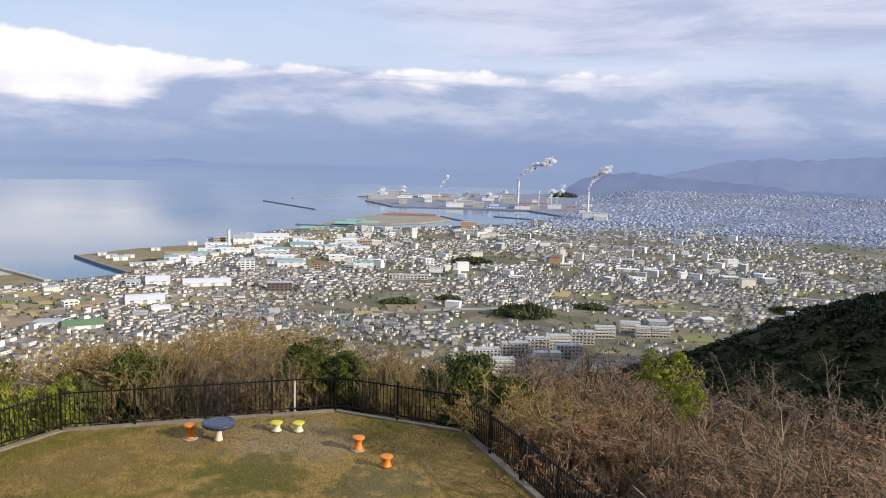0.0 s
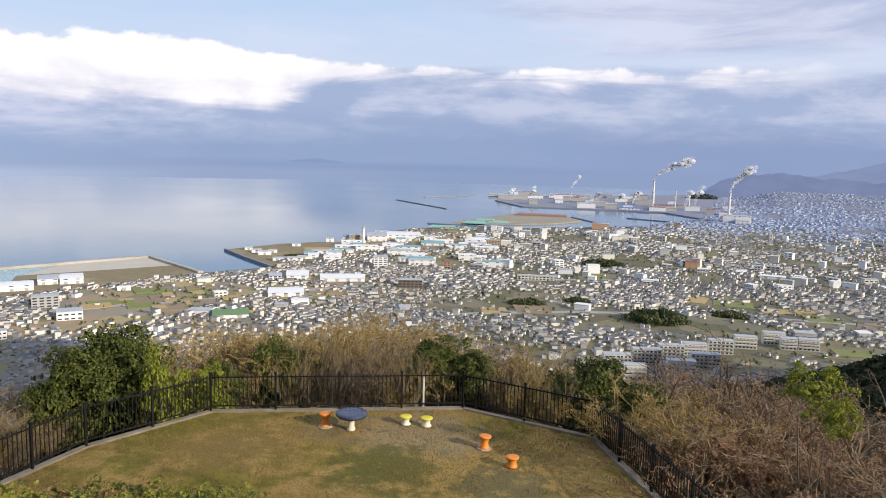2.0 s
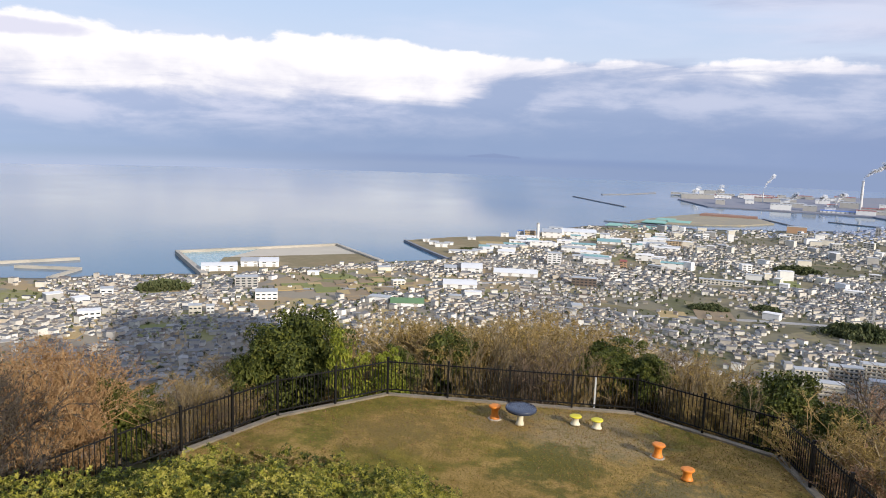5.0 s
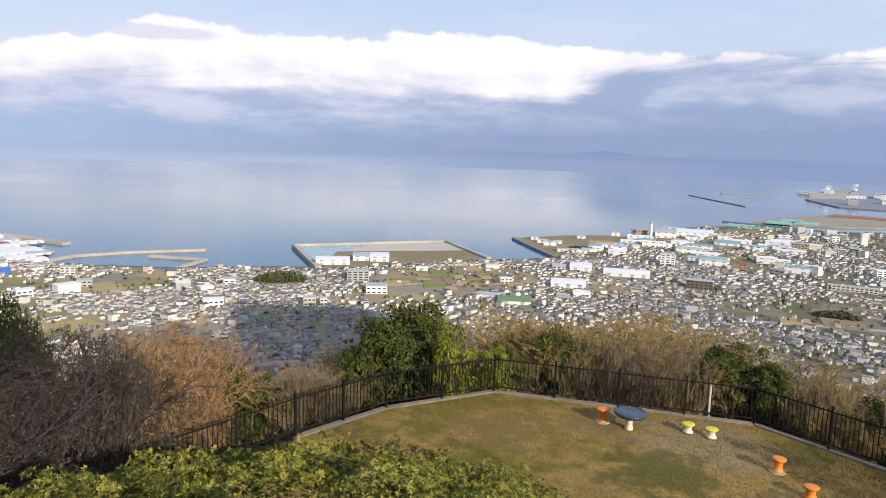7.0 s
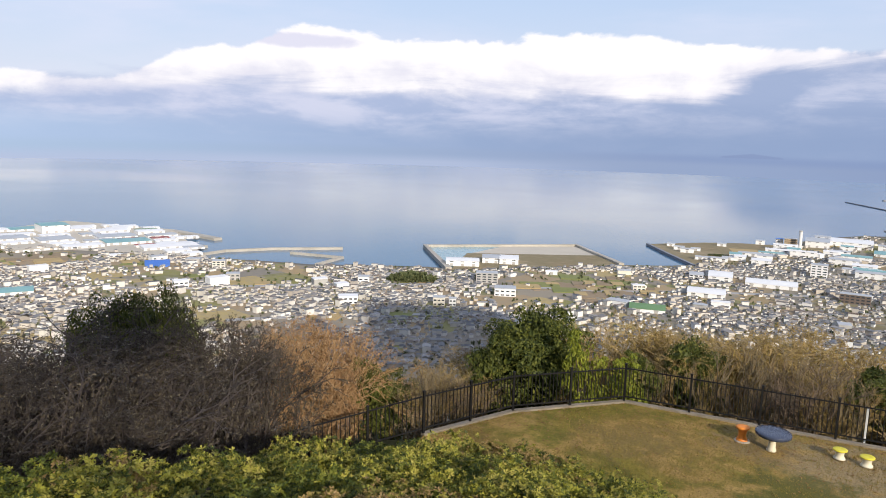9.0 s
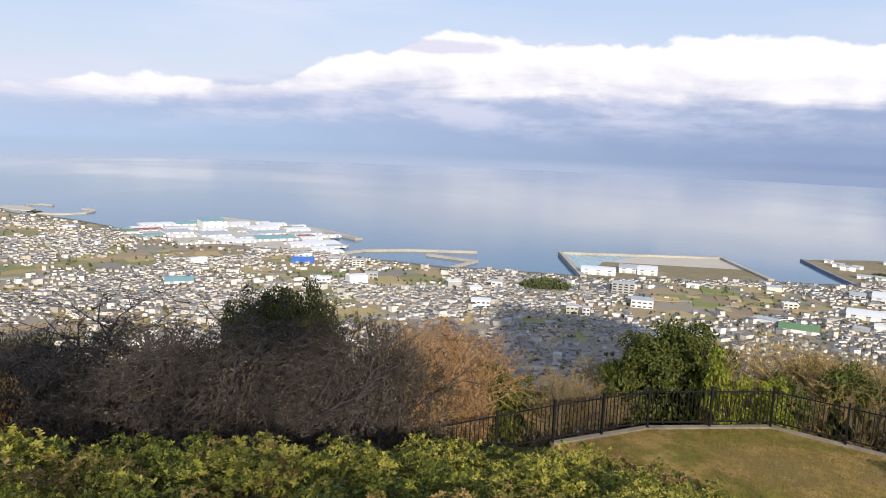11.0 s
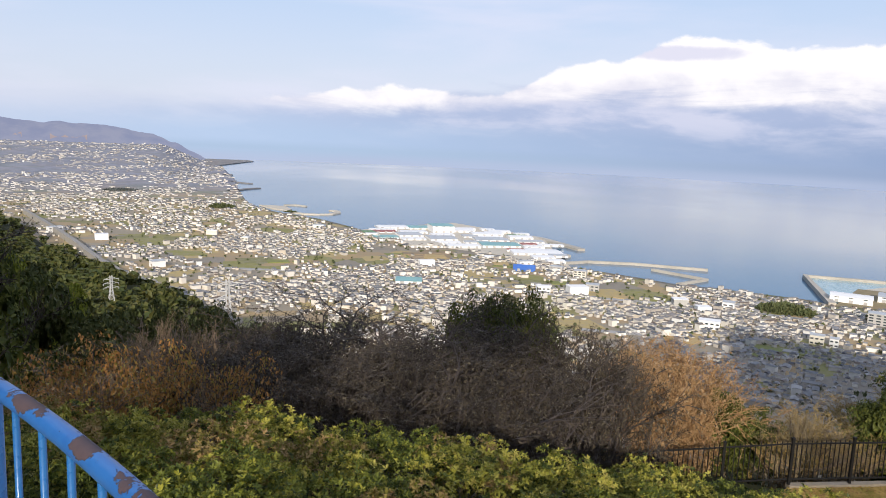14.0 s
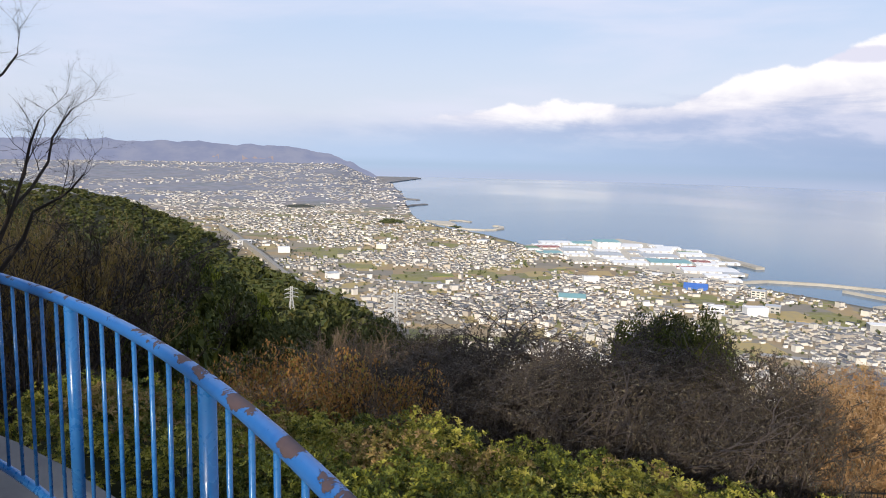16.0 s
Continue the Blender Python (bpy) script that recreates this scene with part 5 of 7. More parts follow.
def limb_arrays(segs, sides=3):
    """Tapered prisms along segments (p0, p1, r0, r1)."""
    S = np.array([(*a, *b, r0, r1) for a, b, r0, r1 in segs], float)
    p0, p1, r0, r1 = S[:, :3], S[:, 3:6], S[:, 6:7], S[:, 7:8]
    d = p1 - p0
    d /= np.linalg.norm(d, axis=1)[:, None] + 1e-9
    ref = np.where(np.abs(d[:, 2:3]) > 0.9, np.array([[1.0, 0, 0]]), np.array([[0, 0, 1.0]]))
    u = np.cross(d, ref)
    u /= np.linalg.norm(u, axis=1)[:, None] + 1e-9
    v = np.cross(d, u)
    rings = []
    for p, r in ((p0, r0), (p1, r1)):
        for k in range(sides):
            a = 2 * math.pi * k / sides
            rings.append(p + (u * math.cos(a) + v * math.sin(a)) * r)
    verts = np.stack(rings, 1).reshape(-1, 3)
    q = np.array([(k, (k + 1) % sides, sides + (k + 1) % sides, sides + k) for k in range(sides)])
    quads = (q[None] + (2 * sides) * np.arange(len(S))[:, None, None]).reshape(-1, 4)
    return verts, quads


def shrub_segs(seed, stems=9, depth=4, lean=0.5, length=0.8, r=0.035, kids=3, droop=0.0, shrink=0.66, wild=0.55, fine=0.003):
    """A many-stemmed bare shrub about 2 m tall: segments of stems, branches and twigs."""
    rn = random.Random(seed)

    def grow(p, d, l, rad, k, segs):
        d = d.normalized()
        mid = p + d * l * 0.5 + Vector((rn.gauss(0, 0.05), rn.gauss(0, 0.05), 0)) * l
        end = mid + (d + Vector((rn.gauss(0, 0.22), rn.gauss(0, 0.22), rn.gauss(0, 0.1) - droop * 0.2))).normalized() * l * 0.55
        if k > 1:
            segs.append((p, mid, rad, rad * 0.85))
            segs.append((mid, end, rad * 0.85, rad * 0.6))
        else:
            mid = p.lerp(end, 0.5)
            segs.append((p, end, rad, rad * 0.5))
        if k <= 0:
            return
        for i in range(kids if k > 1 else kids + 1):
            t = rn.uniform(0.25, 1.0) if i else 1.0
            q = mid.lerp(end, t) if t > 0.5 else p.lerp(mid, t * 2)
            nd = d + Vector((rn.gauss(0, wild), rn.gauss(0, wild), rn.gauss(0.16, 0.3) - droop))
            grow(q, nd, l * shrink * rn.uniform(0.75, 1.2), max(rad * 0.6, fine), k - 1, segs)

    out = []
    for i in range(stems):
        segs = []
        a = 2 * math.pi * (i + rn.random()) / stems
        s = rn.uniform(0.15, 1) * lean
        base = Vector((math.cos(a), math.sin(a), 0)) * rn.uniform(0, 0.22)
        grow(base, Vector((math.cos(a) * s, math.sin(a) * s, 1)), length * rn.uniform(0.7, 1.15), r * rn.uniform(0.7, 1.2), depth, segs)
        out.append(segs)
    return out


M["twig_brown"] = material("grey_brown_twigs", [(0.0922, 0.0653, 0.0435), (0.163, 0.114, 0.0765), (0.12, 0.0818, 0.0512)], 1.5, 0.85, vary="object", spread=0.4)
M["twig_red"] = material("reddish_brown_twigs", [(0.16, 0.0899, 0.051), (0.253, 0.145, 0.0798), (0.193, 0.123, 0.0718)], 1.5, 0.85, vary="object", spread=0.4)
M["twig_pale"] = material("pale_straw_twigs", [(0.156, 0.113, 0.0585), (0.211, 0.164, 0.0936), (0.133, 0.0936, 0.0468)], 1.5, 0.85, vary="object", spread=0.4)
M["twig_dark"] = material("dark_bramble_twigs", [(0.0253, 0.0191, 0.0169), (0.0505, 0.0384, 0.0337), (0.0379, 0.0297, 0.0253)], 1.5, 0.85, vary="object", spread=0.4)
M["bark"] = material("grey_bark", [(0.07, 0.055, 0.04), (0.13, 0.105, 0.08)], 3.0, 0.9, bump=0.01)
M["leaf_dark"] = leaf_material("glossy_evergreen_leaf", [(0.0216, 0.0336, 0.0096), (0.0576, 0.0744, 0.0156), (0.12, 0.132, 0.0252), (0.21, 0.204, 0.0408)], 0.8)
M["leaf_lime"] = leaf_material("yellow_green_leaf", [(0.092, 0.123, 0.016), (0.207, 0.235, 0.026), (0.345, 0.325, 0.045)], 0.8)
M["leaf_hedge"] = leaf_material("hedge_leaf", [(0.0268, 0.0414, 0.00975), (0.0671, 0.0878, 0.0171), (0.158, 0.177, 0.028), (0.366, 0.335, 0.0488)], 2.2, 0.75, 0.5)
M["leaf_hedge_lime"] = leaf_material("sunlit_young_hedge_leaf", [(0.0201, 0.0333, 0.00879), (0.0505, 0.0711, 0.0146), (0.16, 0.167, 0.0273), (0.312, 0.301, 0.0439), (0.386, 0.35, 0.0732), (0.234, 0.158, 0.0682)], 2.2, 0.75, 0.5)
M["leaf_hedge_brown"] = leaf_material("browning_hedge_leaf", [(0.06, 0.07, 0.015), (0.19, 0.17, 0.035), (0.3, 0.2, 0.08), (0.34, 0.24, 0.12)], 2.2, 0.75, 0.6)
M["grove"] = leaf_material("shrine_grove_leaf", [(0.0607, 0.081, 0.0351), (0.101, 0.121, 0.0513), (0.162, 0.162, 0.0675)], 0.08, 0.6)
# leaf colour paled to blue-grey to imitate haze over the far woods
M["grove_far"] = leaf_material("hazed_wood_leaf", [(0.1, 0.115, 0.11), (0.13, 0.145, 0.14), (0.16, 0.165, 0.155)], 0.08, 0.6)
M["leaf_rust"] = leaf_material("rust_brown_leaf", [(0.103, 0.088, 0.02), (0.299, 0.154, 0.045), (0.438, 0.22, 0.07), (0.253, 0.22, 0.045), (0.517, 0.396, 0.25)], 0.9, 0.6)
M["leaf_dry"] = leaf_material("withered_orange_leaf", [(0.21, 0.105, 0.0442), (0.331, 0.182, 0.0773), (0.408, 0.265, 0.132), (0.486, 0.408, 0.298)], 1.0, 0.6)
M["leaf_forest"] = leaf_material("hillside_forest_leaf", [(0.0277, 0.041, 0.013), (0.0533, 0.0677, 0.0181), (0.091, 0.0943, 0.0258), (0.128, 0.102, 0.0344)], 0.05, 0.55)

M["twig_olive"] = material("olive_brown_twigs", [(0.184, 0.126, 0.0503), (0.315, 0.221, 0.0918), (0.241, 0.174, 0.068)], 1.5, 0.85, vary="object", spread=0.4)
M["twig_orange"] = material("straw_orange_vine", [(0.281, 0.163, 0.0702), (0.355, 0.224, 0.103), (0.244, 0.136, 0.0562)], 1.5, 0.85, vary="object", spread=0.4)
M["bud_olive"] = leaf_material("olive_brown_buds", [(0.146, 0.106, 0.0306), (0.258, 0.188, 0.0521), (0.379, 0.269, 0.0827), (0.292, 0.156, 0.0551)], 0.6, 0.6)
M["bud_red"] = leaf_material("rust_red_buds", [(0.16, 0.102, 0.05), (0.267, 0.157, 0.0751), (0.333, 0.188, 0.1), (0.2, 0.173, 0.0751)], 0.6, 0.6)
M["bud_brown"] = leaf_material("grey_brown_buds", [(0.116, 0.0872, 0.058), (0.197, 0.151, 0.0984), (0.162, 0.139, 0.0696)], 0.6, 0.6)
M["bud_pale"] = leaf_material("straw_buds", [(0.24, 0.165, 0.08), (0.32, 0.235, 0.12), (0.2, 0.15, 0.07)], 0.6, 0.6)
M["bud_dark"] = leaf_material("withered_bramble_leaf", [(0.0287, 0.0233, 0.0165), (0.0555, 0.0438, 0.0298), (0.0815, 0.0644, 0.043), (0.192, 0.175, 0.124)], 0.6, 0.75)

TWIGS = {}
for style, mat, bud, n_bud, size, args in (
        ("brown", "twig_brown", "bud_brown", 3, 0.017, dict(stems=7, depth=4, lean=0.7, kids=3, r=0.022, fine=0.0031)),
        ("olive", "twig_olive", "bud_olive", 7, 0.017, dict(stems=9, depth=4, lean=0.9, kids=3, length=0.7, r=0.018, wild=0.5, fine=0.0031)),
        ("red", "twig_red", "bud_red", 7, 0.017, dict(stems=9, depth=4, lean=1.0, kids=3, length=0.65, r=0.018, wild=0.55, fine=0.0031)),
        ("pale", "twig_pale", "bud_pale", 2, 0.013, dict(stems=9, depth=3, lean=0.5, kids=4, length=0.9, r=0.015, fine=0.0045)),
        ("orange", "twig_orange", "leaf_dry", 8, 0.016, dict(stems=12, depth=3, lean=0.75, kids=4, length=0.75, droop=0.16, r=0.011, wild=0.5, fine=0.003)),
        ("limb", "twig_pale", "bud_brown", 1, 0.014, dict(stems=5, depth=3, lean=0.75, kids=4, length=0.8, r=0.026, wild=0.5, fine=0.0045, shrink=0.62)),
        ("dark", "twig_dark", "bud_dark", 6, 0.014, dict(stems=7, depth=4, lean=1.1, kids=3, length=0.6, droop=0.12, r=0.013, wild=0.6, fine=0.0025))):
    TWIGS[style] = []
    for k in range(4):
        groups = shrub_segs(100 + 7 * k + len(style), **args)
        made = []
        for g in groups:
            thin = min(s[2] for s in g) * 1.05
            made.append((limb_arrays([s for s in g if s[2] > thin]), *twig_arrays([s for s in g if s[2] <= thin], k, n_bud, size)))
        top = np.percentile(np.concatenate([b for v, b, t in made])[:, 2], 94) / 2.0

        def capped(v):
            v = v / top
            over = v[:, 2] > 1.8
            v[over, 2] = 1.8 + (v[over, 2] - 1.8) * 0.35
            return v

        stems = []
        for (v, q), b, t in made:
            stems.append(mesh_np("stem", capped(np.concatenate([v, b])), np.concatenate([q, np.arange(len(b)).reshape(-1, 4) + len(v)]), [], M[mat]))
        leaves = np.concatenate([t for v, b, t in made])
        TWIGS[style].append((stems, mesh_np("foliage", capped(leaves), [], np.arange(len(leaves)).reshape(-1, 3), M[bud])))


def add_stems(ob, stems, scale):
    for me in stems[0]:
        piece("stem", me, ob, at=scale)
    piece("foliage", stems[1], ob, at=scale)


def full_crown(seed, n, leaf, lobes, flat, hollow, mat, inner=1300, clumps=90):
    """A closed crown: small leaves in clumps outside, fewer and larger ones within."""
    v, q = crown_arrays(seed, n, leaf, lobes, flat, hollow=hollow, clumps=clumps)
    vi, qi = crown_arrays(seed + 400, inner, 0.085, 9, flat, 0.5, 0.3)
    vi = vi * (0.72, 0.72, 0.78) + (0, 0, 0.16)
    return mesh_np("crown", np.concatenate([v, vi]), np.concatenate([q, qi + len(v)]), [], M[mat])


CROWNS = {"evergreen": [full_crown(40 + k, 15000, 0.032, 12, 0.8, 0.62, "leaf_dark", 2000, clumps=170) for k in range(3)],
          "lime": [full_crown(50 + k, 4600, 0.042, 8, 1.1, 0.6, "leaf_lime", 300, 46) for k in range(2)],
          "broad": [full_crown(65 + k, 13000, 0.026, 14, 0.8, 0.7, "leaf_dark", clumps=170) for k in range(2)],
          "forest": [full_crown(60 + k, 5600, 0.04, 11, 1.0, 0.7, "leaf_forest", 700, 100) for k in range(3)]}


def trunk_mesh(seed, fork=5):
    rn = random.Random(seed)
    segs = [(Vector((0, 0, -0.3)), Vector((0.02, 0.01, 0.7)), 0.07, 0.055)]
    for i in range(fork):
        a = 2 * math.pi * i / fork + rn.uniform(-0.4, 0.4)
        p = Vector((0.02, 0.01, rn.uniform(0.35, 0.7)))
        m = p + Vector((math.cos(a) * 0.3, math.sin(a) * 0.3, 0.4))
        segs += [(p, m, 0.035, 0.025), (m, m + Vector((math.cos(a) * 0.2, math.sin(a) * 0.2, 0.5)), 0.025, 0.008)]
    v, q = limb_arrays(segs, 6)
    return mesh_np("trunk", v, q, [], M["bark"])


TRUNKS = [trunk_mesh(70 + k) for k in range(2)]
vr = random.Random(77)


def top_at(r, el):
    return EYE + r * math.tan(radians(el))


def shrub(style, az, r, top_el, width=1.0, label="", group="", height=None):
    x, y = polar(az, r)
    z = hill(x, y) - 0.1
    h = height or max(0.6, top_at(r, top_el) - z)
    s = h / 2.0
    ob = tagged(new(style_names[style][0]), label or style_names[style][1], "shrub", group or style_names[style][2])
    ob.matrix_basis = pose(x, y, z, 0, 0, vr.uniform(0, 360)) @ Matrix.Diagonal((s * width, s * width, s, 1))
    add_stems(ob, vr.choice(TWIGS[style]), Matrix.Identity(4))
    return ob


style_names = {"brown": ("bare_shrub", "leafless grey-brown shrub on the slope below the fence", "bare shrubs below the fence"),
               "olive": ("bare_shrub", "fine-twigged olive-brown winter shrub on the slope", "olive-brown shrubs"),
               "red": ("bare_shrub", "leafless reddish-brown shrub on the slope beside the fence", "reddish shrubs"),
               "pale": ("dry_shrub", "straw-coloured leafless shrub with upright stems", "straw-coloured shrubs"),
               "limb": ("bare_shrub", "leafless shrub with pale arching limbs on the slope", "pale-limbed shrubs"),
               "dark": ("bramble", "dark tangled leafless bramble in the shade", "bramble thicket")}


def tree(kind, az, r, top_el, radius, label, low=0.35, group="", name="evergreen_tree"):
    """A leafy tree: crown from low (share of its height) to the top."""
    x, y = polar(az, r)
    z = hill(x, y) - 0.1
    h = max(1.0, top_at(r, top_el) - z)
    ob = tagged(new(name), label, "tree", group)
    ob.matrix_basis = pose(x, y, z, 0, 0, vr.uniform(0, 360))
    ch = h * (1 - low)
    piece("trunk", vr.choice(TRUNKS), ob, at=Matrix.Diagonal((min(h * 0.5, radius * 0.8), min(h * 0.5, radius * 0.8), h * 0.5, 1)))
    piece("crown", vr.choice(CROWNS[kind]), ob, at=Matrix.Translation((0, 0, h * low - ch * 0.06)) @ Matrix.Diagonal((radius, radius, ch / 1.98, 1)))
    return ob


# beyond the terrace fence: bare shrubs, some evergreens
for i in range(52):
    az = -47 + 55 * (i + vr.random()) / 52
    fr = fence_r(az)
    r = fr + vr.uniform(1.2, 10)
    base_el = interp(az, [(-47, -17.6), (-41, -16.8), (-31, -14.4), (-24, -14.2), (-18, -13.4), (-12, -14.0), (-7, -14.6), (0, -15.6), (8, -16)])
    style = vr.choice(("olive", "olive", "olive", "brown"))
    if any(a < az < b for a, b in ((-38.5, -26.6), (-12.2, -6.6), (0.3, 6.2))):
        r, base_el = max(r, fr + 6), base_el - 1.5
    shrub(style, az, r, base_el - (0.0 if r > fr + 5 else 1.2) - vr.uniform(-0.2, 1.1), vr.uniform(0.8, 1.15))
for az, r, el, w in ((-19.5, 30, -13.0, 1.2), (-17, 31, -13.1, 1.2), (-21.5, 30, -13.6, 1.1), (-14, 33, -13.0, 0.9), (-11.5, 31, -13.9, 1.0), (-25, 29, -13.9, 1.0), (-4.5, 29, -14.8, 1.1), (-7.5, 30, -14.2, 1.0), (-30.3, 33, -13.4, 0.8)):
    shrub("olive" if az < -11 else "brown", az, r, el, w)
tree("evergreen", -36.0, 27.0, -12.5, 2.1, "dense rounded evergreen tree with glossy dark leaves", 0.34)
tree("evergreen", -38.4, 26.6, -15.0, 1.2, "dense rounded evergreen tree with glossy dark leaves", 0.25)
tree("evergreen", -34.8, 26.4, -13.6, 1.5, "dense rounded evergreen tree with glossy dark leaves", 0.34)
tree("lime", -31.7, 24.3, -14.2, 0.85, "slender yellow-green young tree behind the fence", 0.2, name="young_tree")
tree("lime", -28.3, 24.8, -15.9, 0.95, "small yellow-green bush at the fence corner", 0.05, name="young_tree")
tree("evergreen", -27.0, 26.5, -15.4, 0.9, "small evergreen beside the fence corner", 0.15)
tree("evergreen", -23.6, 27.5, -14.0, 1.3, "dark evergreen tree half hidden by bare shrubs", 0.3)
tree("evergreen", -10.4, 26.8, -14.0, 1.3, "broad dark evergreen behind the fence", 0.5)
tree("evergreen", -8.0, 26.2, -14.9, 1.0, "broad dark evergreen behind the fence", 0.5)
tree("evergreen", 1.4, 25.4, -14.9, 1.7, "dark green evergreen beyond the fence corner", 0.15)
tree("evergreen", 3.4, 24.6, -15.6, 1.8, "dark green evergreen beyond the fence corner", 0.15)
tree("evergreen", 5.2, 24.0, -16.4, 1.6, "dark green evergreen beyond the fence corner", 0.15)
tree("lime", 17.6, 18.5, -13.5, 0.8, "bright green small tree above the shrubs", 0.82, name="young_tree")
tree("lime", 19.3, 18.0, -15.4, 0.62, "bright green small tree above the shrubs", 0.84, name="young_tree")
# unseen tall trees added behind the lookout to shade thicket, hedge and railing
for p, d, top, wide, low in ((-6.4, 15, 7.4, 1.5, 0.36), (-3.6, 15, 10.0, 1.7, 0.36), (-0.7, 16, 12.5, 2.3, 0.65), (0.3, 19, 14.0, 1.5, 0.68)):
    x, y = 0.914 * d + 0.407 * p, -0.407 * d + 0.914 * p
    tree("forest", bearing(x, y), math.hypot(x, y), math.degrees(math.atan2(top, math.hypot(x, y))), wide, "tall unseen evergreen added behind the lookout to cast shade", low)
for x, y, top in ((-2.0, -15.5, 8.5), (-6.5, -15.0, 8.0), (-10.5, -17.5, 7.5), (3.5, -17.5, 9.0), (-1.5, -21, 10.5), (-6.2, -7.8, 7.0), (-9.5, -9.5, 8.0)):
    tree("forest", bearing(x, y), math.hypot(x, y), math.degrees(math.atan2(top, math.hypot(x, y))), 2.6, "tall unseen evergreen added behind the lookout to cast shade", 0.2)
# slope right of the fence
for i in range(74):
    az = 4 + 36 * (i + vr.random()) / 74
    fr = fence_r(az)
    r = fr + vr.uniform(interp(az, [(10, 4.6), (17, 2.8)]), 14)
    el = interp(r - fr, [(1, -23.0), (4, -19.8), (9, -17.0), (15, -15.0)]) + interp(az, [(4, -1.2), (12, 0.4), (16, -0.4), (19.5, -1.8), (22, -3.4), (28, -3.0), (40, -2.4)]) + vr.uniform(-1.0, 0.4)
    if 15.8 < az < 20.8 and r < 19:
        el = min(el, -16.9)
    red = noise.noise(Vector((az * 0.11, r * 0.13, 4.0))) > 0.02
    shrub("red" if red else vr.choice(("olive", "brown", "red", "brown", "red", "brown")), az, r, el, vr.uniform(0.9, 1.25))
for az, r, el, w in ((24.0, 26, -15.3, 0.7), (25.6, 27, -14.8, 0.7), (27.2, 26, -15.4, 0.7), (31.5, 25, -15.0, 0.7), (13.5, 24, -14.0, 0.8), (11.5, 25, -14.3, 0.8)):
    shrub("brown", az, r, el, w, "tall grey leafless shrub above the slope")
for i in range(17):
    az = 9.5 + 26 * (i + vr.random()) / 17
    r = fence_r(az) + vr.uniform(3.8, 9)
    shrub("limb", az, r, interp(r - fence_r(az), [(2, -21.0), (5, -18.6), (9, -16.4)]) + interp(az, [(7, -0.6), (14, 0.3), (19, -1.2), (23, -1.6), (40, -1.6)]), vr.uniform(0.8, 1.1))
for az, el in ((-26.5, -15.8), (-22.0, -14.6), (-19.0, -13.9), (-16.2, -13.8), (-12.6, -15.2), (-9.2, -16.0), (-6.0, -15.6), (-3.2, -15.4), (-0.5, -16.2), (-41.5, -17.6), (-44.0, -17.9)):
    shrub("limb", az, fence_r(az) + vr.uniform(1.6, 3.5), el, vr.uniform(0.45, 0.7))
# dark thicket beside the hedge
for i in range(48):
    az = -93 + 26 * (i + vr.random()) / 48
    r = vr.uniform(9.5, 15)
    if az < -86.5 and r < 11.8:
        r += 2.6
    el = interp(r, [(9.5, -16.6), (11.5, -14.8), (15, -14.3)]) + interp(az, [(-92, -1.4), (-86, -0.4), (-76, 0), (-72, -1.0), (-66, -2.8), (-62, -3.6)]) - vr.uniform(0.4, 1.3)
    shrub("dark", az, r, el, vr.uniform(0.6, 0.85))
for az, r, el, rad in ((-67.6, 22.5, -11.5, 1.25), (-65.6, 22.5, -11.0, 1.35), (-63.8, 22.3, -11.6, 1.0), (-69.6, 23.0, -12.2, 1.1)):
    tree("broad", az, r, el, rad, "dark rounded evergreen rising over the thicket", 0.4)
for az, r, el in ((-64.4, 15.5, -13.9), (-62.6, 16, -13.4), (-61.2, 15.5, -14.3), (-59.8, 16.5, -14.6), (-58.4, 16, -15.4), (-63.4, 14, -15.2), (-60.4, 14, -16.2)):
    shrub("dark", az, r, el, 0.5)
for az, r, el in ((-61, 19, -13.6), (-59, 20, -14.4), (-57.8, 21, -15.5)):
    shrub("dark", az, r, el, 0.4, "leafless dark shrub with thin curved branches")


for az, r, el in ((-94.5, 13.5, -12.9), (-92.3, 14, -12.6), (-90.4, 13.5, -13.2), (-88.2, 14, -13.4)):
    shrub("brown", az, r, el - 1.0, 0.34, "upright grey-brown leafless shrub above the withered bushes", "upright shrubs")


def dry_bush(az, r, top_el, width, label, style="orange"):
    x, y = polar(az, r)
    z = hill(x, y) - 0.1
    h = top_at(r, top_el) - z
    ob = tagged(new("withered_bush"), label, "shrub", "withered bushes")
    ob.matrix_basis = pose(x, y, z, 0, 0, vr.uniform(0, 360))
    add_stems(ob, vr.choice(TWIGS[style]), Matrix.Diagonal((h / 2 * width * 0.8, h / 2 * width * 0.8, h / 2, 1)))
    piece("foliage", vr.choice(DRY if style == "orange" else RUST), ob, "withered orange-brown leaves", at=Matrix.Diagonal((h * 0.42 * width, h * 0.42 * width, h / 2, 1)))


DRY = [mesh_np("foliage", *crown_arrays(90 + k, 2600, 0.024, 12, 1.2, 0.6), [], M["leaf_dry"]) for k in range(2)]
RUST = [mesh_np("foliage", *crown_arrays(94 + k, 7000, 0.026, 14, 1.0, 0.6, 0.5), [], M["leaf_rust"]) for k in range(2)]
for az, r, el, w in ((-54.6, 22, -14.6, 0.9), (-52.2, 22.5, -14.3, 0.9), (-50.8, 22.5, -15.4, 0.6), (-53.4, 21, -16.6, 0.8), (-56.0, 21, -15.4, 0.7), (-51.2, 21.5, -17.0, 0.6)):
    dry_bush(az, r, el, w, "withered orange-brown bush beside the fence")
for az, r, el, w in ((-101.5, 11, -17.0, 0.8), (-98, 11.5, -15.9, 0.8), (-94.5, 11.5, -15.3, 0.8), (-91, 10.5, -15.9, 0.7), (-96, 10, -17.2, 0.9), (-86.5, 9.5, -17.6, 0.7)):
    dry_bush(az, r, el, w, "low bush with rust-coloured withered leaves", "brown")
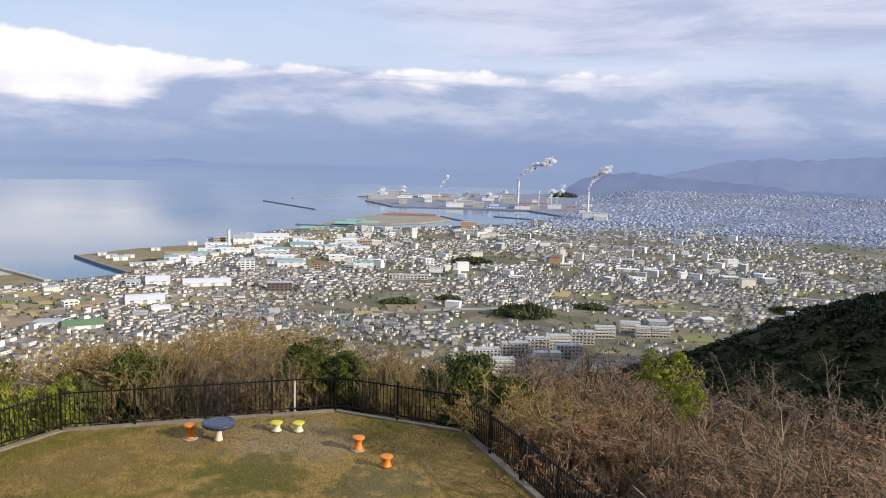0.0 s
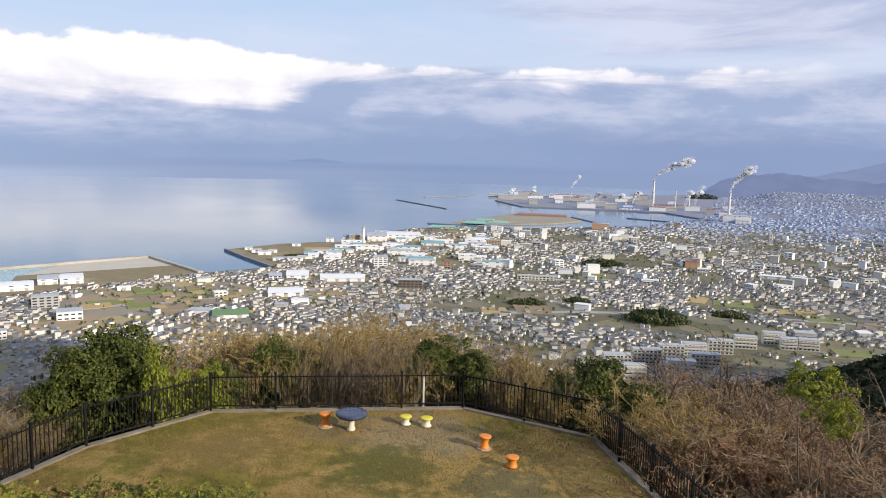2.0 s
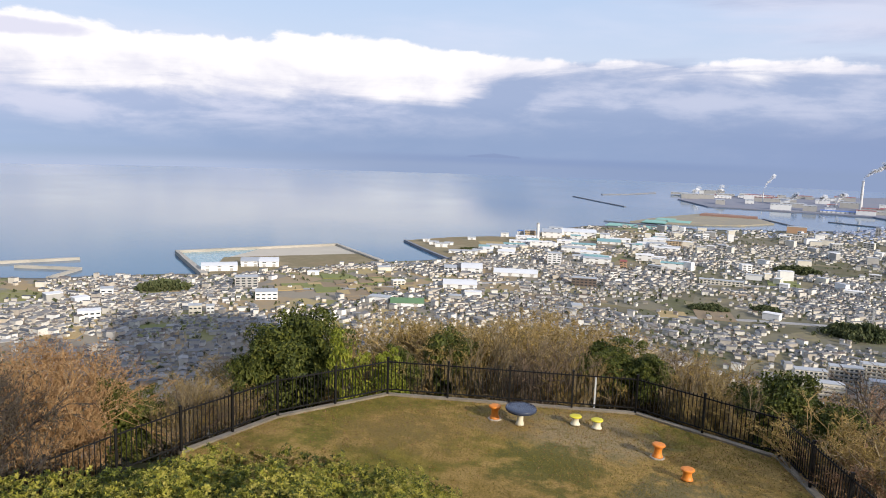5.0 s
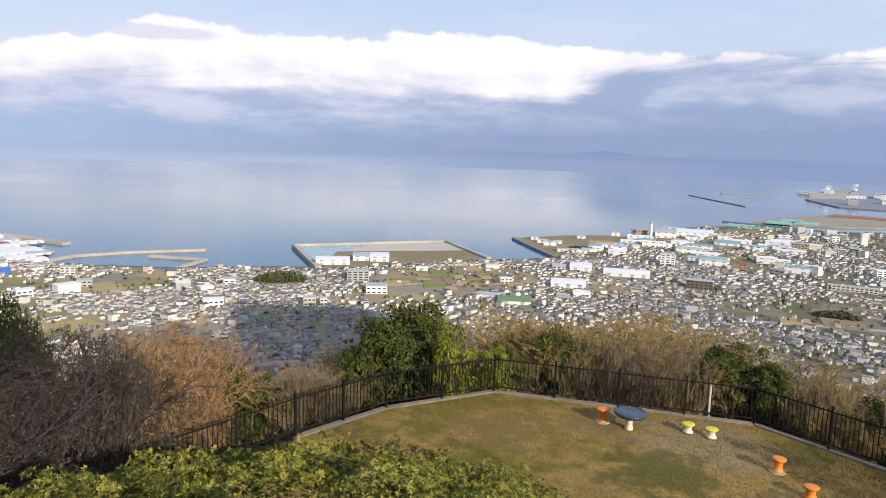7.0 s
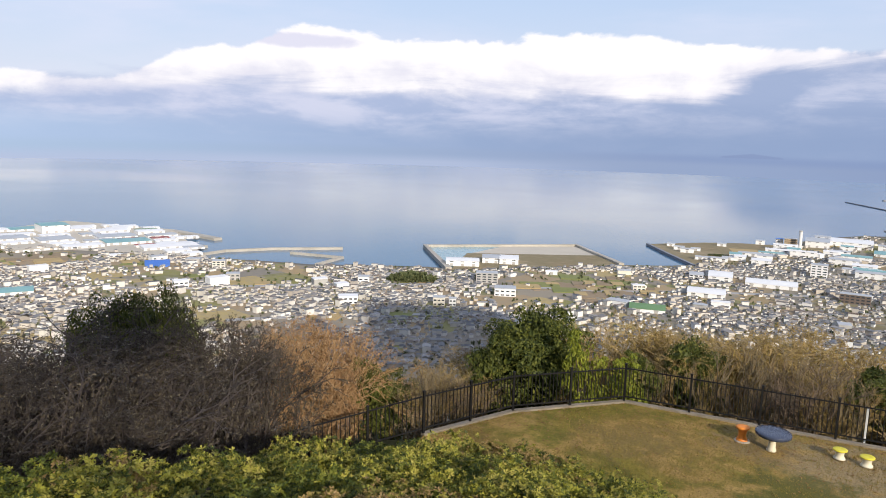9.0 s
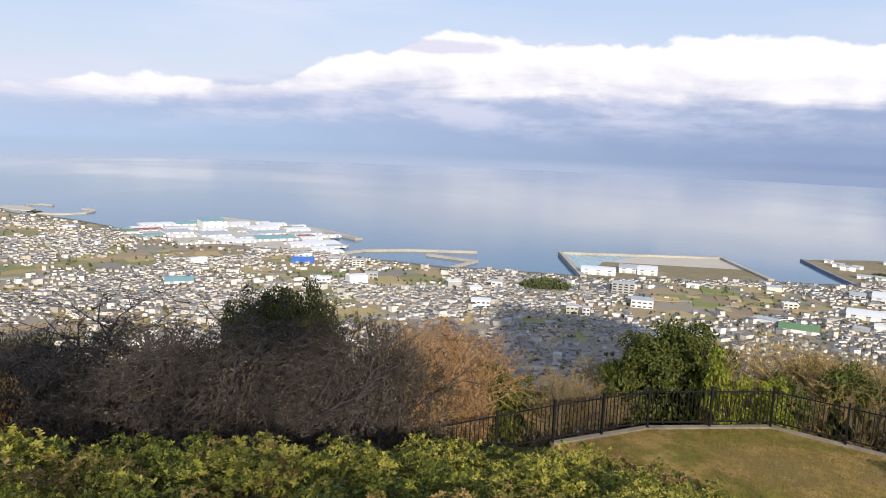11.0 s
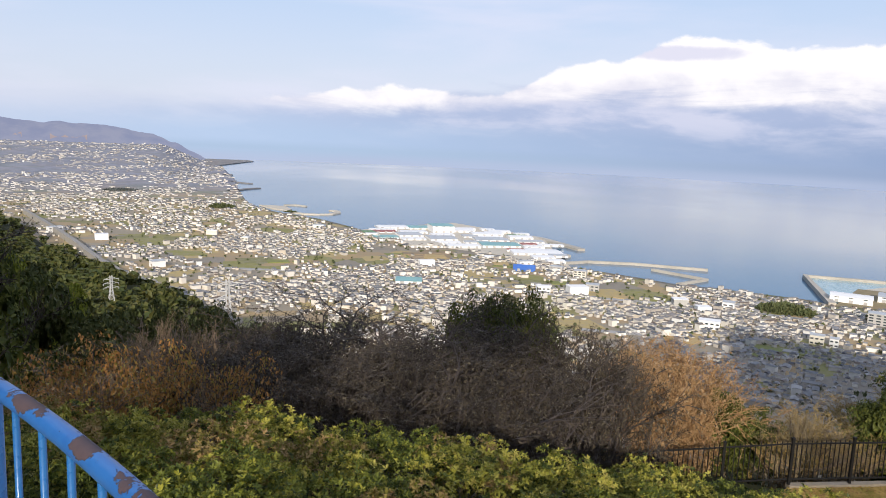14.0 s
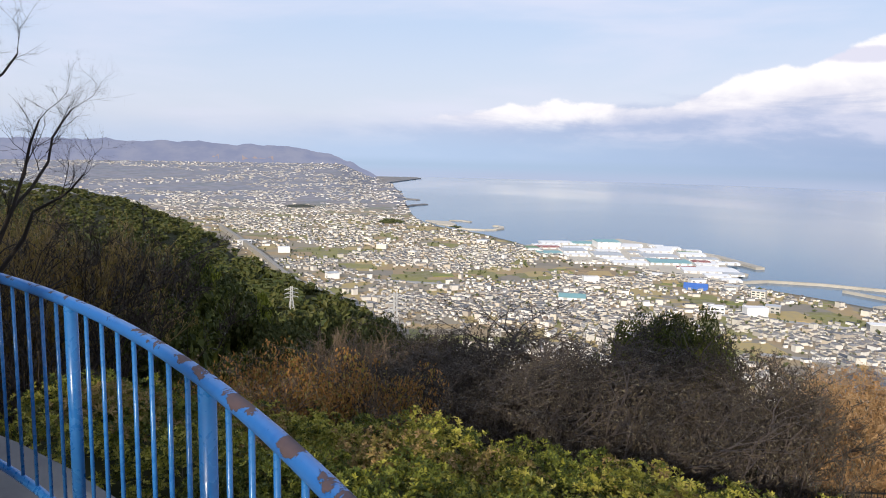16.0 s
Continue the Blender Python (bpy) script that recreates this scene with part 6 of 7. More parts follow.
for az, r, el in ((-48.6, 22.4, -16.9), (-46.8, 23.0, -18.0)):
    tree("evergreen", az, r, el, 0.85, "low green bush beside the withered bushes", 0.3, name="green_bush")

for az, r, h in ((-65, 9.0, 0.75), (-63.2, 9.3, 0.8), (-66.5, 8.8, 0.6), (-92.5, 8.9, 0.8), (-90, 8.8, 0.7), (-71, 8.6, 0.6)):
    shrub("pale", az, r, 0, 1.3, "tuft of dead straw-coloured grass under the bramble", "grass tufts", height=h)
for az, r, el in ((-117, 19, -5.5), (-113.5, 19, -7.5), (-110, 20, -9.5)):
    shrub("dark", az, r, el, 0.5, "tall leafless shrub at the edge of the woods")

# the hedge below the lookout deck
HEDGE, HEDGE_MID, HEDGE_FAR = [], [], []
for k in range(4):
    mat = M[("leaf_hedge_lime", "leaf_hedge", "leaf_hedge_lime", "leaf_hedge_brown")[k]]
    for store, tips, leaves, leaf in ((HEDGE, 980, 6, 0.0155), (HEDGE_MID, 760, 5, 0.0165), (HEDGE_FAR, 640, 5, 0.0175)):
        v, q = rosette_arrays(120 + k, tips, leaves, leaf)
        store.append(mesh_np("foliage", v, q, [], mat))
hedge_twigs = mesh_np("stem", *limb_arrays(sum(shrub_segs(131, stems=1, depth=2, lean=0.3, r=0.03), [])), [], M["bark"])


for ring_r in np.arange(2.4, 10.6, 0.56):
    gap = 0.74 if ring_r < 6 else 0.66
    count = int(ring_r * 2.7 / gap)
    for i in range(count):
        az = -114 + 154 * (i + vr.uniform(0.1, 0.9)) / count
        r = ring_r + vr.uniform(-0.2, 0.2)
        top, rc = hedge_top(az, r)
        if r > rc + 0.2 or r < interp(az, [(-114, 5.8), (-103, 4.8), (-95, 3.6), (-88, 2.6), (-80, 2.2)]):
            continue
        x, y = polar(az, r)
        top += (vr.choice((-0.14, -0.08, -0.03, 0.0, 0.04)) if r < 6.5 else vr.choice((-0.1, -0.07, -0.04))) + vr.uniform(-0.03, 0.03)
        low = min(hill(x, y), top - 0.55)
        h = top - low
        ob = tagged(new("hedge_bush"), "leafy evergreen hedge bush with lime shoots and some brown leaves", "bush", "hedge bushes below the lookout")
        ob.matrix_basis = pose(x, y, low, 0, 0, vr.uniform(0, 360))
        s = vr.uniform(0.9, 1.15)
        kind = 3 if vr.random() < 0.2 else vr.choice((0, 2)) if noise.noise(Vector((x * 0.8, y * 0.8, 6))) > -0.12 else 1
        piece("foliage", (HEDGE if r < 4.2 else HEDGE_MID if r < 6.5 else HEDGE_FAR)[kind], ob, at=Matrix.Translation((0, 0, h - 0.5)) @ Matrix.Diagonal((s, s, 1, 1)))
        piece("stem", hedge_twigs, ob, at=Matrix.Diagonal((0.4, 0.4, h / 2.4, 1)))


# ---- forest on the spur and the shaded hill ----
def forest():
    rn = random.Random(31)
    base = [crown_arrays(140 + k, 460, 0.115, 10, 1.0) for k in range(5)]
    V, Q, off = [], [], 0

    def add(x, y, z, rad, h):
        nonlocal off
        v, q = base[rn.randrange(5)]
        a = rn.uniform(0, 6.28)
        c, s = math.cos(a), math.sin(a)
        w = v * (rad, rad, h / 2)
        w = np.stack([w[:, 0] * c - w[:, 1] * s + x, w[:, 0] * s + w[:, 1] * c + y, w[:, 2] + z], 1)
        V.append(w)
        Q.append(q + off)
        off += len(w)

    for i in range(300):
        az = rn.uniform(-126, -79)
        r = 36 * (170 / 36) ** (rn.random() ** 0.8)
        if az > -88 and r < 60:
            continue
        x, y = polar(az, r)
        add(x, y, hill(x, y) - 1, rn.uniform(2.2, 3.8), rn.uniform(4.5, 7.5))
    base = [crown_arrays(145 + k, 40, 0.52, 6, 1.1) for k in range(5)]
    for i in range(5600):
        az = rn.uniform(-130, -79)
        r = 150 * (3200 / 150) ** (rn.random() ** 0.66)
        if r > interp(az, FOOT) * 0.99:
            continue
        x, y = polar(az, r)
        s = 1 + smooth(250, 900, r) * 0.6 + smooth(900, 3000, r) * 1.2
        add(x, y, hill(x, y) - 1, rn.uniform(3.5, 5.8) * s, rn.uniform(6, 11) * (0.75 + 0.25 * s))
    thing("forest", mesh_np("forest", np.concatenate(V), np.concatenate(Q), [], M["leaf_forest"]), "mixed evergreen forest covering the hillside", "forest", kind="stuff")
    V, Q, off = [], [], 0
    hill_base = [crown_arrays(155 + k, 64, 0.33, 7, 1.0) for k in range(5)]
    far_base, base = base, hill_base
    for i in range(4300):
        az = rn.uniform(9, 42)
        r = 70 * (600 / 70) ** (rn.random() ** 0.8)
        x, y = polar(az, r)
        z = hill(x, y)
        if z > 12:
            add(x, y, z - 1.5, rn.uniform(3.6, 5.8) * (0.7 + smooth(80, 300, r) * 0.35), rn.uniform(4, 6.5))
    base = far_base
    for i in range(500):
        az = rn.uniform(-79, 14)
        r = rn.uniform(48, 400)
        x, y = polar(az, r)
        add(x, y, hill(x, y) - 1, rn.uniform(3, 5), rn.uniform(3, 5))
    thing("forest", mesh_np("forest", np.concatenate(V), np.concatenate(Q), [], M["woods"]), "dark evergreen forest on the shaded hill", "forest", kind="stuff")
    V, Q, off = [], [], 0
    # groves and garden trees on the plain
    base = hill_base
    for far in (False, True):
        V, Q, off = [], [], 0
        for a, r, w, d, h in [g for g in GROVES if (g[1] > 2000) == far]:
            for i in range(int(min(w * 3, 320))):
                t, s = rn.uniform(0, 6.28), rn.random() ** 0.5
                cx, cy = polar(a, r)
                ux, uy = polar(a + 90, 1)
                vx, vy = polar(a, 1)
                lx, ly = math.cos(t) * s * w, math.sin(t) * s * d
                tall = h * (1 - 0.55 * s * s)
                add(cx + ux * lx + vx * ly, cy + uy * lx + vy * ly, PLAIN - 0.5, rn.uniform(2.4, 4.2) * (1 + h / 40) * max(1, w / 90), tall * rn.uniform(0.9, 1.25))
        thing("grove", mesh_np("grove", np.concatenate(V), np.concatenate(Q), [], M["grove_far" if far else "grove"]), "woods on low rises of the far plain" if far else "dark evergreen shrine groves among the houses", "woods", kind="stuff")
    base = [crown_arrays(150 + k, 22, 0.55, 4, 1.0) for k in range(5)]
    V, Q, off = [], [], 0
    for i in range(6000):
        az = rn.uniform(-112, 33)
        r = rn.uniform(560, 2000)
        if r > interp(az, COAST) - 10 or r < interp(az, FOOT):
            continue
        x, y = polar(az, r)
        add(x, y, PLAIN, rn.uniform(1.2, 3.2), rn.uniform(2, 5))
    thing("garden_trees", mesh_np("garden_trees", np.concatenate(V), np.concatenate(Q), [], M["grove"]), "small dark garden trees between the houses", "trees", kind="stuff")


forest()
for az, r, el, rad, kind in ((-111, 31, -6.6, 3.2, "broad"), (-107.5, 30, -5.8, 3.4, "broad"), (-104, 31, -7.4, 3.0, "broad"), (-101.3, 33, -9.4, 2.4, "forest"), (-109, 24, -9.5, 2.6, "broad"),
                             (-105, 22, -11.5, 2.2, "broad"), (-99.5, 40, -10.6, 2.2, "lime"), (-102.5, 36, -8.4, 1.8, "lime"), (-113.5, 40, -4.5, 3.4, "forest"), (-117, 36, -4.0, 3.4, "forest"),
                             (-94, 38, -12.4, 2.2, "forest"), (-90.5, 42, -12.8, 2.3, "forest"), (-87, 40, -13.6, 2.2, "forest"), (-84, 42, -14.2, 2.2, "forest"), (-97, 30, -13, 2.0, "forest")):
    tree(kind, az, r, el, rad, {"broad": "tall dark evergreen tree on the hillside", "lime": "yellow-green tree on the hillside", "forest": "dull green winter tree on the hillside"}[kind], 0.25)


for i in range(15):
    az = -120 + 12 * (i + vr.random()) / 15
    r = vr.uniform(21, 31)
    crest = interp(az, [(-116, -2.9), (-112.5, -3.6), (-109.7, -4.8), (-105, -7.4), (-101, -10.5)])
    shrub(vr.choice(("olive", "dark", "brown")), az, r, crest - vr.uniform(0.3, 3.0), 0.38, "leafless olive-brown tree on the upper slope", "bare trees on the slope")

# ---- terrace: kerb, fence, table and stools ----
def fence_z(x, y):
    """Top of the kerb along the fence: level round the lawn, then falling with the slope on the left."""
    return LAWN + 0.06 - max(0.0, 14.2 - y) * 0.22 * (1 if x < -5 else 0)


M["kerb"] = material("grey_concrete_kerb", [(0.149, 0.121, 0.081), (0.297, 0.257, 0.203)], 1.6, 0.9, bump=0.006)
kerb_line = FENCE[3:]
for a, b in zip(kerb_line, kerb_line[1:]):
    d = (Vector(b) - Vector(a)).normalized()
    strip("kerb", [tuple(Vector(a) - d * 0.02), tuple(Vector(b) + d * 0.02)], 0.19, LAWN - 0.35, LAWN + 0.06, M["kerb"], "low concrete kerb under the fence", "kerb")


def bar_mesh(name, w, d, h, mat, bev=0.004):
    bm = bmesh.new()
    bmesh.ops.create_cube(bm, size=1, matrix=Matrix.Translation((0, 0, h / 2)) @ Matrix.Diagonal((w, d, h, 1)))
    bmesh.ops.bevel(bm, geom=bm.edges[:], offset=bev, segments=1, affect="EDGES")
    me = bpy.data.meshes.new(name)
    bm.to_mesh(me)
    bm.free()
    me.materials.append(mat)
    return me


POST, PICKET = bar_mesh("post", 0.065, 0.065, 1.22, M["fence"]), bar_mesh("picket", 0.022, 0.022, 1.04, M["fence"], 0.003)
CAP = bar_mesh("cap", 0.08, 0.08, 0.03, M["fence"])


def build_fence():
    """Panels of pickets between posts, one fence panel after another."""
    for a, b in zip(FENCE, FENCE[1:]):
        A, B = Vector((*a, fence_z(*a))), Vector((*b, fence_z(*b)))
        n = max(1, round((B - A).length / 2.0))
        for k in range(n):
            p, q = A.lerp(B, k / n), A.lerp(B, (k + 1) / n)
            d = q - p
            ang = math.degrees(math.atan2(d.y, d.x))
            tilt = d.z / math.hypot(d.x, d.y)
            L = math.hypot(d.x, d.y)
            ob = tagged(new("fence_panel"), "black steel picket fence panel on a concrete kerb", "fence", "fence panels round the lawn")
            ob.matrix_basis = pose(p.x, p.y, p.z, 0, 0, ang)
            post = piece("post", POST, ob)
            piece("cap", CAP, post, at=pose(0, 0, 1.22))
            shear = Matrix.Identity(4)
            shear[2][0] = tilt
            for z in (0.12, 1.07):
                key = ("rail", round(L, 3))
                if key not in PANE:
                    m = bar_mesh("rail", L - 0.07, 0.03, 0.04, M["fence"])
                    PANE[key] = m
                r = piece("rail", PANE[key], ob)
                r.matrix_basis = pose(L / 2, 0, z + tilt * L / 2, 0, -math.degrees(math.atan(tilt)), 0)
            m = round(L / 0.125)
            for i in range(1, m):
                x = L * i / m
                piece("picket", PICKET, ob, at=pose(x, 0, 0.13 + tilt * x))


build_fence()
ob = tagged(new("white_pole"), "thin white marker pole against the fence", "pole")
ob.matrix_basis = pose(-4.70, 23.08, LAWN)
piece("pole", bar_mesh("pole", 0.05, 0.05, 1.05, material("white_plastic", [(0.75, 0.75, 0.72), (0.82, 0.82, 0.8)], 3, 0.5)), ob)


def lathe(profile, seg=28):
    bm = bmesh.new()
    rings = [[bm.verts.new((r * math.cos(2 * math.pi * i / seg), r * math.sin(2 * math.pi * i / seg), z)) for i in range(seg)] for r, z in profile]
    for a, b in zip(rings, rings[1:]):
        for i in range(seg):
            j = (i + 1) % seg
            bm.faces.new((a[i], a[j], b[j], b[i]))
    bm.faces.new(rings[-1])
    bm.faces.new(rings[0][::-1])
    return bm


M["orange_paint"] = material("weathered_orange_paint", [(0.62, 0.17, 0.02), (0.75, 0.25, 0.03), (0.5, 0.15, 0.04)], 6, 0.5, bump=0.003)
M["yellow_paint"] = material("yellow_paint", [(0.62, 0.55, 0.03), (0.72, 0.64, 0.06)], 6, 0.5, bump=0.003)
M["cream_paint"] = material("cream_paint", [(0.62, 0.57, 0.42), (0.72, 0.67, 0.52)], 6, 0.6, bump=0.003)
M["navy_paint"] = material("glossy_navy_paint", [(0.03, 0.04, 0.07), (0.06, 0.075, 0.12)], 5, 0.22)
M["footing"] = material("cracked_concrete_footing", [(0.3, 0.26, 0.2), (0.42, 0.37, 0.3)], 5, 0.9, bump=0.01)


def stool(x, y, h, r, waist, seat, leg, label, footing=True, tilt=0):
    ob = tagged(new("stool"), label, "stool", "stools on the lawn")
    ob.matrix_basis = pose(x, y, LAWN, 0, tilt, 0)
    part("pedestal", lathe([(r * 0.86, 0.03), (r * 0.8, 0.06), (waist * 1.12, h * 0.3), (waist, h * 0.5), (waist * 1.1, h * 0.68), (r * 0.72, h * 0.8), (r * 0.8, h * 0.84)]), leg, ob, smooth=True)
    part("seat", lathe([(r * 0.8, h * 0.84), (r * 0.97, h * 0.87), (r, h * 0.91), (r, h * 0.97), (r * 0.95, h), (r * 0.6, h * 1.005)]), seat, ob, smooth=True)
    if footing:
        part("footing", lathe([(r * 1.25, -0.05), (r * 1.22, 0.02), (r * 1.1, 0.035)], 7), M["footing"], ob, "cracked round concrete footing")


stool(-7.26, 20.62, 0.44, 0.19, 0.105, M["orange_paint"], M["orange_paint"], "orange painted concrete stool beside the table")
stool(-2.28, 20.12, 0.4, 0.18, 0.1, M["orange_paint"], M["orange_paint"], "orange hourglass concrete stool on a broken footing", tilt=3)
stool(-1.38, 19.03, 0.32, 0.18, 0.11, M["orange_paint"], M["orange_paint"], "lower orange concrete stool with a chipped base", False)
stool(-4.9, 21.36, 0.3, 0.185, 0.105, M["yellow_paint"], M["cream_paint"], "yellow-topped stool with a cream pedestal", False)
stool(-4.24, 21.38, 0.3, 0.185, 0.105, M["yellow_paint"], M["cream_paint"], "yellow-topped stool with a cream pedestal", False)
ob = tagged(new("round_table"), "round table with a glossy navy top on a cream pedestal", "table")
ob.matrix_basis = pose(-6.42, 20.56, LAWN, 0, 2)
part("pedestal", lathe([(0.13, 0), (0.13, 0.04), (0.1, 0.12), (0.09, 0.34), (0.13, 0.44)]), M["cream_paint"], ob, smooth=True)
part("tabletop", lathe([(0.44, 0.445), (0.44, 0.46), (0.475, 0.47), (0.48, 0.535), (0.465, 0.56), (0.34, 0.565)], 40), M["navy_paint"], ob, smooth=True)

# ---- lookout deck and its blue railing ----
M["deck"] = material("damp_grey_concrete_deck", [(0.09, 0.09, 0.095), (0.16, 0.155, 0.15)], 2.5, 0.8, bump=0.003)
RAIL_DROP, DECK = 0.58, EYE - 1.62
M["blue_paint"] = material("flaking_blue_paint", [(0.0117, 0.0858, 0.281), (0.0218, 0.133, 0.359), (0.0156, 0.101, 0.312)], 3, 0.3)


def rusty_material():
    """Blue paint, flaked away in ragged patches to dark rust, worst towards the lower end of the arc."""
    m = material("blue_paint_with_rust", [(0.02, 0.105, 0.35), (0.028, 0.135, 0.4), (0.024, 0.115, 0.36)], 5, 0.35)
    nt = m.node_tree
    b = nt.nodes["Principled BSDF"]
    src = b.inputs["Base Color"].links[0].from_socket
    pos = nt.nodes.new("ShaderNodeNewGeometry").outputs["Position"]
    sep = nt.nodes.new("ShaderNodeSeparateXYZ")
    nt.links.new(pos, sep.inputs[0])
    sepn = nt.nodes.new("ShaderNodeSeparateXYZ")
    nt.links.new(nt.nodes.new("ShaderNodeNewGeometry").outputs["Normal"], sepn.inputs[0])
    n = mathn(nt, "ADD", noisen(nt, pos, 9, 8, 0.68, 0.4), mapr(nt, sep.outputs[0], -3.2, -1.4, -0.08, 0.0))
    n = mathn(nt, "ADD", n, mapr(nt, sepn.outputs[2], -0.2, 0.9, -0.09, 0.07))
    f = mapr(nt, n, 0.55, 0.562)
    rust = mixc(nt, noisen(nt, pos, 40, 3), (0.045, 0.035, 0.05), (0.09, 0.058, 0.06))
    nt.links.new(mixc(nt, f, src, rust), b.inputs["Base Color"])
    nt.links.new(mapr(nt, f, 0, 1, 0.32, 0.8), b.inputs["Roughness"])
    bn = nt.nodes.new("ShaderNodeBump")
    bn.inputs["Distance"].default_value = 0.002
    bn.invert = True
    nt.links.new(f, bn.inputs["Height"])
    nt.links.new(bn.outputs[0], b.inputs["Normal"])
    return m


M["rusty_blue"] = rusty_material()

C_X, C_Y, C_R = 1.897, -6.695, 7.44


def rail_point(s):
    """Plan of the railing: an arc of the round deck, s metres along it to the left of its second post."""
    a = math.atan2(-0.388 - C_Y, -2.071 - C_X) + s / C_R
    return C_X + C_R * math.cos(a), C_Y + C_R * math.sin(a), math.degrees(a) - 90


def build_rail():
    ob = tagged(new("railing"), "curved blue steel railing with flaking rusty paint", "railing")
    ob.matrix_basis = pose(0, 0, DECK)
    h = EYE - RAIL_DROP - DECK
    s0, s1 = -4.0, 4.6
    for name, z, rad, mat in (("handrail", h - 0.022, 0.0225, "rusty_blue"), ("bottom_rail", 0.12, 0.02, "blue_paint")):
        cu = bpy.data.curves.new(name, "CURVE")
        cu.dimensions, cu.bevel_depth, cu.bevel_resolution = "3D", rad, 4
        sp = cu.splines.new("POLY")
        n = 60
        sp.points.add(n)
        for i in range(n + 1):
            x, y, _ = rail_point(s0 + (s1 - s0) * i / n)
            sp.points[i].co = (x, y, z, 1)
        cu.materials.append(M[mat])
        tmp = bpy.data.objects.new(name, cu)
        me = bpy.data.meshes.new_from_object(tmp)
        bpy.data.objects.remove(tmp)
        me.polygons.foreach_set("use_smooth", [True] * len(me.polygons))
        piece(name, me, ob)
    bm = lathe([(0.024, 0), (0.024, h - 0.03)], 16)
    post = bpy.data.meshes.new("post")
    bm.to_mesh(post)
    bm.free()
    post.materials.append(M["blue_paint"])
    bm = lathe([(0.0078, 0.12), (0.0078, h - 0.03)], 8)
    bar = bpy.data.meshes.new("baluster")
    bm.to_mesh(bar)
    bm.free()
    bar.materials.append(M["blue_paint"])
    for me in (post, bar):
        me.polygons.foreach_set("use_smooth", [len(p.vertices) == 4 for p in me.polygons])
    for k in range(-27, 32):
        s = k * 1.19 / 8
        x, y, a = rail_point(s)
        if k % 8 == 0:
            piece("post", post, ob, at=pose(x, y, 0))
        else:
            piece("baluster", bar, ob, at=pose(x, y, 0))


build_rail()
pts = [rail_point(s)[:2] for s in np.linspace(-6, 6, 25)]
outer = []
for s in np.linspace(-6, 6, 25):
    x, y, a = rail_point(s)
    outer.append((x - 0.3 * math.sin(radians(a)), y + 0.3 * math.cos(radians(a))))
slab("lookout_deck", outer + [(-3.5, -12), (6, -8)], DECK - 0.35, DECK, M["deck"], "grey concrete deck of the lookout", "deck")


# ---- pylons ----
def pylon(az, r, height, label, arm=5.0, base=None):
    x, y = polar(az, r)
    ob = tagged(new("pylon"), label, "pylon", "power pylons")
    ob.matrix_basis = pose(x, y, hill(x, y) - 0.3 if base is None else base, 0, 0, -az + 15)
    w0, w1 = height * 0.1, height * 0.022
    def half(z):
        return w0 + (w1 - w0) * min(1, z / (height * 0.72))
    legs, braces = [], []
    levels = np.linspace(0, height, 13)
    for sx, sy in ((1, 1), (1, -1), (-1, 1), (-1, -1)):
        w = height * 0.006
        v = [(sx * half(z) + dx * w, sy * half(z) + dy * w, z) for z in (0, height * 0.72, height) for dx, dy in ((1, 1), (-1, 1), (-1, -1), (1, -1))]
        q = [(4 * k + i, 4 * k + (i + 1) % 4, 4 * k + 4 + (i + 1) % 4, 4 * k + 4 + i) for k in (0, 1) for i in range(4)]
        piece("leg", mesh_np("leg", v, q, [], M["steel"]), ob)
    segs = []
    for a, b in zip(levels, levels[1:]):
        for (ux, uy), (vx, vy) in (((1, 1), (1, -1)), ((1, -1), (-1, -1)), ((-1, -1), (-1, 1)), ((-1, 1), (1, 1))):
            segs.append((Vector((ux * half(a), uy * half(a), a)), Vector((vx * half(b), vy * half(b), b)), height * 0.0035, height * 0.0035))
            segs.append((Vector((vx * half(a), vy * half(a), a)), Vector((ux * half(b), uy * half(b), b)), height * 0.0035, height * 0.0035))
    v, q = limb_arrays(segs, 3)
    piece("bracing", mesh_np("bracing", v, q, [], M["steel"]), ob)
    for f in (0.72, 0.82, 0.92):
        z, L = height * f, arm * height / 30
        segs = []
        for s in (1, -1):
            tip = Vector((s * L, 0, z))
            for sy in (1, -1):
                segs.append((Vector((s * half(z), sy * half(z), z)), tip, height * 0.004, height * 0.003))
                segs.append((Vector((s * half(z), sy * half(z), z + height * 0.045)), tip, height * 0.004, height * 0.003))
            segs.append((tip, tip - Vector((0, 0, height * 0.05)), height * 0.004, height * 0.004))
        v, q = limb_arrays(segs, 3)
        piece("crossarm", mesh_np("crossarm", v, q, [], M["steel"]), ob)


M["steel"] = material("galvanised_steel", [(0.5, 0.5, 0.5), (0.62, 0.62, 0.62)], 0.5, 0.5, metal=0.2)
pylon(-96.3, 400, 22, "pale steel lattice pylon on the wooded slope")
pylon(-88.1, 560, 50, "grey steel lattice pylon at the foot of the slope")
pylon(7.3, 860, 30, "grey steel lattice pylon beside the grove", base=PLAIN)
pylon(-53.5, 520, 34, "grey steel lattice pylon below the bushes")

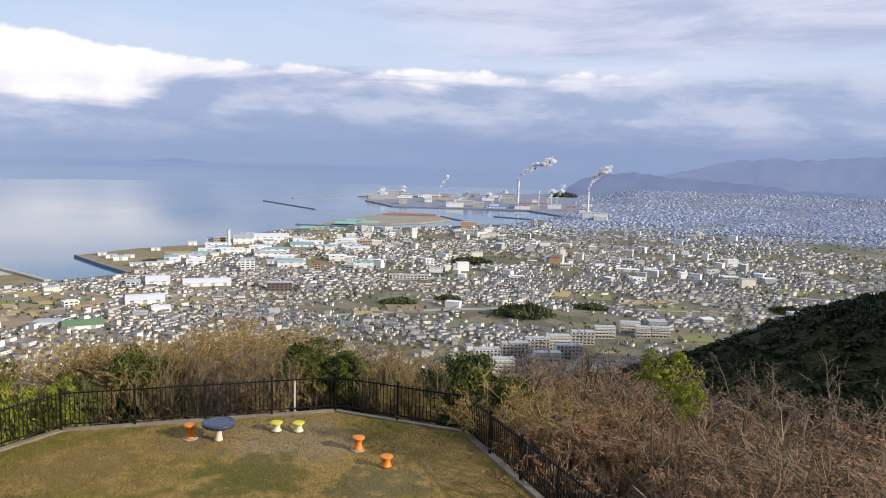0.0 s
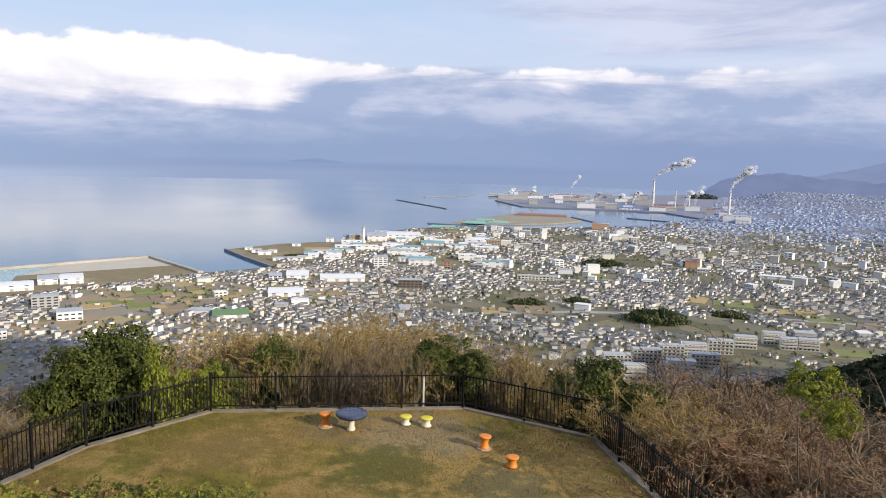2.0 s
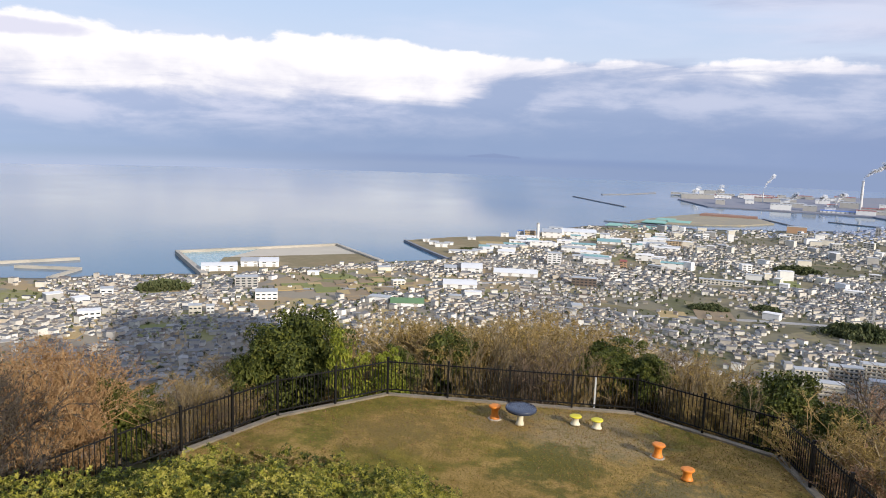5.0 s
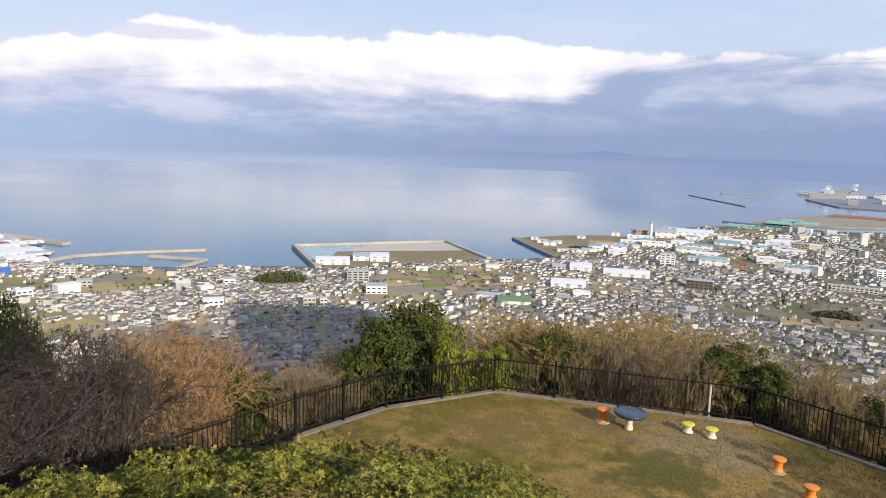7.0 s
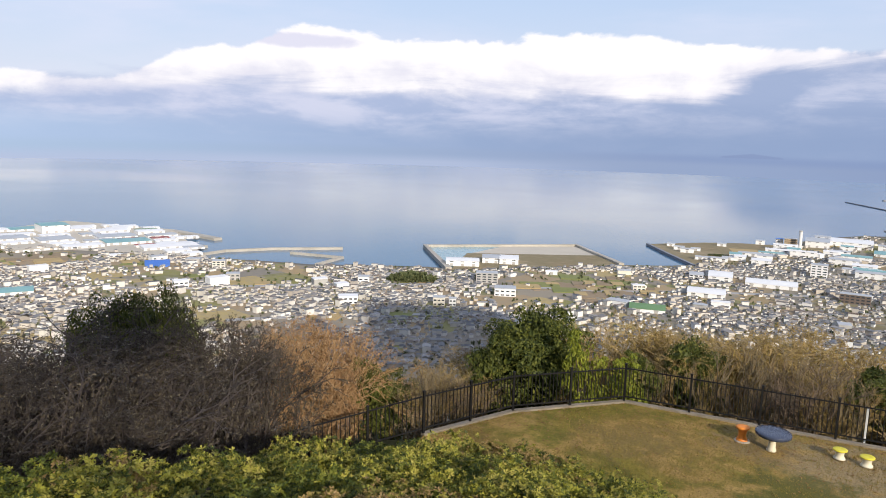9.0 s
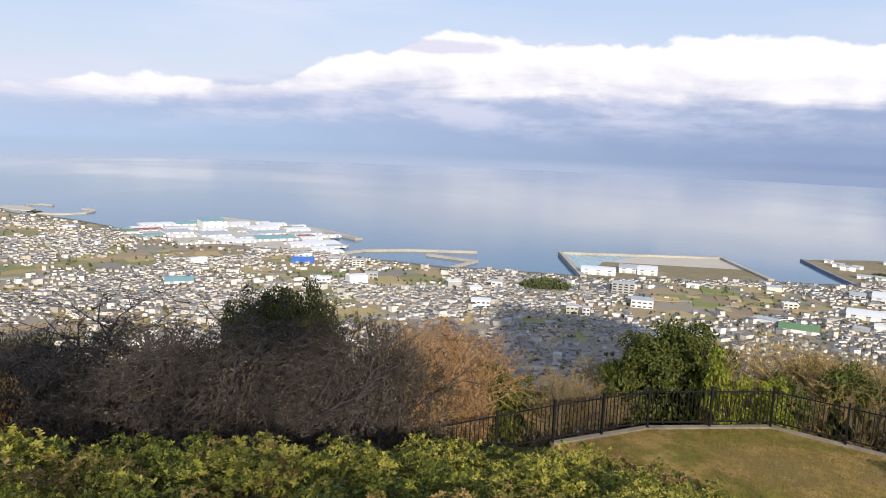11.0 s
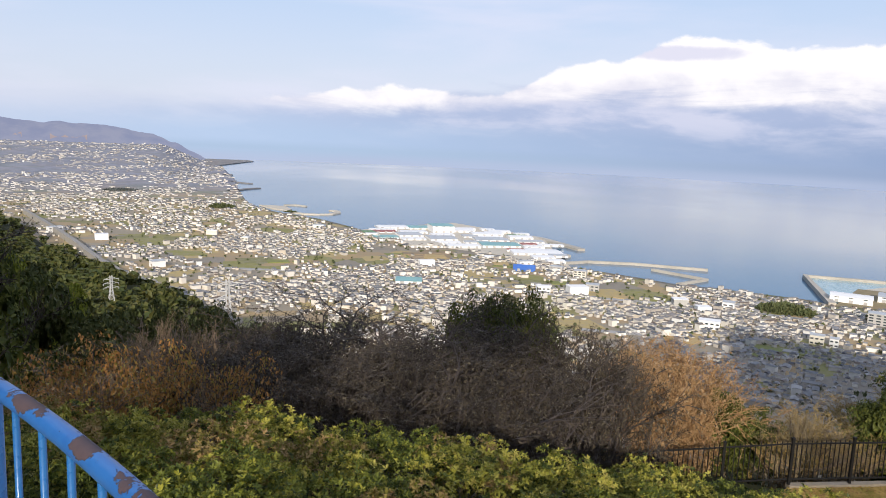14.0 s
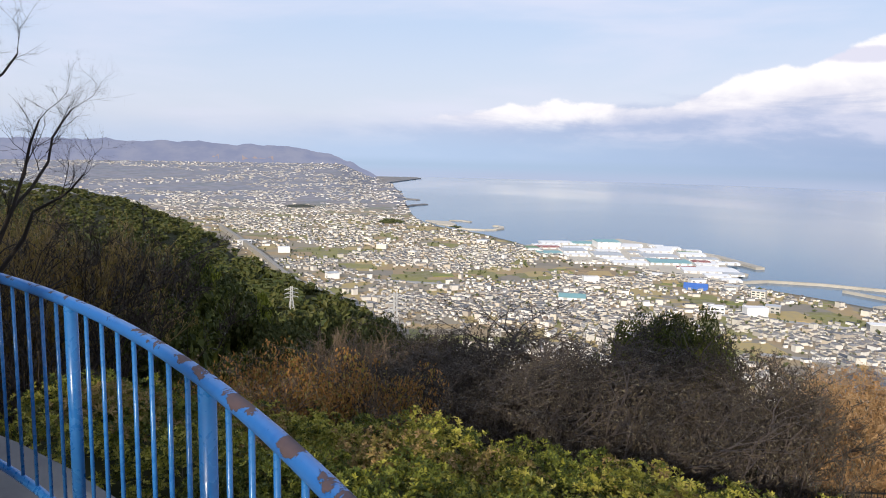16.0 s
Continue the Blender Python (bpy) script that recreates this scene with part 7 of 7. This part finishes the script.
# ---- bare tree at the deck's end ----
def bare_tree(az, r, height, lean, label, seed, spread=0.6):
    x, y = polar(az, r)
    ob = tagged(new("bare_tree"), label, "tree")
    ob.matrix_basis = pose(x, y, hill(x, y) - 0.1)
    rn = random.Random(seed)
    thick, thin = [], []

    def grow(p, d, l, rad, k):
        q = p
        for i in range(3):
            d = (d + Vector((rn.gauss(0, 0.12), rn.gauss(0, 0.12), rn.gauss(0.06, 0.07)))).normalized()
            n = q + d * l / 3
            (thick if k >= 3 else thin).append((q, n, rad * (1 - 0.13 * i), rad * (1 - 0.13 * (i + 1))))
            if k > 0 and (i or k < 4):
                for _ in range(2 if 0 < k < 3 and i == 2 else 1):
                    grow(n, d + Vector((rn.gauss(0, spread), rn.gauss(0, spread), rn.gauss(0.1, 0.3))), l * rn.uniform(0.5, 0.72), rad * 0.5, k - 1)
            q = n

    grow(Vector((0, 0, 0)), Vector(lean), height * 0.48, height * 0.011, 5)
    for name, segs, sides in (("trunk", thick, 7), ("crown", thin, 3)):
        v, q = limb_arrays(segs, sides)
        piece(name, mesh_np(name, v, q, [], M["bark"]), ob)




M["dark_bark"] = material("dark_wet_bark", [(0.03, 0.024, 0.02), (0.06, 0.048, 0.04)], 3.0, 0.9)


def branching_tree(base, limbs, label, seed):
    """A leafless tree whose main limbs run through given bearings, heights and distances; fine twigs spread from them."""
    rn = random.Random(seed)
    x, y = polar(*base)
    z = hill(x, y) - 0.2
    ob = tagged(new("bare_tree"), label, "tree")
    ob.matrix_basis = pose(x, y, z)
    o = Vector((x, y, z))

    def twigs(p, d, l, rad, k, out):
        q = p
        for i in range(3):
            d = (d + Vector((rn.gauss(0, 0.2), rn.gauss(0, 0.2), rn.gauss(0.04, 0.15)))).normalized()
            n = q + d * l / 3
            out.append((q, n, rad, rad * 0.8))
            rad *= 0.8
            if k:
                for _ in range(2):
                    twigs(n, d + Vector((rn.gauss(0, 0.6), rn.gauss(0, 0.6), rn.gauss(0.1, 0.5))), l * rn.uniform(0.45, 0.75), rad * 0.65, k - 1, out)
            q = n

    for pts, r0, r1, size in limbs:
        way = [Vector((*polar(a, r), EYE + r * math.tan(radians(e)))) - o for a, e, r in pts]
        wood, fine = [], []
        for i, (p, q) in enumerate(zip(way, way[1:])):
            f0, f1 = i / (len(way) - 1), (i + 1) / (len(way) - 1)
            mid = p.lerp(q, 0.5) + Vector((rn.gauss(0, 0.05), rn.gauss(0, 0.05), rn.gauss(0, 0.05)))
            ra, rb = r0 + (r1 - r0) * f0, r0 + (r1 - r0) * f1
            wood += [(p, mid, ra, (ra + rb) / 2), (mid, q, (ra + rb) / 2, rb)]
            if i:
                for t in (0.35, 0.7, 1.0):
                    twigs(p.lerp(q, t), (q - p).normalized() + Vector((rn.gauss(0, 0.5), rn.gauss(0, 0.5), rn.gauss(0.3, 0.3))), size * (1.1 if t == 1 else 0.7), max(rb * 0.5, 0.006), 3 if t == 1.0 else 2, fine)
        v, q = limb_arrays(wood, 6)
        limb = piece("limb", mesh_np("limb", v, q, [], M["dark_bark"], False), ob)
        v, q = limb_arrays(fine, 3)
        piece("twig_spray", mesh_np("twig_spray", v, q, [], M["dark_bark"]), limb)


branching_tree((-120, 14.5), [
    (((-120, -24, 14.5), (-117.5, -11, 14.2), (-115.6, -6.6, 14.0), (-113.9, -1.9, 13.8), (-112.9, 1.4, 13.6)), 0.06, 0.016, 0.6),
    (((-115.6, -6.6, 14.0), (-113.6, -3.2, 14.2), (-112.2, 0.2, 14.3), (-110.9, 2.2, 14.4)), 0.035, 0.01, 0.55),
    (((-117.5, -11, 14.2), (-114.2, -6.6, 13.6), (-111.8, -3.8, 13.2), (-110.3, -2.2, 13.0)), 0.045, 0.01, 0.5),
    (((-120, -24, 14.5), (-121, -8, 15), (-118.5, 0.5, 15), (-116.2, 3.2, 14.8), (-114.0, 5.6, 14.6)), 0.06, 0.014, 0.6)],
    "leafless tree with fine forked branches at the end of the deck", 4)
bare_tree(-105.5, 21.5, 4.6, (-0.3, 0.1, 0.9), "pale leafless tree among the evergreens", 12)


# unseen trees added out of view to throw shadow streaks across the lawn
for az, r, height, seed in ((79, 17.5, 17, 21), (84, 17, 16, 22), (90, 18.5, 17, 23)):
    bare_tree(az, r, height, (0.05, 0.03, 1), "tall unseen leafless tree added to cast shadow on the lawn", seed, 0.35)


# ---- grass on the lawn ----
def inside(x, y, poly):
    c = False
    for (x0, y0), (x1, y1) in zip(poly, poly[1:] + poly[:1]):
        if (y0 > y) != (y1 > y) and x < (x1 - x0) * (y - y0) / (y1 - y0) + x0:
            c = not c
    return c


def build_grass():
    rn = random.Random(41)
    V = []
    while len(V) < 3 * 42000:
        x, y = rn.uniform(-14, 7), rn.uniform(9, 23.4)
        if y < 13.5 and rn.random() < 0.6 or not inside(x, y, ring):
            continue
        if noise.noise(Vector((x * 0.45, y * 0.45, 2))) + rn.gauss(0, 0.25) < -0.25:
            continue
        a, h, w = rn.uniform(0, 6.28), rn.uniform(0.02, 0.055), rn.uniform(0.006, 0.014)
        dx, dy = math.cos(a) * w, math.sin(a) * w
        V += [(x - dx, y - dy, LAWN), (x + dx, y + dy, LAWN), (x + rn.gauss(0, 0.02), y + rn.gauss(0, 0.02), LAWN + h)]
    n = len(V) // 3
    thing("grass", mesh_np("grass", V, [], np.arange(3 * n).reshape(-1, 3), M["grass"]), "short dry winter grass on the lawn", "grass", kind="stuff")


M["grass"] = leaf_material("dry_grass_blade", [(0.1, 0.1, 0.018), (0.19, 0.15, 0.028), (0.28, 0.2, 0.06), (0.35, 0.26, 0.11)], 0.4, 0.5, 0.7)
build_grass()


def build_litter():
    """Curled brown leaves blown against the fence and over the turf."""
    rn = random.Random(52)
    V = []
    while len(V) < 4 * 2600:
        x, y = rn.uniform(-14, 5), rn.uniform(12, 23.2)
        if not inside(x, y, ring):
            continue
        gap = fence_r(bearing(x, y)) - math.hypot(x, y)
        if rn.random() > math.exp(-gap / 2.2) + 0.12 * (noise.noise(Vector((x * 0.6, y * 0.6, 8))) > 0):
            continue
        a, s = rn.uniform(0, 6.28), rn.uniform(0.025, 0.05)
        c, d = math.cos(a) * s, math.sin(a) * s
        z = LAWN + rn.uniform(0.006, 0.02)
        V += [(x - c, y - d, z), (x + d * 0.5, y - c * 0.5, z + 0.012), (x + c, y + d, z + 0.004), (x - d * 0.5, y + c * 0.5, z + 0.015)]
    n = len(V) // 4
    thing("leaf_litter", mesh_np("leaf_litter", V, np.arange(4 * n).reshape(-1, 4), [], M["litter"]), "dry brown leaves scattered on the lawn by the fence", "leaves", kind="stuff")


M["litter"] = leaf_material("fallen_brown_leaf", [(0.12, 0.06, 0.025), (0.24, 0.13, 0.05), (0.34, 0.21, 0.1)], 1.0, 0.8, 0.7)
build_litter()
